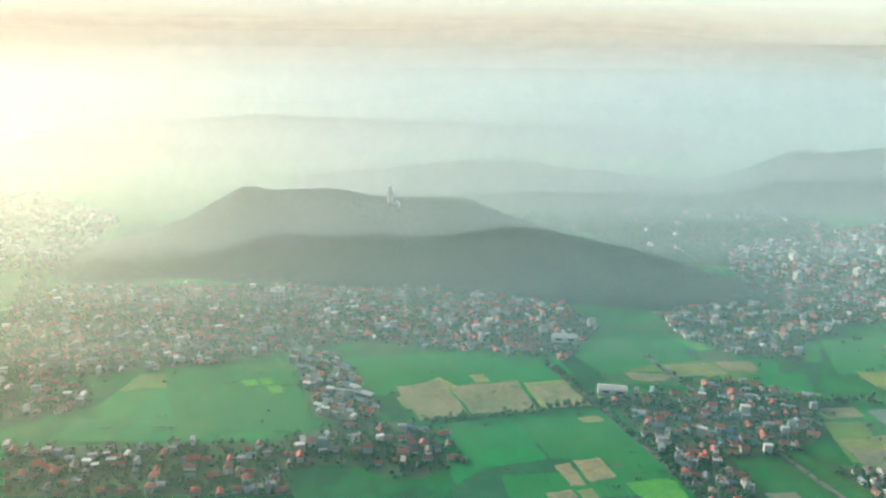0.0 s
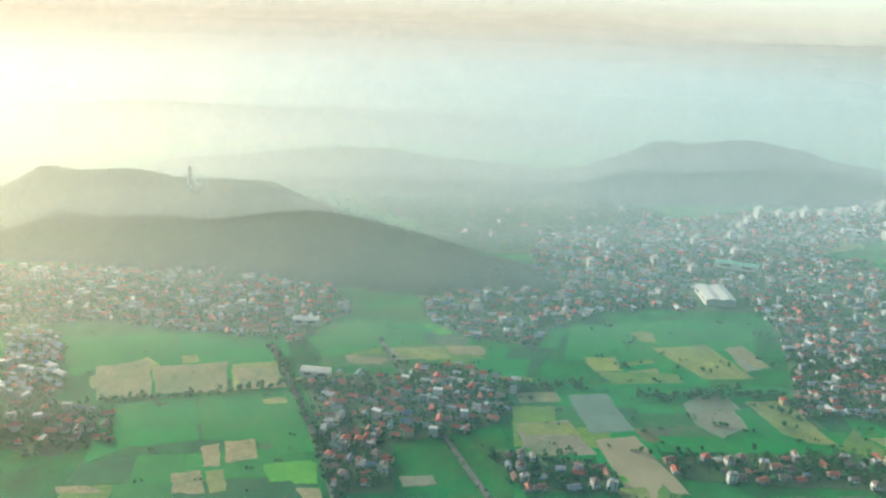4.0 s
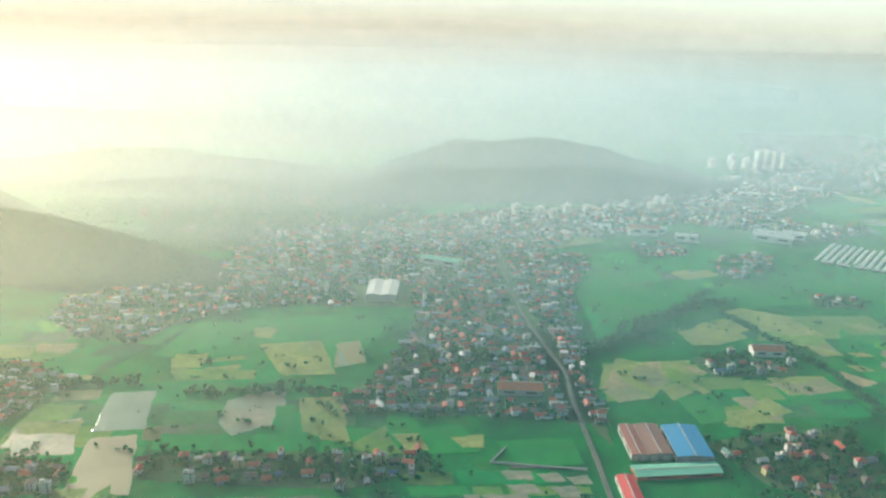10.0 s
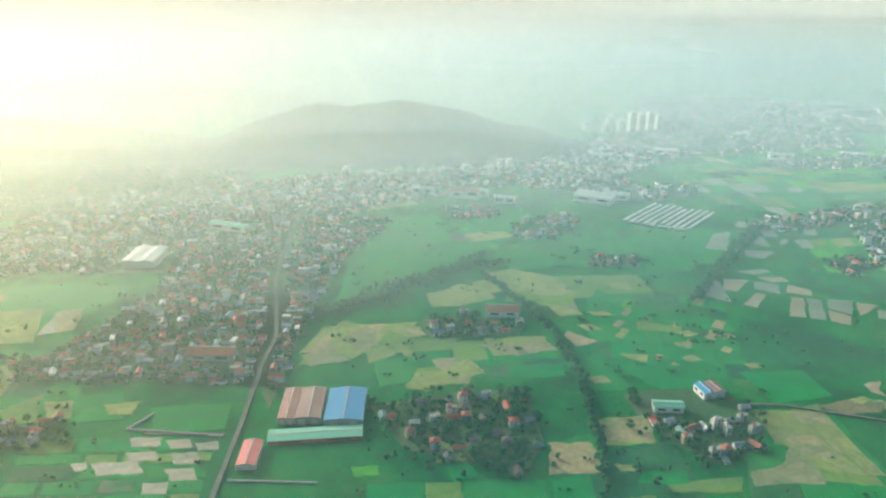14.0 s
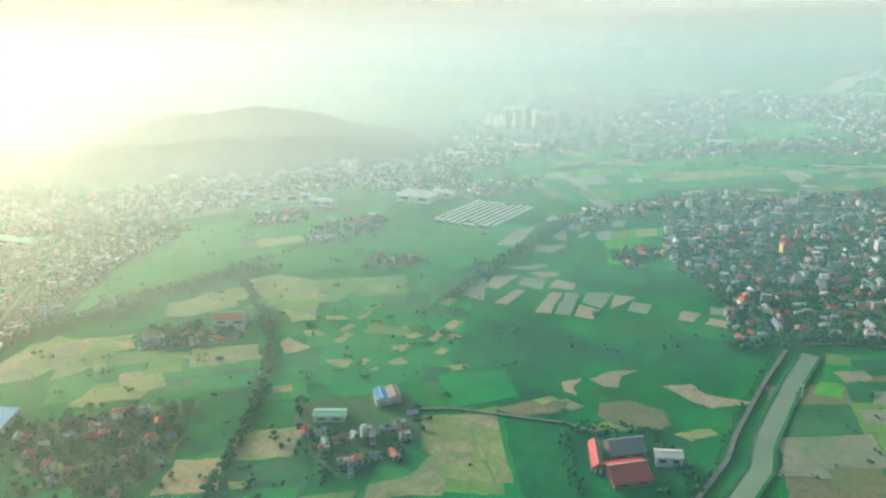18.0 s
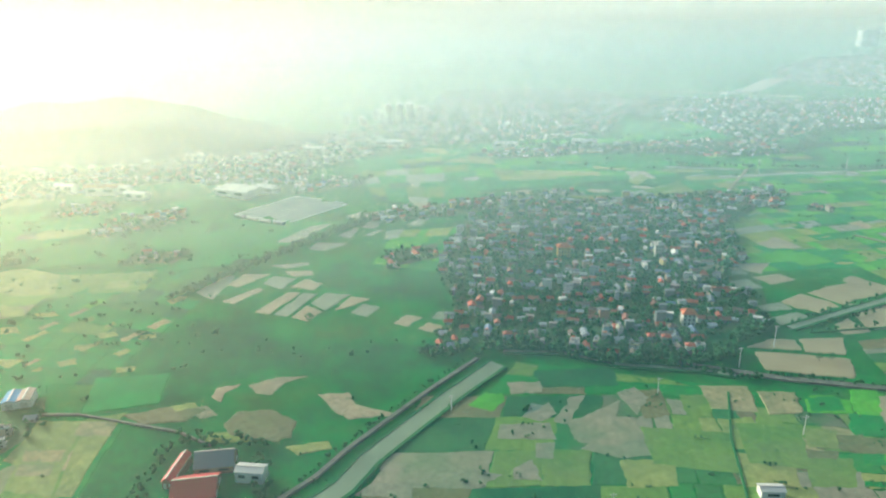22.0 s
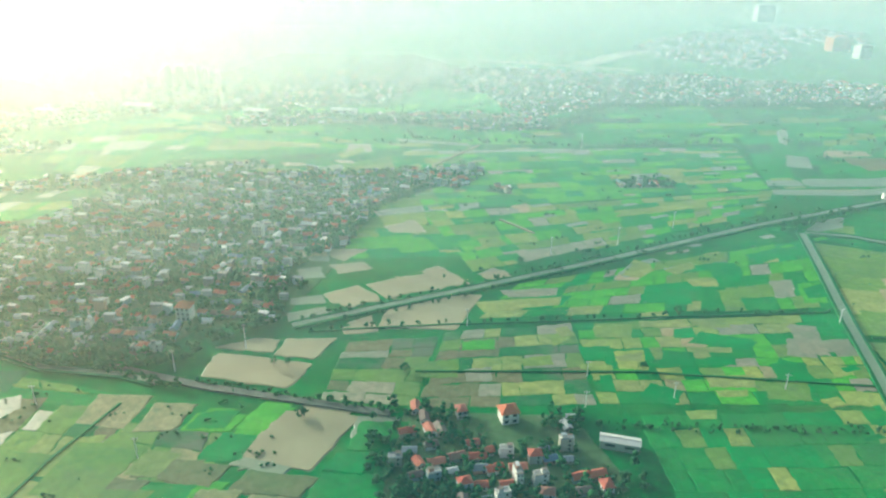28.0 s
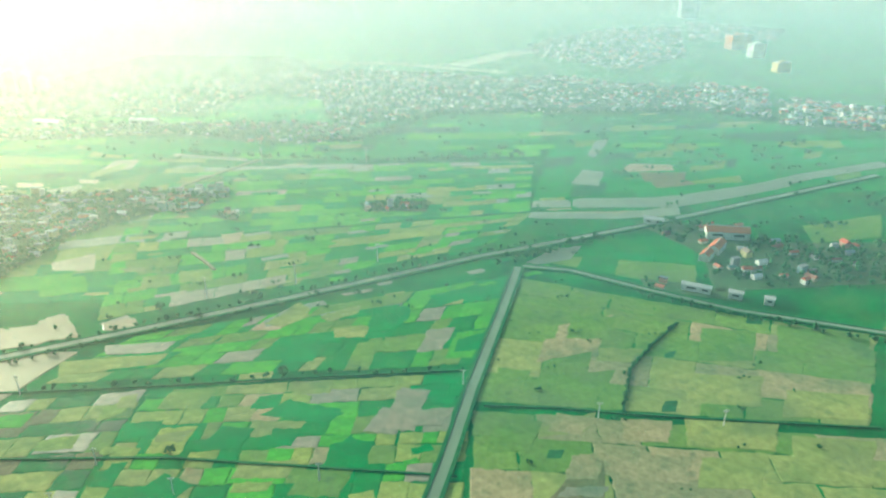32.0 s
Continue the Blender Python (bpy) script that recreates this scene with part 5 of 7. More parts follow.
lot("pond", (785.4, 279.3), (796.5, 283.9), (805.8, 274.4), (793.3, 267.5))
lot("pond", (799.1, 284.5), (808, 288), (816.2, 277.5), (807, 273.3))
lot("pond", (806.8, 291.5), (811.6, 293.9), (821.7, 279.2), (817, 276.4))
lot("pond", (770.7, 296.3), (784.4, 298.7), (787.7, 292.2), (777.4, 288.3))
lot("pond", (770.8, 303.9), (771, 312), (785.6, 310.3), (776.8, 299.1))
lot("pond", (791.3, 333.3), (804.2, 342.7), (807.2, 326.8), (793.7, 327.6))
lot("pond", (752.5, 310.9), (768.7, 311.3), (770.8, 303.9), (755.5, 304.8))
lot("pond", (826, 286.9), (835.7, 289.4), (838.2, 283.2), (828.1, 281.7))
lot("straw", (812.5, 308.7), (821, 308.7), (821.5, 306.5), (813.2, 306.1))
lot("straw", (816.5, 327.8), (827.5, 328.1), (827.9, 324.1), (821.1, 324.5))
lot("straw", (722.7, 420.7), (744.4, 420.4), (746, 414.4), (725.9, 413))
lot("straw", (763.9, 448.1), (776.9, 465.1), (779.3, 453.4), (767.4, 439.1))
lot("straw", (792.7, 473.2), (817.4, 470.8), (818.5, 464.1), (794.1, 466.4))
lot("straw", (810.9, 358.7), (822.9, 361.1), (822.7, 356.2), (812.5, 354.4))
lot("yellow", (828.7, 320.2), (838.4, 321.1), (840.5, 312), (830.1, 309.9))
lot("lime", (793.1, 319.4), (808.1, 322.3), (813.6, 309.1), (798.5, 305.7))
lot("yellow", (840.2, 323.9), (852.3, 325.7), (854.4, 315.8), (842.7, 314.2))

bordered("canal", "wide canal of still grey-green water", "canal", [(588, 146), (600.5, 162), (614.7, 176.5), (620.5, 187.2), (630.2, 199.4), (643.5, 215.8), (659.4, 233.4)], 5.4, M["canal"])
bordered("canal", "narrow canal along the village edge", "canal", [(662.2, 241.5), (680, 239.6), (698.3, 229.7), (722.1, 224.9), (731.9, 220.6)], 2.0, M["canal"])
bordered("canal", "long straight dyke canal", "canal", [(764.2, 250.5), (791.7, 262.1), (831.4, 277.9), (880.3, 298.7), (950.7, 330.1), (977.4, 340), (1025.1, 358.3), (1176.5, 423)], 2.8, M["canal"])
bordered("canal", "straight canal beside the rice plots", "canal", [(965.5, 320), (953, 283), (939, 243), (930.5, 216), (924, 197), (912, 155)], 2.7, M["canal"])
bordered("canal", "thin canal to the east hamlet", "canal", [(967.4, 320.8), (984.6, 315.8), (1008.5, 298.2), (1031.9, 282.2), (1071.7, 264.9), (1137, 235)], 2.0, M["canal"])
strip("river", "broad pale river flats", "river", [(1041.7, 384.8), (1077.3, 398.4), (1106.9, 408.8), (1136.3, 423.1), (1195.3, 443.9)], 9, M["paddy"], 0.2)
strip("river", "distant pale river bend", "river", [(731.7, 847.6), (853, 810), (930, 795), (975, 770), (1030, 745)], 9, M["pond"], 0.3)
strip("river", "distant pale river loop", "river", [(983, 783.9), (1014, 814), (1036, 844), (1080, 885)], 22, M["pond"], 0.3)
strip("river", "stream with willows by the hill village", "river", [(-235.1, 396.1), (-212.5, 335.8), (-194.6, 292.6), (-177.8, 245.3)], 5, M["teal"], 0.3)
strip("road", "pale straight village road", "road", [(346.9, 430), (346, 392)] + [(346.1, 355.3), (348.8, 323), (358.7, 267.4), (357.4, 245.8), (358, 207.7), (357.7, 181.2)] + [(357.5, 165)], 1.5, M["road"], 0.6)
strip("road", "lane lined with houses", "road", [(-72, 318), (-57, 292), (-38, 252), (-30, 240)], 2.4, M["road"], 0.6)
strip("road", "tree-lined lane beside the hamlet", "road", [(54.2, 291.7), (76.5, 241.4), (89.8, 207), (96.5, 185.4)], 2.2, M["road"], 0.6)
strip("road", "narrow lane through the hamlet", "road", [(102.6, 299.3), (126.1, 235), (145.8, 186.8)], 1.8, M["road"], 0.6)
strip("road", "track to the compound by the road", "road", [(328.6, 205.2), (353.9, 203.9)], 1.0, M["road"], 0.3)
strip("road", "dyke road above the ponds", "road", [(716, 229.7), (745.5, 217.9), (794.6, 203.8)], 2.4, M["road"], 0.6)
strip("road", "dirt track across the rice plots", "road", [(769.2, 246.8), (811.3, 249.2), (854.7, 250.1), (889.9, 251.5), (937.7, 252.4)], 0.6, M["bank"], 0.42)
strip("road", "dirt track between plots", "road", [(801.4, 223.2), (863.8, 220), (931.8, 209.1)], 0.6, M["bank"], 0.42)
strip("road", "field path across the grassland", "road", [(941.3, 235.5), (959.7, 233.3), (976.8, 229.7), (997.9, 226), (1018.9, 222.7), (1040.7, 219.4)], 0.6, M["bank"], 0.42)
strip("road", "hedge bank in the grassland", "road", [(1009.2, 274.9), (998.3, 264.3), (986.7, 251.5), (981.6, 240), (977.2, 230.2)], 0.6, M["bank"], 0.42)
strip("road", "farm lane by the canal", "road", [(580.5, 149.5), (594, 167), (607.5, 181), (614, 191), (624, 203.5), (637.3, 219.8), (653, 237.4)], 1.3, M["road"], 0.75)
strip("road", "track between brown plots", "road", [(725.7, 211.7), (717, 189.4), (708.3, 155.5)], 0.6, M["bank"], 0.42)
strip("road", "farm lane to the red-roofed shrine", "road", [(523.5, 214.4), (534.7, 213.6), (547.9, 209.2), (566.9, 202.7), (577.2, 195.8)], 0.7, M["road"], 0.6)
strip("road", "town highway", "road", [(519.9, 525.8), (600.6, 598.9), (681.8, 654.7), (803.3, 710.1)], 5, M["road"], 0.6)
strip("road", "short pale dirt lane between rice plots", "road", [(841.1, 340.6), (847.3, 332.7), (853.1, 324.2)], 1.2, M["sand"], 0.6)
strip("road", "pale dirt lane on the plain", "road", [(809.9, 392.6), (817.1, 424.6), (846.3, 466.5)], 1.6, M["sand"], 0.6)


# ---- hills ----
def hill(name, label, ridge, reach, seed, bounds, step=5.0):
    """A wooded ridge: each ridge point gives its height and the breadth of its slope."""
    x0, x1, y0, y1 = bounds
    nx, ny = int((x1 - x0) / step) + 1, int((y1 - y0) / step) + 1
    xs, ys = np.meshgrid(np.linspace(x0, x1, nx), np.linspace(y0, y1, ny))
    h = np.zeros_like(xs)
    for (ax, ay, ah, aw), (bx, by, bh, bw) in zip(ridge, ridge[1:]):
        dx, dy = bx - ax, by - ay
        t = np.clip(((xs - ax) * dx + (ys - ay) * dy) / (dx * dx + dy * dy), 0, 1)
        d = np.hypot(xs - ax - t * dx, ys - ay - t * dy) / (aw + t * (bw - aw))
        s = np.clip(1 - d, 0, 1)
        h = np.maximum(h, (ah + t * (bh - ah)) * s * s * (3 - 2 * s))
    for i in range(ny):
        for j in range(nx):
            if h[i, j] > 0:
                h[i, j] = max(0.0, h[i, j] * (1 + 0.22 * noise.noise((xs[i, j] * 0.018 + seed, ys[i, j] * 0.018, seed))) + min(1, h[i, j] / 4) * 1.2 * noise.noise((xs[i, j] * 0.07, ys[i, j] * 0.07, seed)))
    z = np.where(h > 0.05, h, -0.5)
    verts = np.stack([xs, ys, z], -1).reshape(-1, 3).tolist()
    faces = [(i * nx + j, i * nx + j + 1, (i + 1) * nx + j + 1, (i + 1) * nx + j) for i in range(ny - 1) for j in range(nx - 1)
             if max(z[i, j], z[i, j + 1], z[i + 1, j], z[i + 1, j + 1]) > 0]
    me = mesh_of(name, verts, faces, [M["forest"]])
    me.shade_smooth()
    tagged(new(name, me), label, "hill", kind="structure")

    def at(x, y):
        u, v = (x - x0) / (x1 - x0) * (nx - 1), (y - y0) / (y1 - y0) * (ny - 1)
        i, j = int(min(ny - 2, max(0, v))), int(min(nx - 2, max(0, u)))
        p, q = u - j, v - i
        return float((z[i, j] * (1 - p) + z[i, j + 1] * p) * (1 - q) + (z[i + 1, j] * (1 - p) + z[i + 1, j + 1] * p) * q)
    return at


hill_west = hill("hill", "long wooded hill with a white tower on its ridge", [(-193.8, 429.3, 7, 50), (-160.2, 444.8, 19, 52), (-113.6, 453.5, 40, 66), (-73.9, 453.2, 39, 70), (-25.1, 444.7, 38, 72), (15.9, 435.5, 35, 66), (80, 407.1, 24, 50), (128.4, 388.5, 17, 42), (183.2, 372.3, 4, 26)], 70, 3.0, (-262.7, 214.4, 335.4, 556.1))
hill_mid = hill("hill", "low wooded ridge in thick haze", [(-49.6, 634.2, 8, 80), (19.9, 626.3, 17, 80), (87.5, 619.1, 19, 80), (140, 611.1, 14, 80), (213, 594.4, 4, 60)], 80, 9.0, (-138.4, 287, 505.1, 727.5), 7.0)
hill_north = hill("hill", "rounded wooded hill behind the town", [(259.4, 575.6, 8, 60), (297.3, 594.7, 22, 70), (341.5, 612.3, 34, 84), (397.2, 612.5, 34, 86), (448, 606.2, 29, 80), (498.8, 595.2, 17, 62), (539.6, 589.8, 5, 44)], 80, 14.0, (180.2, 600.5, 490.2, 731.6))
hill_far = hill("hill", "distant ridge almost lost in haze", [(-407.5, 773.6, 20, 110), (-194.6, 832.3, 26, 130), (49, 862.7, 18, 120), (235.3, 834.4, 10, 110)], 120, 20.0, (-542.6, 374.5, 636.7, 984.2), 12.0)


# ---- trees ----
def clump(r, x, y, z, s):
    """A ragged tuft of leaves: six points pushed about, eight faces."""
    k = [r.uniform(0.6, 1.25) * s for _ in range(6)]
    v = [(x + k[0], y + r.uniform(-0.3, 0.3) * s, z), (x - k[1], y, z + r.uniform(-0.3, 0.3) * s), (x, y + k[2], z), (x + r.uniform(-0.3, 0.3) * s, y - k[3], z), (x, y, z + 0.8 * k[4]), (x, y, z - 0.6 * k[5])]
    f = [(0, 2, 4), (2, 1, 4), (1, 3, 4), (3, 0, 4), (2, 0, 5), (1, 2, 5), (3, 1, 5), (0, 3, 5)]
    return v, f


def crown_mesh(name, seed, tufts, wide, tall, lift, material):
    r = random.Random(seed)
    vs, fs = [], []
    for _ in range(tufts):
        a, u = r.uniform(0, 2 * math.pi), r.uniform(-0.75, 1)
        q = math.sqrt(max(0, 1 - u * u)) * r.uniform(0.45, 1.0)
        v, f = clump(r, wide * q * math.cos(a), wide * q * math.sin(a), lift + tall * u * r.uniform(0.7, 1), r.uniform(0.16, 0.34) * wide)
        fs += [tuple(i + len(vs) for i in t) for t in f]
        vs += v
    return mesh_of(name, vs, fs, [material])


def trunk_mesh(name, height, base, seed):
    r = random.Random(seed)
    bm = bmesh.new()

    def limb(a, b, ra, rb):
        d = (b - a)
        m = Matrix.Translation((a + b) / 2) @ d.to_track_quat("Z", "Y").to_matrix().to_4x4()
        bmesh.ops.create_cone(bm, cap_ends=True, segments=6, radius1=ra, radius2=rb, depth=d.length, matrix=m)
    top = Vector((r.uniform(-0.2, 0.2), r.uniform(-0.2, 0.2), height))
    limb(Vector((0, 0, -0.2)), top, base, base * 0.55)
    for i in range(4):
        a = i * 1.6 + r.uniform(0, 0.8)
        limb(top * 0.9, top + Vector((math.cos(a) * height * 0.5, math.sin(a) * height * 0.5, height * 0.45)), base * 0.5, base * 0.15)
    me = bpy.data.meshes.new(name)
    bm.to_mesh(me)
    bm.free()
    me.materials.append(M["bark"])
    return me


TREES = []
for i, (w, tl, lf) in enumerate([(2.2, 1.8, 3.2), (2.8, 2.0, 3.4), (1.7, 2.3, 3.6), (2.4, 1.5, 2.7), (1.3, 2.6, 3.9)]):
    TREES.append((crown_mesh("crown", 40 + i, 46, w, tl, lf, M["tree"]), trunk_mesh("trunk", lf - tl * 0.5, 0.18, 60 + i)))
near_trees = []


def tree(x, y, s=1.0, z=0.0):
    crown, trunk = TREES[rng.randrange(5)]
    e = tagged(new("tree"), "leafy dark green tree with a rounded ragged crown", "tree", "trees of the villages")
    e.matrix_basis = pose(x, y, z, 0, 0, rng.uniform(0, 360)) @ Matrix.Diagonal((s, s, s * rng.uniform(0.85, 1.2), 1))
    piece("trunk", trunk, e)
    piece("crown", crown, e)
    near_trees.append(e)


def tree_mass(name, label, spots, material, tufts=5, category="trees", flat=1.0):
    """Many small ragged crowns in one mesh, for woods and gardens that nobody could count."""
    r = random.Random(len(spots))
    temps = []
    for k in range(6):
        vs, fs = [], []
        for _ in range(tufts):
            a, q = r.uniform(0, 6.3), r.uniform(0, 0.75)
            v, f = clump(r, q * math.cos(a), q * math.sin(a), r.uniform(0.5, 1.5), r.uniform(0.5, 0.8))
            fs += [tuple(i + len(vs) for i in t) for t in f]
            vs += v
        temps.append((np.array(vs), np.array(fs)))
    V, F, n = [], [], 0
    for x, y, z, s in spots:
        v, f = temps[r.randrange(6)]
        a = r.uniform(0, 6.28)
        ca, sa = math.cos(a) * s, math.sin(a) * s
        w = np.stack([x + v[:, 0] * ca - v[:, 1] * sa, y + v[:, 0] * sa + v[:, 1] * ca, z + v[:, 2] * s * flat * r.uniform(0.8, 1.3)], -1)
        V.append(w)
        F.append(f + n)
        n += len(v)
    if V:
        me = mesh_of(name, np.concatenate(V).tolist(), np.concatenate(F).tolist(), [material])
        me.shade_smooth()
        return tagged(new(name, me), label, category, kind="stuff")


def inside(poly, x, y):
    hit = False
    for (ax, ay), (bx, by) in zip(poly, poly[1:] + poly[:1]):
        if (ay > y) != (by > y) and x < (bx - ax) * (y - ay) / (by - ay) + ax:
            hit = not hit
    return hit


def wood(at, bounds, count, seed, label, size):
    r = random.Random(seed)
    spots = []
    while len(spots) < count:
        x, y = r.uniform(bounds[0], bounds[1]), r.uniform(bounds[2], bounds[3])
        z = at(x, y)
        if z > 0.6:
            spots.append((x, y, z - 0.4, r.uniform(0.75, 1.3) * size))
        elif r.random() < 0.01:
            count -= 1
    tree_mass("forest", label, spots, M["forest"], 3, "forest", 0.35)


wood(hill_west, (-252.1, 204.9, 345.7, 491.4), 26000, 3, "dense forest covering the long hill", 1.0)
wood(hill_mid, (-127.8, 277.5, 515.9, 648.1), 9000, 4, "hazy forest on the low ridge", 1.2)
wood(hill_north, (189.7, 590.5, 500.8, 652.8), 18000, 5, "dense forest covering the rounded hill", 1.05)


# ---- houses ----
def gable(w, l, h, rise, over=0.35, thick=0.16):
    """Roof of two slopes with overhanging eaves."""
    a, e = w / 2 + over, h - over * rise / (w / 2)
    return prism_bm([(-a, e), (0, h + rise), (a, e), (a, e + thick), (0, h + rise + thick), (-a, e + thick)], -l / 2 - over, l / 2 + over)


def opening(x, y, z, w, h, nx, ny, t=0.08):
    """A window or door leaf on a wall with outward normal (nx, ny)."""
    if nx:
        return box_bm(x - t if nx < 0 else x - t / 2, x + t if nx > 0 else x + t / 2, y - w / 2, y + w / 2, z, z + h)
    return box_bm(x - w / 2, x + w / 2, y - t if ny < 0 else y - t / 2, y + t if ny > 0 else y + t / 2, z, z + h)


def house_kind(name, label, w, l, h, storeys, roof, roof_mat, wall_mat):
    e = tagged(new(name), label, "house", "houses of the villages")
    if roof == "gable":
        rise = w * 0.32
        part("wall", prism_bm([(-w / 2, -0.1), (w / 2, -0.1), (w / 2, h), (0, h + rise), (-w / 2, h)], -l / 2, l / 2), wall_mat, e)
        part("roof", gable(w, l, h, rise), roof_mat, e)
    elif roof == "hip":
        part("wall", box_bm(-w / 2, w / 2, -l / 2, l / 2, -0.1, h), wall_mat, e)
        bm = bmesh.new()
        a, b, k = w / 2 + 0.4, l / 2 + 0.4, max(0.2, (l - w) / 2)
        v = [bm.verts.new(p) for p in ((-a, -b, h), (a, -b, h), (a, b, h), (-a, b, h), (0, -k, h + w * 0.36), (0, k, h + w * 0.36))]
        for f in ((0, 3, 2, 1), (0, 1, 4), (1, 2, 5, 4), (2, 3, 5), (3, 0, 4, 5)):
            bm.faces.new([v[i] for i in f])
        part("roof", bm, roof_mat, e)
    else:
        part("wall", box_bm(-w / 2, w / 2, -l / 2, l / 2, -0.1, h), wall_mat, e)
        bm = box_bm(-w / 2 - 0.15, w / 2 + 0.15, -l / 2 - 0.15, l / 2 + 0.15, h, h + 0.18)
        part("roof_slab", bm, M["concrete"], e)
        for x0, x1, y0, y1 in ((-w / 2, w / 2, -l / 2, -l / 2 + 0.15), (-w / 2, w / 2, l / 2 - 0.15, l / 2), (-w / 2, -w / 2 + 0.15, -l / 2 + 0.16, l / 2 - 0.16), (w / 2 - 0.15, w / 2, -l / 2 + 0.16, l / 2 - 0.16)):
            part("parapet", box_bm(x0, x1, y0, y1, h + 0.182, h + 0.7), wall_mat, e)
        if storeys > 1:
            part("stair_hut", box_bm(-w * 0.22, w * 0.22, 0.1, l * 0.36, h + 0.182, h + 1.9), wall_mat, e)
            part("hut_roof", box_bm(-w * 0.28, w * 0.28, 0, l * 0.42, h + 1.902, h + 2.06), roof_mat, e)
    for s in range(storeys):
        z = 0.9 + s * h / storeys
        hh = min(1.0, h / storeys - 1.1)
        for x in (-w * 0.24, w * 0.24):
            if s or x < 0:
                part("window", opening(x, -l / 2, z, w * 0.22, hh, 0, -1), M["glass"], e)
        part("window", opening(-w / 2, -l * 0.2, z, l * 0.16, hh, -1, 0), M["glass"], e)
        part("window", opening(w / 2, l * 0.2, z, l * 0.16, hh, 1, 0), M["glass"], e)
    part("door", opening(w * 0.2, -l / 2, 0.0, w * 0.2, 1.75, 0, -1), M["bark"], e)
    if storeys > 1 and roof != "gable":
        part("balcony", box_bm(-w / 2, w / 2, -l / 2 - 0.7, -l / 2 - 0.09, h / 2, h / 2 + 0.14), M["concrete"], e)
    return e


HOUSES = [
    house_kind("house", "plastered cottage with a terracotta tiled gable roof", 3.8, 5.6, 2.5, 1, "gable", M["tile"], M["wall"]),
    house_kind("house", "long cottage with a red tiled gable roof", 4.2, 7.4, 2.6, 1, "gable", M["tile"], M["wall"]),
    house_kind("house", "two-storey house with a hipped tile roof", 4.6, 5.6, 4.8, 2, "hip", M["tile"], M["wall"]),
    house_kind("house", "narrow two-storey house with a flat parapet roof", 3.2, 6.0, 4.6, 2, "flat", M["tile"], M["wall"]),
    house_kind("house", "tall three-storey tube house with a flat roof", 3.0, 6.2, 6.6, 3, "flat", M["metal"], M["wall"]),
    house_kind("house", "low house with a corrugated sheet roof", 4.0, 6.2, 2.4, 1, "gable", M["metal"], M["wall"]),
    house_kind("shed", "small shed with a bleached sheet roof", 3.0, 4.2, 2.0, 1, "gable", M["metal"], M["wall"]),
    house_kind("house", "long barn with a pale sheet roof", 4.4, 9.0, 2.8, 1, "gable", M["metal"], M["wall"]),
]
SMALL = 0.53
used = [False] * len(HOUSES)


def near_house(x, y, turn, k):
    m = pose(x, y, 0, 0, 0, turn) @ Matrix.Scale(SMALL, 4)
    if not used[k]:
        HOUSES[k].matrix_basis = m
        used[k] = True
        return HOUSES[k]
    return copy_thing(HOUSES[k], pose(x, y, 0, 0, 0, turn))


def far_template(w, l, h, rise, flat):
    a, b = w / 2, l / 2
    v = [(-a, -b, 0), (a, -b, 0), (a, b, 0), (-a, b, 0), (-a, -b, h), (a, -b, h), (a, b, h), (-a, b, h)]
    f, m = [(0, 1, 5, 4), (1, 2, 6, 5), (2, 3, 7, 6), (3, 0, 4, 7)], [0, 0, 0, 0]
    n = len(v)
    if flat:
        o = 0.12
        v += [(-a - o, -b - o, h), (a + o, -b - o, h), (a + o, b + o, h), (-a - o, b + o, h), (-a - o, -b - o, h + 0.5), (a + o, -b - o, h + 0.5), (a + o, b + o, h + 0.5), (-a - o, b + o, h + 0.5)]
        f += [tuple(n + i for i in q) for q in ((4, 5, 6, 7), (0, 1, 5, 4), (1, 2, 6, 5), (2, 3, 7, 6), (3, 0, 4, 7))]
    else:
        o, e = 0.35, h - 0.2
        v += [(-a - o, -b - o, e), (a + o, -b - o, e), (a + o, b + o, e), (-a - o, b + o, e), (0, -b - o, h + rise), (0, b + o, h + rise)]
        f += [tuple(n + i for i in q) for q in ((1, 2, 5, 4), (3, 0, 4, 5), (0, 1, 4), (2, 3, 5))]
    m += [1] * (len(f) - 4)
    return np.array(v), f, m


FAR = [far_template(3.8, 5.6, 2.5, 1.2, False), far_template(4.2, 7.4, 2.6, 1.3, False), far_template(4.6, 5.6, 4.4, 1.6, False), far_template(3.2, 6.0, 4.6, 0, True), far_template(3.0, 6.2, 6.6, 0, True),
       far_template(4.0, 6.2, 2.4, 1.2, False), far_template(3.0, 4.2, 2.0, 0.9, False), far_template(4.4, 9.0, 2.8, 1.3, False)]


def houses_mass(label, spots):
    """Houses too many and too far to pick apart, as real small buildings in one mesh."""
    V, F, I, n = [], [], [], 0
    for x, y, turn, k, s in spots:
        v, f, m = FAR[k]
        a = radians(turn)
        ca, sa = math.cos(a) * s, math.sin(a) * s
        V.append(np.stack([x + v[:, 0] * ca - v[:, 1] * sa, y + v[:, 0] * sa + v[:, 1] * ca, v[:, 2] * s], -1))
        F += [tuple(i + n for i in q) for q in f]
        I += [0 if q == 0 else (1 if k < 3 else 3 if k < 5 else 2) for q in m]
        n += len(v)
    me = mesh_of("houses", np.concatenate(V).tolist(), F, [M["wall_far"], M["tile_far"], M["metal_far"], M["flat_far"]], I)
    return tagged(new("houses", me), label, "houses", kind="stuff")


blocked = []          # plan boxes kept clear for large buildings and roads
count_near = [0]
garden = []           # spots for the joined garden trees


def keep_clear(x0, x1, y0, y1):
    blocked.append((x0, x1, y0, y1))


def free(x, y, d):
    return not any(x0 - d < x < x1 + d and y0 - d < y < y1 + d for x0, x1, y0, y1 in blocked)


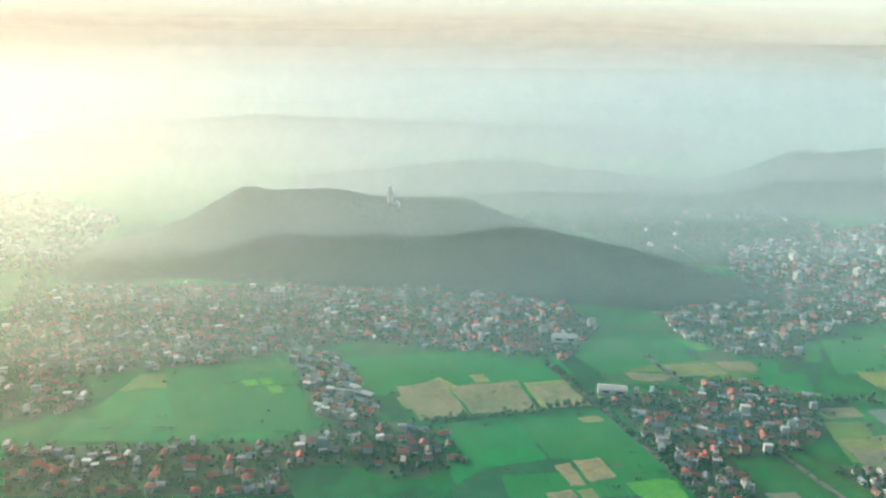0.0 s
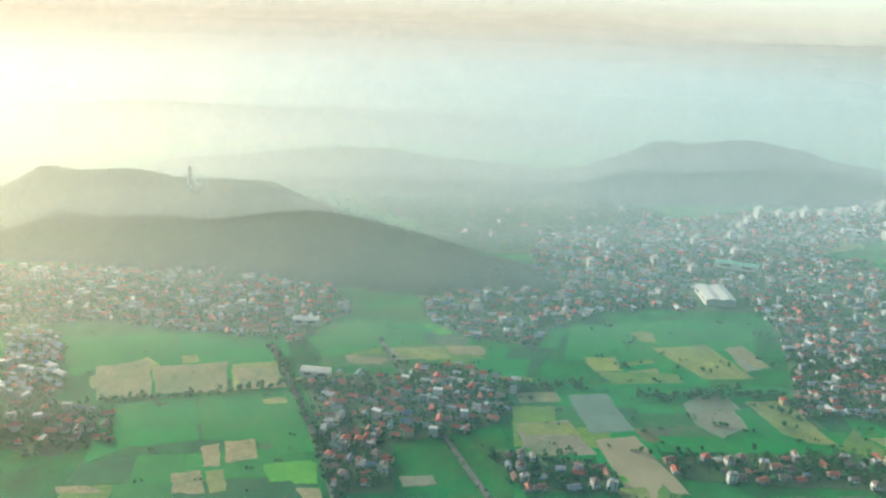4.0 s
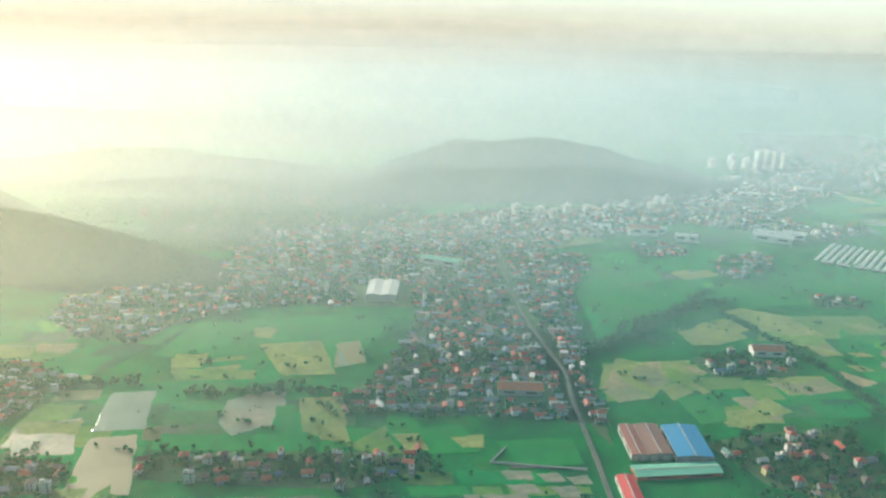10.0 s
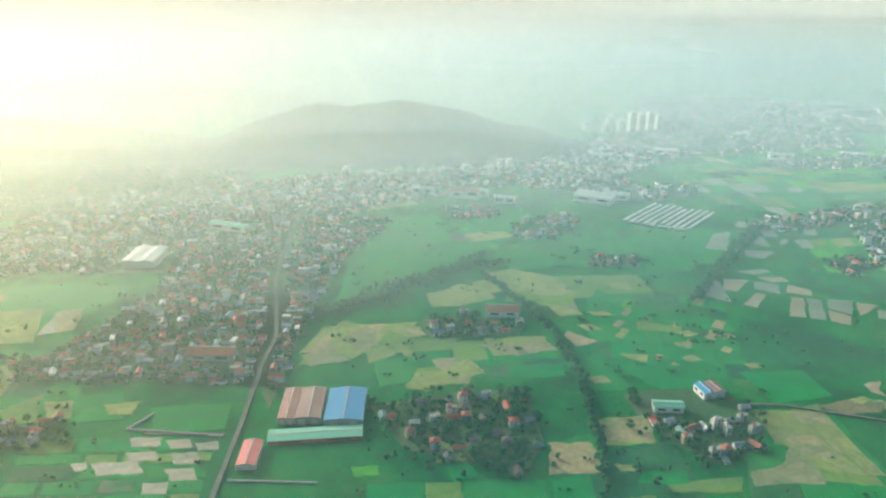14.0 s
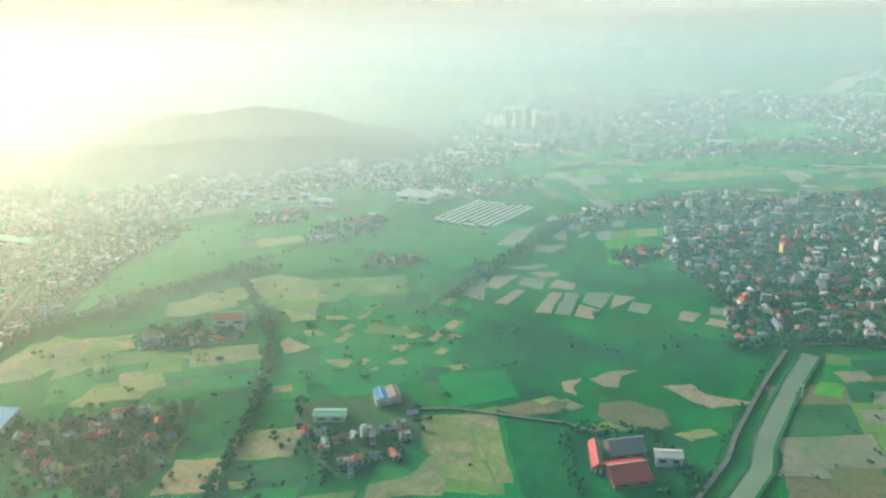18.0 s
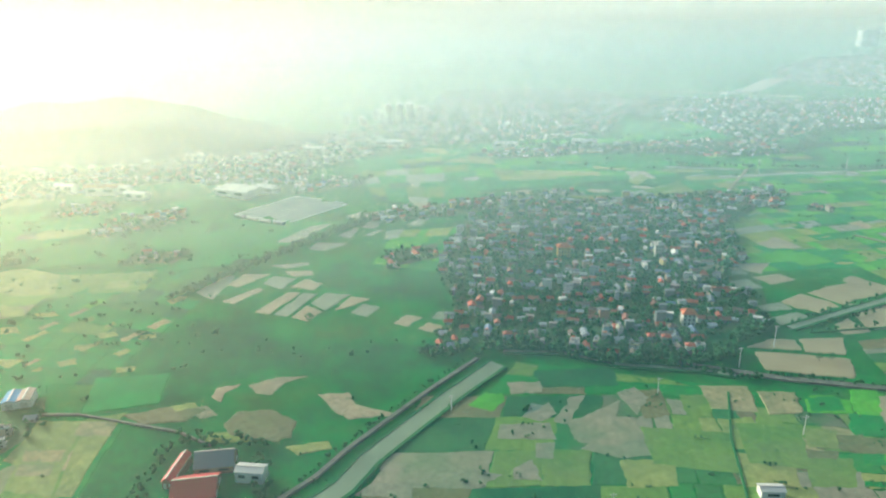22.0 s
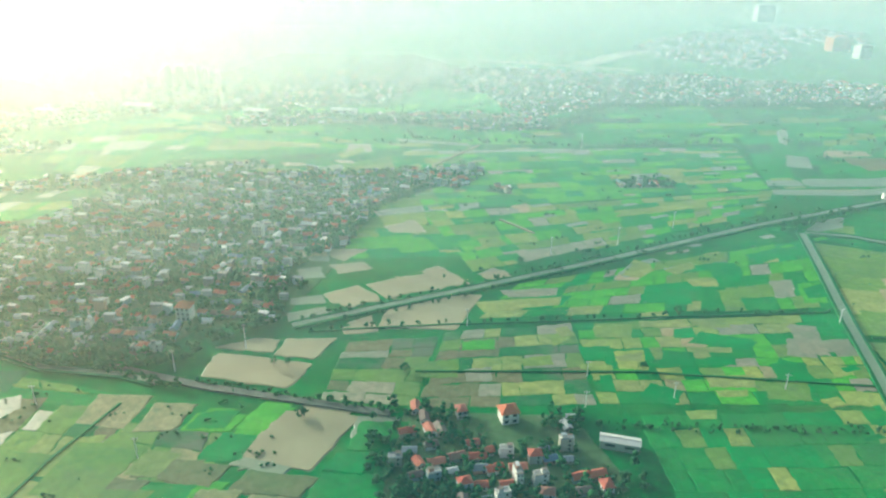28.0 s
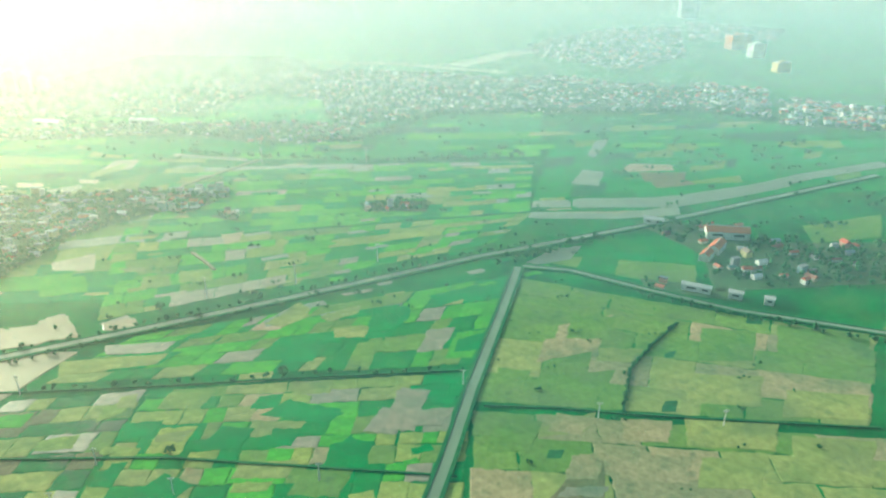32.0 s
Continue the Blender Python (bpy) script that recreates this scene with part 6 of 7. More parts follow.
def village(label, poly, spacing, turn, seed, kinds, near=None, green=1.0, fill=0.85, size=1.0):
    """Houses on a loose grid inside a plan outline, gardens and trees between them. near: the y up to which houses are things of their own."""
    r = random.Random(seed)
    xs, ys = [p[0] for p in poly], [p[1] for p in poly]
    cx, cy = sum(xs) / len(xs), sum(ys) / len(ys)
    ca, sa = math.cos(radians(turn)), math.sin(radians(turn))
    spacing *= 0.6
    reach = max(max(xs) - min(xs), max(ys) - min(ys))
    n = int(reach / spacing) + 2
    tagged(slab("village_ground", poly, M["yard"], None, 0.124), "shaded earth yards and gardens under the houses", "ground", kind="structure")
    spots = []
    for i in range(-n, n + 1):
        for j in range(-n, n + 1):
            u, v = (i + r.uniform(-0.28, 0.28)) * spacing, (j + r.uniform(-0.28, 0.28)) * spacing * 1.18
            x, y = cx + u * ca - v * sa, cy + u * sa + v * ca
            if not inside(poly, x, y) or not free(x, y, 1.6):
                continue
            if r.random() < fill:
                k = r.choice(kinds)
                t = turn + r.choice((90, 90, 270, 0)) + r.gauss(0, 8)
                if near and y < near and count_near[0] < 292:
                    near_house(x, y, t, k)
                    count_near[0] += 1
                else:
                    spots.append((x, y, t, k, size * SMALL * r.uniform(0.8, 1.15)))
            elif near and y < near - 10 and len(near_trees) < 260 and green > 0:
                tree(x, y, r.uniform(0.5, 0.85))
            for _ in range(int(green * 1.7 + 0.8 + r.random())):
                gx, gy = x + r.uniform(-0.65, 0.65) * spacing, y + r.uniform(-0.65, 0.65) * spacing
                if free(gx, gy, 0.5):
                    garden.append((gx, gy, 0, r.uniform(0.5, 1.35)))
    if spots:
        houses_mass(label, spots)


MIXED = [0, 0, 1, 1, 2, 2, 3, 4, 5, 5, 6, 7]
RED = [0, 0, 0, 1, 1, 1, 2, 2, 3, 4, 5, 6]
PALE = [0, 0, 1, 2, 3, 3, 4, 5, 5, 6, 7]
TOWN = [0, 1, 2, 3, 0, 4, 1, 5, 5, 6, 7, 0, 1]
keep_clear(758.5, 774.4, 282.6, 308.6)
keep_clear(761.2, 776.1, 253.8, 272.6)
keep_clear(1047.4, 1068.7, 337.7, 351.4)
keep_clear(1019, 1050, 283, 302)
keep_clear(1036, 1053, 319, 337)
keep_clear(1024.5, 1042.6, 355.6, 368.2)
keep_clear(360, 400, 180, 228)
keep_clear(266.5, 292.7, 332.8, 361.2)
keep_clear(355.8, 360, 152.8, 270)
keep_clear(352.5, 358, 268, 300)
keep_clear(347, 352.5, 298, 335.3)
keep_clear(344.5, 348.4, 335.2, 428.1)
keep_clear(442.5, 459, 280, 290)
keep_clear(569, 588, 170, 195)
keep_clear(490, 520, 208, 226)
keep_clear(815.9, 829, 194.7, 204.5)
keep_clear(840.6, 857.5, 180.5, 194.6)
keep_clear(727.3, 733.1, 254, 260)
keep_clear(696.6, 703.3, 325.3, 330.4)
keep_clear(320.7, 354.5, 200.7, 218.8)
keep_clear(328, 349, 247, 258)
keep_clear(298, 323, 388, 405)
keep_clear(60, 73, 311, 316)
keep_clear(72, 85, 262, 267)
keep_clear(534, 602, 386, 440)
keep_clear(512, 558, 430, 462)
keep_clear(117.6, 132.3, 342.6, 353)

village("crowded red-roofed houses at the foot of the hill", [(-223.8, 341), (-215.4, 380.4), (-150.8, 380.8), (-102.8, 384.5), (-46, 378.1), (28.9, 373.6), (74.7, 356.6), (88, 331.9), (63.5, 293.9), (37.5, 299.4), (-39.2, 314.4), (-65.1, 303.8), (-94.4, 292.7), (-130.4, 284.8), (-165.1, 278.3), (-181.5, 265.6)], 6.0, 12, 1, RED, green=1.3, fill=0.60)
village("houses lining both sides of a lane", [(-67.4, 301.1), (-45, 302.5), (-19.2, 248.4), (-32.5, 239.1), (-45.6, 247.4), (-58.9, 280.8)], 6.4, -24, 2, PALE, green=0.4)
village("red-roofed hamlet among dark trees", [(-159.7, 226.9), (-119.5, 228.6), (-60.3, 230.2), (-44.4, 238.3), (-27.4, 246.2), (4.4, 238.2), (14.2, 218.5), (-3.9, 207.9), (-32.9, 217), (-52.7, 213.1), (-46.1, 199.1), (-144.4, 199.6)], 7.0, 6, 3, RED, 212, green=1.6, fill=0.55)
village("red-roofed houses at the hamlet's edge", [(-182.8, 267.9), (-166.6, 276.4), (-145.6, 267.9), (-141.6, 253.8), (-158, 245.6), (-170.3, 245.6)], 7.0, 6, 35, RED, green=1.6, fill=0.55)
village("hamlet of mixed roofs between fields", [(71.6, 266.4), (132.2, 267.7), (150.3, 257.6), (159.9, 245), (148.8, 229.4), (133.4, 223.8), (112.5, 218.3), (114.2, 191.6), (94.4, 191.4), (90.5, 214.7), (79.9, 243.6)], 6.6, -14, 4, MIXED, 222, green=1.8, fill=0.66)
village("houses at the hill's end", [(119, 351.4), (179.8, 358.4), (204, 357.3), (210.4, 328.8), (186.4, 313.5), (175.6, 292.1), (143.6, 301), (126.7, 319.7)], 6.6, 10, 5, PALE, green=1.0, fill=0.6)
village("crowded town quarter", [(189.5, 361.4), (188.9, 420.7), (214.5, 457.5), (273.6, 475.4), (359.9, 509.9), (414.6, 511.4), (503.4, 558.1), (531.4, 559), (489.7, 508.9), (400.9, 469.3), (362.4, 446.3), (357.2, 413.4), (404.4, 409.2), (377.4, 351.9), (372.7, 299), (364.6, 250), (366.4, 226.8), (365.3, 216.6), (359.8, 232.3), (316.7, 236.1), (299.9, 234.2), (274.7, 247.9), (283.1, 272.3), (293.1, 298.6), (299.4, 333), (243.1, 335.9), (199.3, 332.1)], 6.4, 4, 6, TOWN, 228, green=1.6, fill=0.62)
village("roadside houses of the town", [(345.3, 311.1), (366, 311.7), (368.1, 230.6), (351.7, 230.3)], 6.4, 2, 7, TOWN, 236, green=0.8, fill=0.7)
village("hamlet among dark trees", [(205.5, 210.1), (234.3, 213.7), (276, 213.6), (299, 216.8), (303.9, 204.3), (287.3, 198.6), (276.8, 193.7), (241.3, 196.6), (208.9, 199.5)], 7.6, 3, 8, RED, 300, green=1.0, fill=0.66)
village("houses among gardens by the ponds", [(144.7, 215.6), (159.5, 214), (184.4, 207.8), (189.1, 192.1), (157.7, 192.2)], 7.4, 3, 36, MIXED, 300, green=2.4, fill=0.55)
village("cluster of blue and red roofs", [(267.2, 246.3), (287.6, 254.2), (294.4, 239.2), (272.5, 237.3)], 6.6, 8, 37, MIXED, 300, green=1.6, fill=0.7)
village("houses between strips of field", [(111, 276.7), (138.7, 274.3), (163.1, 265), (163.2, 254.1), (141.5, 241.9), (140.2, 223.8)], 7.2, -14, 38, MIXED, green=1.8, fill=0.5)
village("small farm cluster under dense trees", [(415.9, 280.2), (432.3, 284.8), (457.5, 276.2), (454.6, 265.1), (418.6, 264.4)], 8.0, 5, 9, MIXED, 300, green=2.6, fill=0.3)
village("scattered farmhouses by the lane", [(398.3, 218.2), (419.6, 224.3), (452.6, 227.4), (452.8, 195.8), (444.7, 181), (436.8, 183.8), (410.2, 194.5)], 7.6, 8, 10, RED, 300, green=1.3, fill=0.42)
village("hamlet with sheet roofs under trees", [(484.8, 222), (499.2, 225.1), (520.6, 224.3), (526.3, 204.9), (518.6, 190.8), (502.5, 184), (492.3, 194.4), (485.6, 209.4)], 7.8, 12, 11, MIXED, 300, green=1.5, fill=0.45)
village("houses by the greenhouses", [(466.6, 397.7), (502.6, 419.2), (510.5, 403.2), (491.5, 371.1), (470.6, 375.2)], 7.0, 14, 12, PALE, green=1.4, fill=0.6)
village("farmsteads on the plain", [(502.2, 348.6), (529.1, 351.6), (525, 334.4), (500, 334.5)], 7.4, 10, 13, PALE, green=1.6, fill=0.5)
village("red roofs at the plain's edge", [(431.6, 430.3), (463.3, 437.3), (463, 411.9), (433, 408.8)], 7.0, 10, 39, RED, green=1.0, fill=0.6)
village("pale houses along the town road", [(343.9, 485.8), (388.1, 510.8), (453, 515), (497, 538.5), (526.6, 560.9), (537.4, 525.4), (566.9, 493.2), (561.4, 458.8), (524.4, 459.9), (482.2, 481.4), (435.5, 456.4), (393.3, 436.1), (356.7, 405.2)], 7.0, 14, 40, PALE, green=1.4, fill=0.6)
village("houses by the far ponds", [(657.1, 417.5), (689, 424.3), (677.4, 403), (650.3, 397.7)], 7.0, 14, 41, RED, green=2.0, fill=0.5)
village("houses past the factory", [(528.1, 459.8), (565, 471.9), (605.5, 477.6), (602.2, 457.5), (559.9, 440.2)], 7.4, 14, 42, PALE, green=1.6, fill=0.5)
village("brown-roofed farm cluster", [(621.2, 340.5), (644.4, 349), (644, 329.7), (619.8, 319)], 7.4, 14, 43, RED, green=2.4, fill=0.4)
village("dense village of mixed roofs among gardens", [(642.5, 321.7), (660.1, 385.2), (700.1, 408.6), (748.8, 413.1), (815.7, 418.1), (823.3, 394.7), (785.1, 355.8), (772.4, 290.1), (760.2, 255.2), (734.4, 248.9), (725.7, 231.4), (691.2, 235.1), (668, 246.5), (652.5, 248.5), (636.9, 240.6), (648.6, 280.9)], 6.3, -9, 14, PALE, 252, green=2.3, fill=0.52)
village("houses along the village's north lane", [(598.1, 398), (720.6, 437.3), (730.3, 422.3), (652.2, 389.6), (614.1, 381.5)], 8.0, 15, 16, PALE, green=1.0, fill=0.5)
village("small hamlet with red roofs under dark trees", [(792.3, 173.8), (798.5, 205.7), (840.3, 200.9), (847.4, 178.6), (836.8, 167.2), (795.3, 165.2)], 7.4, 8, 17, RED, 300, green=3.2, fill=0.6)
village("hamlet east of the canal", [(1024.4, 364), (1071.1, 357.6), (1065.9, 338), (1120.9, 335.6), (1112.5, 299.9), (1031.2, 295.7), (1040, 327.4)], 8.2, 10, 18, MIXED, green=1.0, fill=0.3)
village("white houses by the thin canal", [(1008.3, 308.9), (1041.3, 296), (1037.6, 288), (1008.7, 299)], 8, -30, 19, PALE, green=0.8, fill=0.35)
village("town blocks behind the hill", [(196.2, 413.5), (289, 466.3), (298.3, 519.3), (180.3, 547.9), (65.1, 523.5), (122.5, 467.5), (142, 419.2)], 9, 10, 21, MIXED, green=4.0, fill=0.08)
village("suburb below the rounded hill", [(497.5, 536.4), (559.8, 600.3), (641, 633), (641.3, 567.9), (560.7, 504.4), (512.3, 479)], 8.0, 22, 22, PALE, green=1.3, fill=0.6)
village("dense far town", [(559.7, 611.1), (632.6, 680.5), (672.1, 848.4), (819.5, 838.2), (867.3, 740.8), (870.5, 626.4), (819.2, 666), (789.1, 588.5), (701.5, 565.8), (641.3, 567.9)], 7.6, 15, 23, PALE, green=1.5, fill=0.5, size=0.85)
village("far town beyond the rice plain", [(870.5, 626.4), (867.4, 760.2), (970.3, 740.4), (1013.2, 717.4), (1073.3, 724.7), (1100.6, 698.4), (1171.5, 661.7), (1142, 583.9), (1067.7, 579.8), (953, 579.6), (891.2, 538.2), (875.7, 568.3)], 7.8, 8, 24, PALE, green=1.6, fill=0.5, size=0.85)
village("houses at the plain's edge", [(798.5, 527.2), (823.8, 558.8), (885.1, 549.3), (901.6, 507.9), (844.3, 498.2)], 8.4, 12, 25, PALE, green=2.0, fill=0.55)
village("houses under trees before the town", [(691.5, 512.7), (798.5, 527.2), (823.8, 558.8), (780.3, 555.5), (681.6, 539)], 9, 12, 28, PALE, green=1.6, fill=0.5)
village("far town beyond the river", [(1078.8, 841.8), (1082.7, 929.5), (1230.5, 1096.6), (1343, 1116.7), (1238.9, 839), (1149.5, 750.8)], 9.5, 12, 26, PALE, green=1.0, fill=0.5, size=1.0)
village("bright houses by the far hall", [(1184.2, 690.5), (1231.5, 652), (1183.6, 548.5), (1142.4, 576.7)], 8.8, 12, 29, PALE, green=1.4, fill=0.5, size=1.1)
village("far hamlet of pale houses", [(1221.5, 613.8), (1315.3, 572.9), (1291.6, 497.8), (1182.4, 535.5)], 8.6, 12, 30, PALE, green=1.4, fill=0.6, size=1.2)
village("far blocks past the town", [(1376.7, 1181.5), (1480.9, 1082.7), (1405.7, 961.2), (1293.2, 961.9)], 12, 12, 31, PALE, green=0.8, fill=0.5, size=1.2)
village("small hamlet on the plain", [(810.7, 397.3), (822.5, 417.7), (839.4, 422.3), (843.1, 406.4), (826.2, 382.5)], 6.6, 4, 32, PALE, green=1.6, fill=0.7)
village("few houses on the plain", [(838.8, 379.5), (843.3, 388.1), (851.1, 384.4), (852.5, 373.2)], 6.6, 4, 33, PALE, green=1.4, fill=0.8)
village("trees and sheds on the plain", [(904, 384.6), (911.7, 397.2), (935.7, 396.1), (935.1, 380.8)], 7, 4, 34, PALE, green=2.6, fill=0.3)
village("far suburbs lost in haze", [(-465.9, 442.5), (-233.5, 401.4), (-229.6, 508.3), (-395.2, 632)], 11, 10, 27, RED, green=0.8, fill=0.6, size=1.2)
for k in range(len(HOUSES)):
    if not used[k]:
        near_house(-180 + 9 * k, 200, 8, k)


# ---- tree lines ----
def row_of_trees(points, spacing, wide, seed, size=1.3):
    r = random.Random(seed)
    for (ax, ay), (bx, by) in zip(points, points[1:]):
        n = max(1, int(math.hypot(bx - ax, by - ay) / spacing))
        for i in range(n):
            t = (i + r.random()) / n
            garden.append((ax + (bx - ax) * t + r.uniform(-wide, wide), ay + (by - ay) * t + r.uniform(-wide, wide), 0, size * r.uniform(0.6, 1.35)))


row_of_trees([(54.2, 291.7), (76.5, 241.4), (89.8, 207), (96.5, 185.4)], 1.5, 1.6, 3, 1.3)
row_of_trees([(102.6, 299.3), (126.1, 235), (145.8, 186.8)], 4.0, 1.4, 4, 0.9)
row_of_trees([(364.6, 281.9), (383.8, 294.6), (397.2, 308.8), (433.2, 333.8), (458.6, 342.4)], 1.0, 3.2, 7, 1.6)
row_of_trees([(446.5, 326.5), (459.4, 294.9), (469.7, 263.6), (472.1, 226.7), (469.1, 195.2), (465.8, 173.3)], 1.3, 1.4, 8, 1.4)
row_of_trees([(607.3, 390.2), (582.1, 359.6), (537.5, 298.1)], 1.6, 1.4, 9, 1.3)
row_of_trees([(274.7, 247.9), (252.4, 254.1), (224.8, 249.9), (208.7, 254.1)], 1.0, 3.2, 6, 1.4)
row_of_trees([(83.1, 251.9), (166.8, 257.9), (190.5, 258.4)], 1.3, 2.6, 44, 1.5)
row_of_trees([(375.6, 290.6), (404.3, 308), (449.8, 352.7)], 1.3, 2.4, 45, 1.4)
row_of_trees([(-2.5, 243.3), (33, 248.9), (75.1, 258.7)], 1.6, 1.6, 5, 1.2)
row_of_trees([(446.4, 328.9), (466, 280.7), (471.1, 249.1), (473.4, 227), (469.1, 190.5)], 1.6, 1.6, 46, 1.2)
row_of_trees([(206, 216), (260, 206), (314, 206)], 2.6, 6.0, 31, 1.2)
row_of_trees([(480, 206), (506, 186), (478, 180)], 2.4, 6.0, 29, 1.2)
row_of_trees([(300, 240), (270, 246), (262, 226)], 2.6, 6.0, 30, 1.2)
row_of_trees([(398, 224), (402, 190), (430, 184), (452, 190)], 2.4, 5.0, 47, 1.1)
row_of_trees([(-238.7, 396), (-216.9, 335.7), (-199.9, 292.4), (-183.9, 245.2)], 1.6, 3.0, 1, 1.7)
row_of_trees([(-231.5, 396.3), (-208.9, 335.9), (-190.2, 292.7), (-173.4, 245.4)], 1.6, 3.0, 2, 1.7)
row_of_trees([(608.1, 385.6), (535.8, 293.8)], 1.3, 1.5, 9, 1.4)
row_of_trees([(591, 166), (604.5, 180.5), (611, 190.5), (621, 203.5), (634.3, 220), (650, 238)], 1.8, 0.6, 13, 0.6)
row_of_trees([(1009.2, 274.9), (998.3, 264.3), (986.7, 251.5), (981.6, 240), (977.2, 230.2)], 0.8, 0.5, 51, 0.55)
row_of_trees([(634.9, 240.6), (669.9, 244.5), (693.1, 234), (727.7, 229.4), (755.3, 253.6), (754.5, 291.6), (774.7, 319.9), (785.1, 353.7)], 0.9, 3.0, 14, 1.6)
row_of_trees([(664.1, 244.5), (716, 227.7), (739, 217.3)], 1.6, 1.2, 15, 1.1)
row_of_trees([(766, 254), (830, 281), (879, 302), (949, 333), (976, 343)], 2.6, 0.9, 16, 0.9)
row_of_trees([(770, 249), (833, 274.5), (882, 295)], 3.2, 0.8, 17, 0.8)
row_of_trees([(769.2, 247.6), (811.3, 250), (889.9, 252.3), (937.7, 253.2)], 4.5, 0.7, 18, 0.9)
row_of_trees([(740.9, 221.1), (795.5, 205)], 1.8, 0.8, 19, 0.9)
row_of_trees([(793.7, 204.8), (795.3, 172.8), (836.8, 167.2), (849.5, 178.6)], 0.7, 5.0, 20, 1.2)
row_of_trees([(844.8, 196.7), (880, 193.6), (932.3, 190.9)], 0.8, 1.6, 21, 0.55)
row_of_trees([(959.1, 325.2), (984, 335.7), (1008.8, 348.1)], 1.5, 3.0, 22, 1.2)
row_of_trees([(1000.6, 296.8), (1069.6, 257), (1126.4, 232.4)], 3.0, 1.5, 23, 1.1)
row_of_trees([(1028.5, 362.2), (1070, 338.1), (1102.4, 299.6)], 2.0, 7.0, 24, 1.5)
row_of_trees([(701.5, 561.5), (798.5, 525.1), (897.4, 503.5), (953.2, 576), (1067.8, 576.1), (1142.4, 576.7), (1184, 541.1)], 1.2, 4.0, 25, 1.8)
row_of_trees([(800.9, 483.1), (905.8, 462.1), (994.5, 466.3)], 2.2, 1.2, 26, 1.3)
row_of_trees([(563.8, 200.5), (589.7, 194.5), (593.8, 174.6)], 2.2, 4.0, 27, 1.1)
row_of_trees([(549.2, 257.2), (642.8, 244.6)], 5.0, 8.0, 28, 0.9)
row_of_trees([(564.1, 168.5), (564.8, 196.5), (589.7, 198.5), (595.8, 170.6), (584, 167.6)], 1.2, 2.4, 41, 0.8)
strew = random.Random(77)
for x0, x1, y0, y1, n, z in ((798.7, 997.8, 283.3, 461.5, 120, 0.7), (482.3, 562.6, 234.7, 399.3, 70, 0.8), (691.5, 1170.1, 468, 598.6, 160, 1.1), (201.7, 302.1, 191.7, 322.2, 60, 0.9), (381.2, 472.1, 234.1, 408.9, 60, 0.9), (613.4, 767.5, 159.4, 218.1, 40, 0.5), (1035.6, 1175.6, 378.1, 492.1, 80, 1.0), (27.5, 238.7, 418.1, 536.4, 700, 1.2), (1029.9, 1121.1, 295, 363.5, 60, 1.0), (-180, 60, 195, 330, 70, 0.55), (60, 300, 188, 330, 90, 0.55), (300, 545, 165, 340, 110, 0.55), (600, 760, 165, 225, 40, 0.45), (940, 1060, 200, 300, 20, 0.5)):
    for _ in range(n):
        x, y = strew.uniform(x0, x1), strew.uniform(y0, y1)
        if not free(x, y, 2.5):
            continue
        for _ in range(strew.randrange(1, 5)):
            garden.append((x + strew.uniform(-2.5, 2.5), y + strew.uniform(-0.8, 0.8), 0, z * strew.uniform(0.6, 1.2)))
for k in range(0, len(garden), 4000):
    tree_mass("garden_trees", "dark leafy garden trees between houses and along lanes", garden[k:k + 4000], M["trees"], 5, "trees")
for x, y in ((594, 269.9), (762, 227.6), (765.9, 227.4), (772.5, 203.9), (887, 253.2), (798.6, 223), (864.8, 220.9), (842.5, 293.2)):
    tree(x, y, 0.6)


# ---- large buildings ----
def hall(name, label, x, y, w, l, h, turn, roof_mat, wall_mat, bays=1, rise=0.14, doors=2, category="warehouse"):
    """A wide shed of one or more parallel gabled bays, with ridge caps, gutters and doors."""
    e = tagged(new(name), label, category)
    e.matrix_basis = pose(x, y, 0, 0, 0, turn)
    part("wall", box_bm(-w / 2, w / 2, -l / 2, l / 2, 0, h), wall_mat, e)
    b = w / bays
    for i in range(bays):
        c = -w / 2 + b * (i + 0.5)
        r = b * rise
        bm = prism_bm([(c - b / 2 + 0.02, h + 0.01), (c + b / 2 - 0.02, h + 0.01), (c, h + r)], -l / 2 + 0.03, l / 2 - 0.03)
        part("gable", bm, wall_mat, e)
        bm = prism_bm([(c - b / 2, h + 0.02), (c, h + r + 0.02), (c + b / 2, h + 0.02), (c + b / 2, h + 0.14), (c, h + r + 0.16), (c - b / 2, h + 0.14)], -l / 2 - 0.3, l / 2 + 0.3)
        part("roof", bm, roof_mat[i % len(roof_mat)], e)
        part("ridge_cap", box_bm(c - 0.16, c + 0.16, -l / 2 - 0.3, l / 2 + 0.3, h + r + 0.12, h + r + 0.22), M["steel"], e)
        part("gutter", box_bm(c + b / 2 - 0.12, c + b / 2 + 0.04, -l / 2 - 0.3, l / 2 + 0.3, h - 0.12, h + 0.1), M["steel"], e)
    for i in range(doors):
        part("door", opening(-w / 2 + w * (i + 0.5) / doors, -l / 2, 0, min(2.4, w / doors * 0.5), h * 0.7, 0, -1), M["steel"], e)
        part("window", opening(-w / 2, -l / 2 + l * (i + 0.5) / doors, h * 0.5, l / doors * 0.5, h * 0.3, -1, 0), M["glass"], e)
    return e


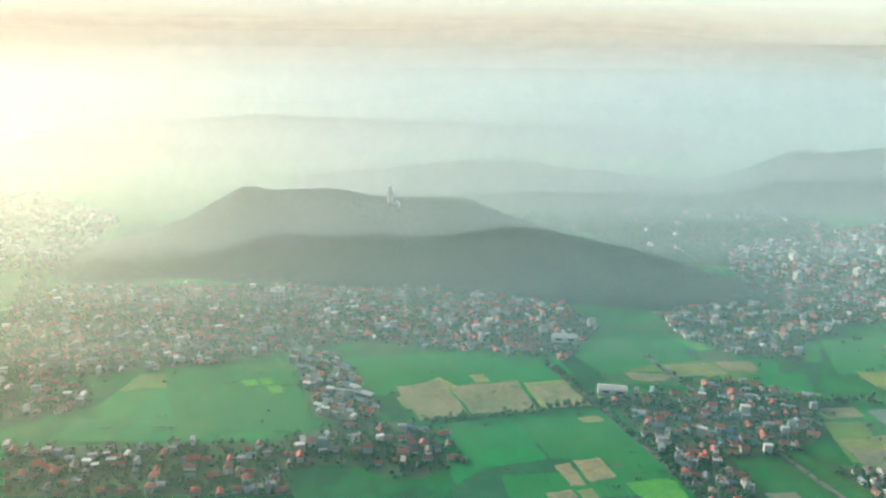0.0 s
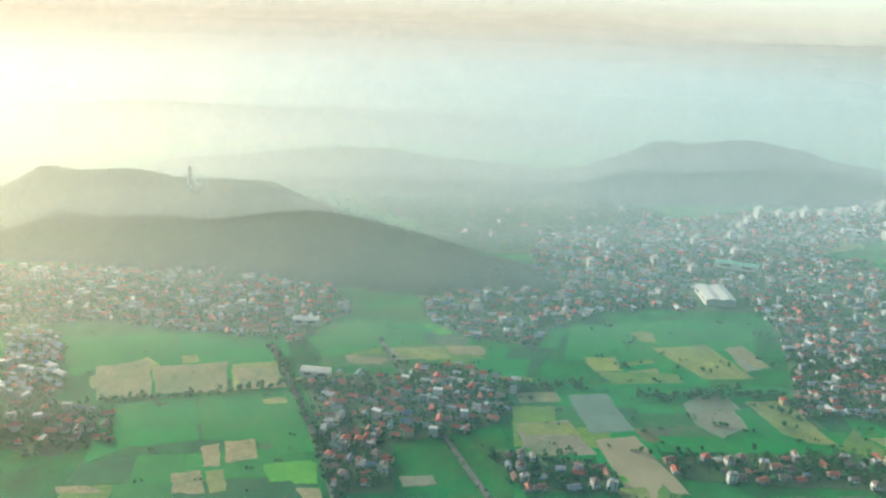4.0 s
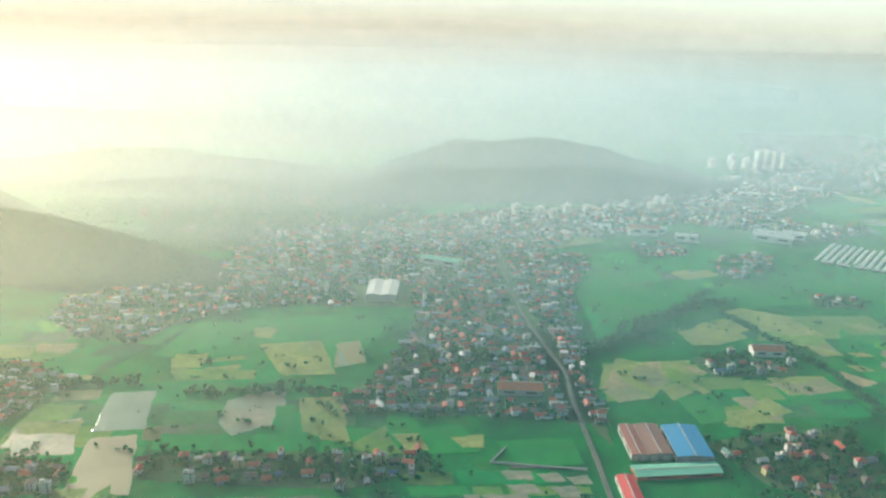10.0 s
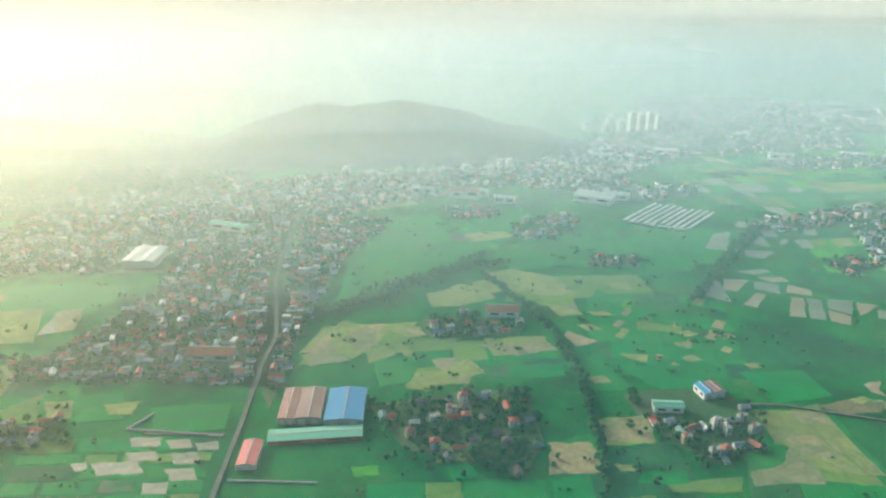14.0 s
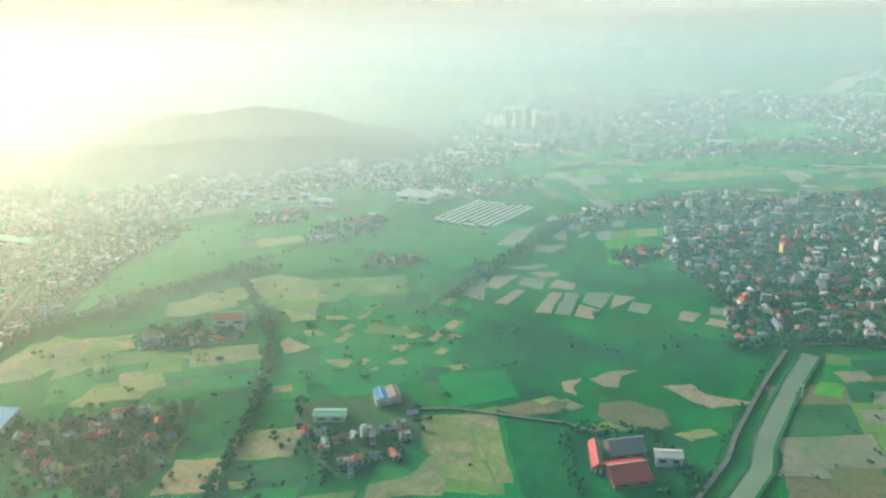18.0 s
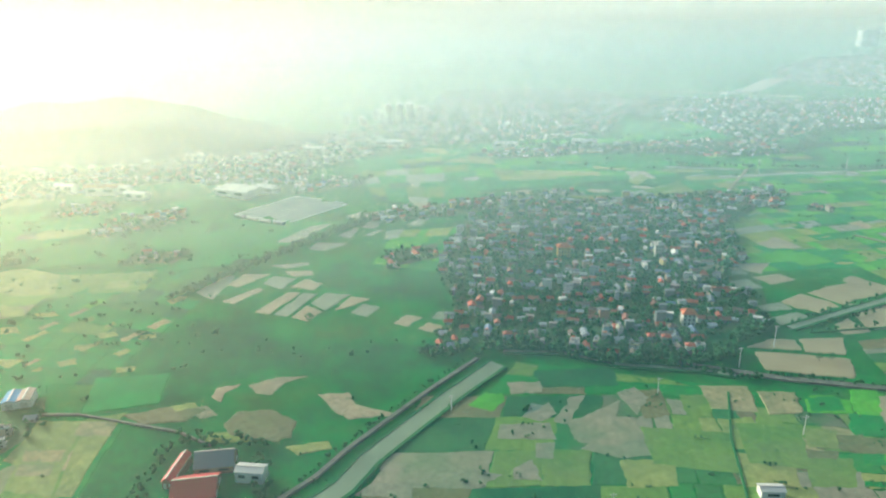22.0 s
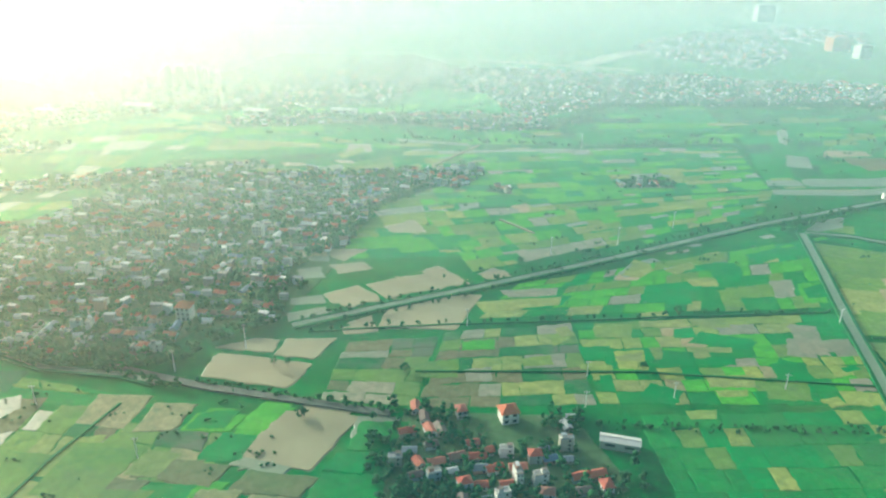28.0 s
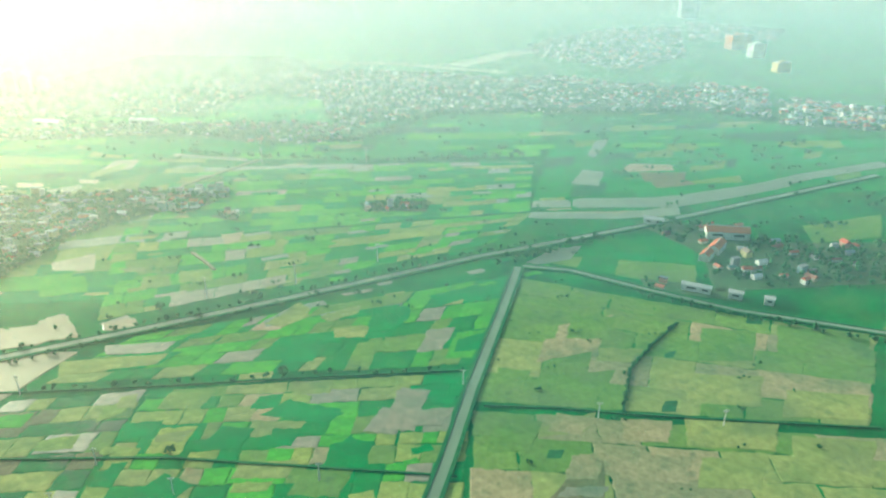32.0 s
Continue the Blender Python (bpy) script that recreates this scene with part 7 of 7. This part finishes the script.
def block(name, label, x, y, w, d, floors, turn, wall_mat, roof_mat=None, storey=1.6, cols=4, category="building"):
    """A block of flats or a large house: walls, floors of windows, a slab roof with parapet and a roof hut, or a hipped roof."""
    h = floors * storey
    e = tagged(new(name), label, category)
    e.matrix_basis = pose(x, y, 0, 0, 0, turn)
    part("wall", box_bm(-w / 2, w / 2, -d / 2, d / 2, 0, h), wall_mat, e)
    if roof_mat:
        bm = bmesh.new()
        a, b = w / 2 + 0.4, d / 2 + 0.4
        v = [bm.verts.new(p) for p in ((-a, -b, h), (a, -b, h), (a, b, h), (-a, b, h), (-w * 0.14, 0, h + d * 0.4), (w * 0.14, 0, h + d * 0.4))]
        for f in ((0, 3, 2, 1), (0, 1, 5, 4), (1, 2, 5), (2, 3, 4, 5), (3, 0, 4)):
            bm.faces.new([v[i] for i in f])
        part("roof", bm, roof_mat, e)
    else:
        slab_roof = part("roof_slab", box_bm(-w / 2 - 0.2, w / 2 + 0.2, -d / 2 - 0.2, d / 2 + 0.2, h, h + 0.25), M["concrete"], e)
        part("roof_hut", box_bm(-w * 0.2, w * 0.2, -d * 0.2, d * 0.2, h + 0.25, h + 1.5), wall_mat, slab_roof)
    win = None
    for s in range(floors):
        for i in range(cols):
            if win is None:
                win = opening(0, 0, 0, w / cols * 0.5, storey * 0.5, 0, -1)
                me = bpy.data.meshes.new("window")
                win.to_mesh(me)
                win.free()
                me.materials.append(M["glass"])
            piece("window", me, e, Matrix.Translation((-w / 2 + w * (i + 0.5) / cols, -d / 2, s * storey + storey * 0.32)))
        if s:
            part("floor_band", box_bm(-w / 2 - 0.06, w / 2 + 0.06, -d / 2 - 0.1, -d / 2 - 0.004, s * storey - 0.06, s * storey + 0.06), M["concrete"], e)
    return e


hall("warehouse", "warehouse with faded red sheet roofs beside the road", 372.2, 217.2, 5.4, 17.4, 2.4, 0, [M["rust_sheet"]], M["concrete"], 1, 0.06)
hall("warehouse", "warehouse with a rusty brown sheet roof", 379.2, 217.2, 8.2, 17.4, 2.5, 0, [M["rust_sheet"]], M["concrete"], 1, 0.06)
hall("warehouse", "warehouse with a bright blue sheet roof", 390.6, 216.2, 12.4, 18.2, 2.4, -1, [M["blue_sheet"]], M["concrete"], 1, 0.05)
hall("warehouse", "long low hall with a pale mint sheet roof", 382.4, 202.0, 6.2, 28.4, 1.3, 94, [M["mint_sheet"]], M["orange_tile"], 1, 0.08)
hall("warehouse", "small hall with a red sheet roof by the road", 364.3, 192.3, 5.8, 11.5, 1.8, 0, [M["red_sheet"]], M["white"], 1, 0.1)
hall("warehouse", "white double-roofed factory hall", 279.8, 350.2, 15.5, 20, 3.6, -3, [M["white_sheet"]], M["white"], 2, 0.1)
hall("warehouse", "large pale factory roof near the greenhouses", 529, 445, 15, 24, 4, 62, [M["white_sheet"]], M["white"], 2, 0.12)
hall("warehouse", "pale sheet hall beside the factory", 545, 449, 8, 14, 3.4, 62, [M["white_sheet"]], M["white"], 1)
hall("farmhouse", "farm building with an orange tiled roof", 450.4, 284.6, 6, 13.6, 2.6, 86, [M["orange_tile"]], M["white"], 1, 0.3, category="house")
hall("warehouse", "hall with a mint green sheet roof", 496.6, 212.6, 4.4, 9.6, 2.2, 84, [M["mint_sheet"]], M["white"], 1)
hall("warehouse", "hall with a blue and red sheet roof", 514, 221.4, 8, 6.4, 2.6, 12, [M["blue_sheet"], M["rust_sheet"]], M["white"], 2)
hall("shed", "long shed with a white sheet roof", 848.8, 188.7, 3.4, 9, 2.0, 72, [M["white_sheet"]], M["concrete"], 1, category="shed")
hall("shed", "field shed with a white roof", 716.9, 167, 3.2, 5.4, 2.2, 84, [M["white_sheet"]], M["white"], 1, doors=1, category="shed")
hall("farmhouse", "long farm building with a faded orange roof under trees", 1057.5, 344.6, 6, 17, 3.2, 78, [M["orange_tile"]], M["white"], 1, 0.3, category="house")
hall("farmhouse", "farmhouse with a red tiled roof under dark trees", 1047.6, 331.5, 4.6, 10, 2.6, -40, [M["orange_tile"]], M["white"], 1, 0.3, category="house")
hall("farmhouse", "small farmhouse with a red tiled roof beside a track", 1040.0, 324.0, 4.0, 6.5, 2.4, -40, [M["orange_tile"]], M["white"], 1, 0.3, category="house")
for x, y, l in ((1023.5, 298.3, 6.5), (1027.5, 296.0, 4.0), (1036.5, 291.5, 4.5), (1046, 286.5, 3.0)):
    hall("shed", "white sheet-roofed shed by the thin canal", x, y, 3.0, l, 2.2, 62, [M["white_sheet"]], M["white"], 1, doors=1, category="shed")
hall("warehouse", "white flat-gabled store by the thin canal", 1032.5, 361.8, 4, 8, 2.4, 70, [M["white_sheet"]], M["white"], 1, category="warehouse")
hall("temple_hall", "front temple hall with a broad red tiled roof", 578.6, 177.6, 9.6, 10.4, 1.5, 96, [M["red_sheet"]], M["rust_sheet"], 1, 0.26, category="temple")
hall("temple_hall", "rear temple hall with a dull grey-green roof", 581, 187.6, 7.0, 9.6, 1.8, 94, [M["metal"]], M["rust_sheet"], 1, 0.4, category="temple")
hall("temple_wing", "narrow wing with a red tiled roof", 572, 184.5, 3.0, 11, 2.2, -8, [M["red_sheet"]], M["rust_sheet"], 1, 0.36, category="temple")
hall("farmhouse", "white house with a grey roof behind the shrine", 591.3, 181.8, 4.0, 7.0, 3.0, 80, [M["white_sheet"]], M["white"], 1, category="house")
hall("warehouse", "long white roof at the field's edge", 66.5, 313.6, 4.5, 12, 3.0, 85, [M["white_sheet"]], M["white"], 1)
hall("warehouse", "long white shed roof of the hamlet", 78.5, 264.8, 4.5, 12, 3.0, 82, [M["white_sheet"]], M["white"], 1)
hall("warehouse", "teal-roofed sports hall in the town", 310.5, 396, 6, 24, 3.2, 66, [M["mint_sheet"]], M["white"], 1, 0.12)
for x, y, s in ((499, 577, 1.0), (470.5, 441.3, 0.7), (455.1, 456.9, 0.7), (616.1, 566.9, 1.0), (560.3, 552.2, 0.8), (419.6, 463.3, 0.7), (701.5, 549.5, 0.9), (760.7, 550.8, 0.9)):
    hall("warehouse", "pale sheet-roofed hall in the hazy suburb", x, y, 8 * s, 20 * s, 4, 75, [M["white_sheet"]], M["white"], 1)
hall("school", "long school block with orange tiled roofs", 446, 453.6, 7, 20, 5, 85, [M["orange_tile"]], M["white"], 1, 0.25, category="school")
hall("school", "town building with a long orange roof", 338, 252.5, 7, 17, 2.6, 86, [M["orange_tile"]], M["wall"], 1, 0.25, category="school")

block("house", "three-storey white villa with a red hipped roof", 730.2, 257, 4.4, 4.0, 3, -8, M["white"], M["orange_tile"], 1.55, 3, "house")
block("house", "yellow town house with red trim", 699.9, 327.9, 5.6, 4.2, 3, -6, M["yellow_wall"], M["orange_tile"], 1.5, 4, "house")
block("house", "white two-storey house with a bright red roof", 823.9, 200.3, 4.2, 3.8, 2, 10, M["white"], M["orange_tile"], 1.6, 2, "house")
block("house", "tall white house in the village", 741.5, 322.9, 3.8, 3.4, 4, -8, M["white"], None, 1.4, 3, "house")
block("house", "domed white house at the hill's foot", -84.2, 361.7, 7, 6, 3, 5, M["white"], None, 2.2, 3, "house")
block("school", "orange-walled school in the far town", 1324.1, 897.7, 26, 14, 4, 10, M["orange_tile"], None, 4.0, 8, "school")
block("hotel", "white hotel block in the far town", 1314, 834, 15, 11, 4, 10, M["white"], None, 3.5, 5, "building")
block("office_block", "yellowish office block past the fields", 1293.4, 742.6, 14, 9, 3, 8, M["yellow_wall"], None, 3.0, 4)
block("office_block", "pair of tall pale blocks in the far haze", 1410.3, 1257.2, 30, 16, 8, 0, M["white"], None, 3.2, 4)
flats = None
for x, y, f in ((612.6, 652.9, 10), (621.7, 654.6, 10), (630.7, 656.3, 10), (639.9, 659.2, 8), (606.4, 663.7, 5), (589.8, 653.5, 4), (647.1, 671.8, 5), (574.4, 665.3, 4), (600, 680.4, 5)):
    block("apartment_tower", "pale apartment tower of the far town", x, y, 5.6, 6, f, 8, M["white"], None, 1.7, 3, "tower block")
for x, y, f in ((366.5, 493.5, 5), (384.6, 498.9, 3), (403.9, 499.4, 4), (391.8, 491.7, 3), (419.1, 503.2, 3), (435.2, 507.5, 3), (451.3, 514.8, 3), (477.5, 523.7, 4), (484.6, 524.9, 4), (354.5, 482.8, 3), (343.6, 469.6, 3), (469.5, 513, 3)):
    block("town_house", "pale tall house along the town road", x, y, 4.4, 5, f, 12, M["white"], None, 1.75, 3, "house")
for x, y, f in ((235.3, 426, 3), (299.5, 436.2, 3), (261.7, 398.4, 3), (317.6, 415.8, 3), (221.9, 392.7, 3), (328.8, 449.2, 3), (280, 385.4, 3)):
    block("town_house", "pale three-storey house in the town", x, y, 4.2, 4.6, f, 5, M["white"], None, 1.8, 3, "house")


def greenhouse(x, y, l, turn):
    e = tagged(new("greenhouse"), "long low tunnel greenhouse of pale plastic", "greenhouse", "greenhouses")
    e.matrix_basis = pose(x, y, 0, 0, 0, turn)
    arc = [(1.15 * math.cos(radians(a)), 0.06 + 0.4 * math.sin(radians(a))) for a in range(0, 181, 20)]
    part("cover", prism_bm([(1.15, 0)] + arc + [(-1.15, 0)], -l / 2, l / 2), M["white_sheet"], e)
    for s in (-1, 1):
        part("end_frame", box_bm(-0.9, 0.9, s * (l / 2 + 0.05) - 0.04, s * (l / 2 + 0.05) + 0.04, 0, 0.3), M["steel"], e)
    return e


for i in range(10):
    greenhouse(551.4 + 3.35 * i, 421.6 - 2.05 * i, 43 - 3 * (i % 4 == 1) - 5 * (i in (5, 6)), -42.5)
for x, y in ((540.2, 399.5), (547.5, 394.6), (555, 389.8), (562.8, 386.2)):
    hall("shed", "low packing shed with a pale sheet roof", x, y, 2.6, 6.5, 1.3, 58, [M["white_sheet"]], M["concrete"], 1, doors=1, category="shed")


# ---- tower, poles and walls ----
def tower(x, y, z):
    """A white lookout tower: tapering shaft on a plinth, a railed gallery, a lantern room and a domed cap."""
    e = tagged(new("lookout_tower"), "white round lookout tower on the wooded ridge", "tower")
    e.matrix_basis = Matrix.Translation((x, y, z))

    def ring(name, r0, r1, z0, z1, mat, sides=16):
        bm = bmesh.new()
        bmesh.ops.create_cone(bm, cap_ends=True, segments=sides, radius1=r0, radius2=r1, depth=z1 - z0, matrix=Matrix.Translation((0, 0, (z0 + z1) / 2)))
        part(name, bm, mat, e)
    ring("plinth", 2.6, 2.4, -1.0, 1.2, M["concrete"], 8)
    ring("shaft", 1.9, 1.3, 1.2, 8.2, M["white"])
    ring("gallery", 2.1, 2.1, 8.2, 8.5, M["white"])
    ring("lantern_room", 1.3, 1.2, 8.5, 10.4, M["white"])
    ring("eaves", 1.7, 1.7, 10.4, 10.6, M["concrete"])
    ring("dome", 1.5, 0.2, 10.6, 12.2, M["white"])
    ring("finial", 0.12, 0.05, 12.2, 14.0, M["steel"], 6)
    for k in range(12):
        a = k * math.pi / 6
        bm = box_bm(2.0 * math.cos(a) - 0.06, 2.0 * math.cos(a) + 0.06, 2.0 * math.sin(a) - 0.06, 2.0 * math.sin(a) + 0.06, 8.5, 9.3)
        part("baluster", bm, M["white"], e)
    for k in range(4):
        part("window", box_bm(-0.3, 0.3, -1.86 + 0.14 * k, -1.36 + 0.09 * k, 2.4 + 1.5 * k, 3.2 + 1.5 * k), M["glass"], e)


tower(-26.1, 443.6, hill_west(-26.1, 443.6))
block("station_house", "low white station house beside the tower", -21.8, 439.4, 4.0, 3.0, 1, 0, M["white"], None, 1.8, 3).location.z = hill_west(-23.2, 439.4) - 0.5


def pole(x, y, h=6.0):
    e = tagged(new("utility_pole"), "slim pale concrete utility pole in the fields", "pole", "utility poles")
    e.matrix_basis = Matrix.Translation((x, y, 0))
    bm = bmesh.new()
    bmesh.ops.create_cone(bm, cap_ends=True, segments=8, radius1=0.17, radius2=0.10, depth=h, matrix=Matrix.Translation((0, 0, h / 2)))
    part("shaft", bm, M["white"], e)
    part("crossarm", box_bm(-0.7, 0.7, -0.06, 0.06, h - 0.6, h - 0.45), M["steel"], e)
    for dx in (-0.6, 0.0, 0.6):
        part("insulator", box_bm(dx - 0.06, dx + 0.06, -0.06, 0.06, h - 0.448, h - 0.2), M["white"], e)


for x, y, h in ((735.3, 226.2, 7), (752.3, 238, 8), (704.6, 212.1, 6), (737, 190, 6), (677.8, 163.3, 6), (643, 208.6, 5), (884.2, 310.9, 8), (855.4, 301.6, 8), (913, 327.8, 8), (970.2, 228.3, 5), (1001.2, 223.1, 5), (818.2, 248.5, 6), (844.6, 204.7, 5),
                (937, 245.5, 5), (869, 207.6, 5), (900.6, 210.1, 5), (848.6, 218.7, 5), (701.1, 398.2, 9), (905.9, 458.3, 9), (849.7, 458.3, 9)):
    pole(x, y, h)


def wall_run(label, points, h=0.5):
    e = tagged(new("compound_wall"), label, "wall")
    for (ax, ay), (bx, by) in zip(points, points[1:]):
        d = math.hypot(bx - ax, by - ay)
        bm = box_bm(-0.15, d + 0.15, -0.1, 0.1, 0, h)
        ob = part("wall_panel", bm, M["white"], e)
        ob.matrix_basis = pose(ax, ay, 0, 0, 0, math.degrees(math.atan2(by - ay, bx - ax)))
        ob = part("coping", box_bm(-0.2, d + 0.2, -0.14, 0.14, h + 0.002, h + 0.14), M["concrete"], e)
        ob.matrix_basis = pose(ax, ay, 0, 0, 0, math.degrees(math.atan2(by - ay, bx - ax)))


wall_run("whitewashed compound wall beside the road", [(328.5, 215.7), (322.7, 207.5), (353.6, 203.1)])
wall_run("low white wall in front of the red hall", [(360.1, 182), (385.4, 180.1)], 0.4)


# ---- flat sheets in place of haze ----
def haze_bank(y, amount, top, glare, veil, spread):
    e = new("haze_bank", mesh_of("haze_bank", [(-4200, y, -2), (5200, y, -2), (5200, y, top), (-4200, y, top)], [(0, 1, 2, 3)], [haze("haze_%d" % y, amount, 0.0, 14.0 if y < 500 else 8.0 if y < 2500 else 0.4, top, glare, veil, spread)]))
    tagged(e, "flat upright sheet that imitates bright haze", "haze", kind="structure")


# haze and sky colours put into the sheets by distance; NEAR also tints the darks
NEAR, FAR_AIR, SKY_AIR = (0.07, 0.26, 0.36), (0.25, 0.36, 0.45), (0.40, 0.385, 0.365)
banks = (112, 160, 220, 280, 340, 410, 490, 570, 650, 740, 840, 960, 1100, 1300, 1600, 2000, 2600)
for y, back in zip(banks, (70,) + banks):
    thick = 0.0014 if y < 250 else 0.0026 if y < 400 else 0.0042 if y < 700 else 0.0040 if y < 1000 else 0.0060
    # the last sheet is opaque, a backdrop in place of hazy sky
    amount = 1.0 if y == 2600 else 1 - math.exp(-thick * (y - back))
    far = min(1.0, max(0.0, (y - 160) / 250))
    # warm tint for sun glow, and on near sheets for aircraft-window glare
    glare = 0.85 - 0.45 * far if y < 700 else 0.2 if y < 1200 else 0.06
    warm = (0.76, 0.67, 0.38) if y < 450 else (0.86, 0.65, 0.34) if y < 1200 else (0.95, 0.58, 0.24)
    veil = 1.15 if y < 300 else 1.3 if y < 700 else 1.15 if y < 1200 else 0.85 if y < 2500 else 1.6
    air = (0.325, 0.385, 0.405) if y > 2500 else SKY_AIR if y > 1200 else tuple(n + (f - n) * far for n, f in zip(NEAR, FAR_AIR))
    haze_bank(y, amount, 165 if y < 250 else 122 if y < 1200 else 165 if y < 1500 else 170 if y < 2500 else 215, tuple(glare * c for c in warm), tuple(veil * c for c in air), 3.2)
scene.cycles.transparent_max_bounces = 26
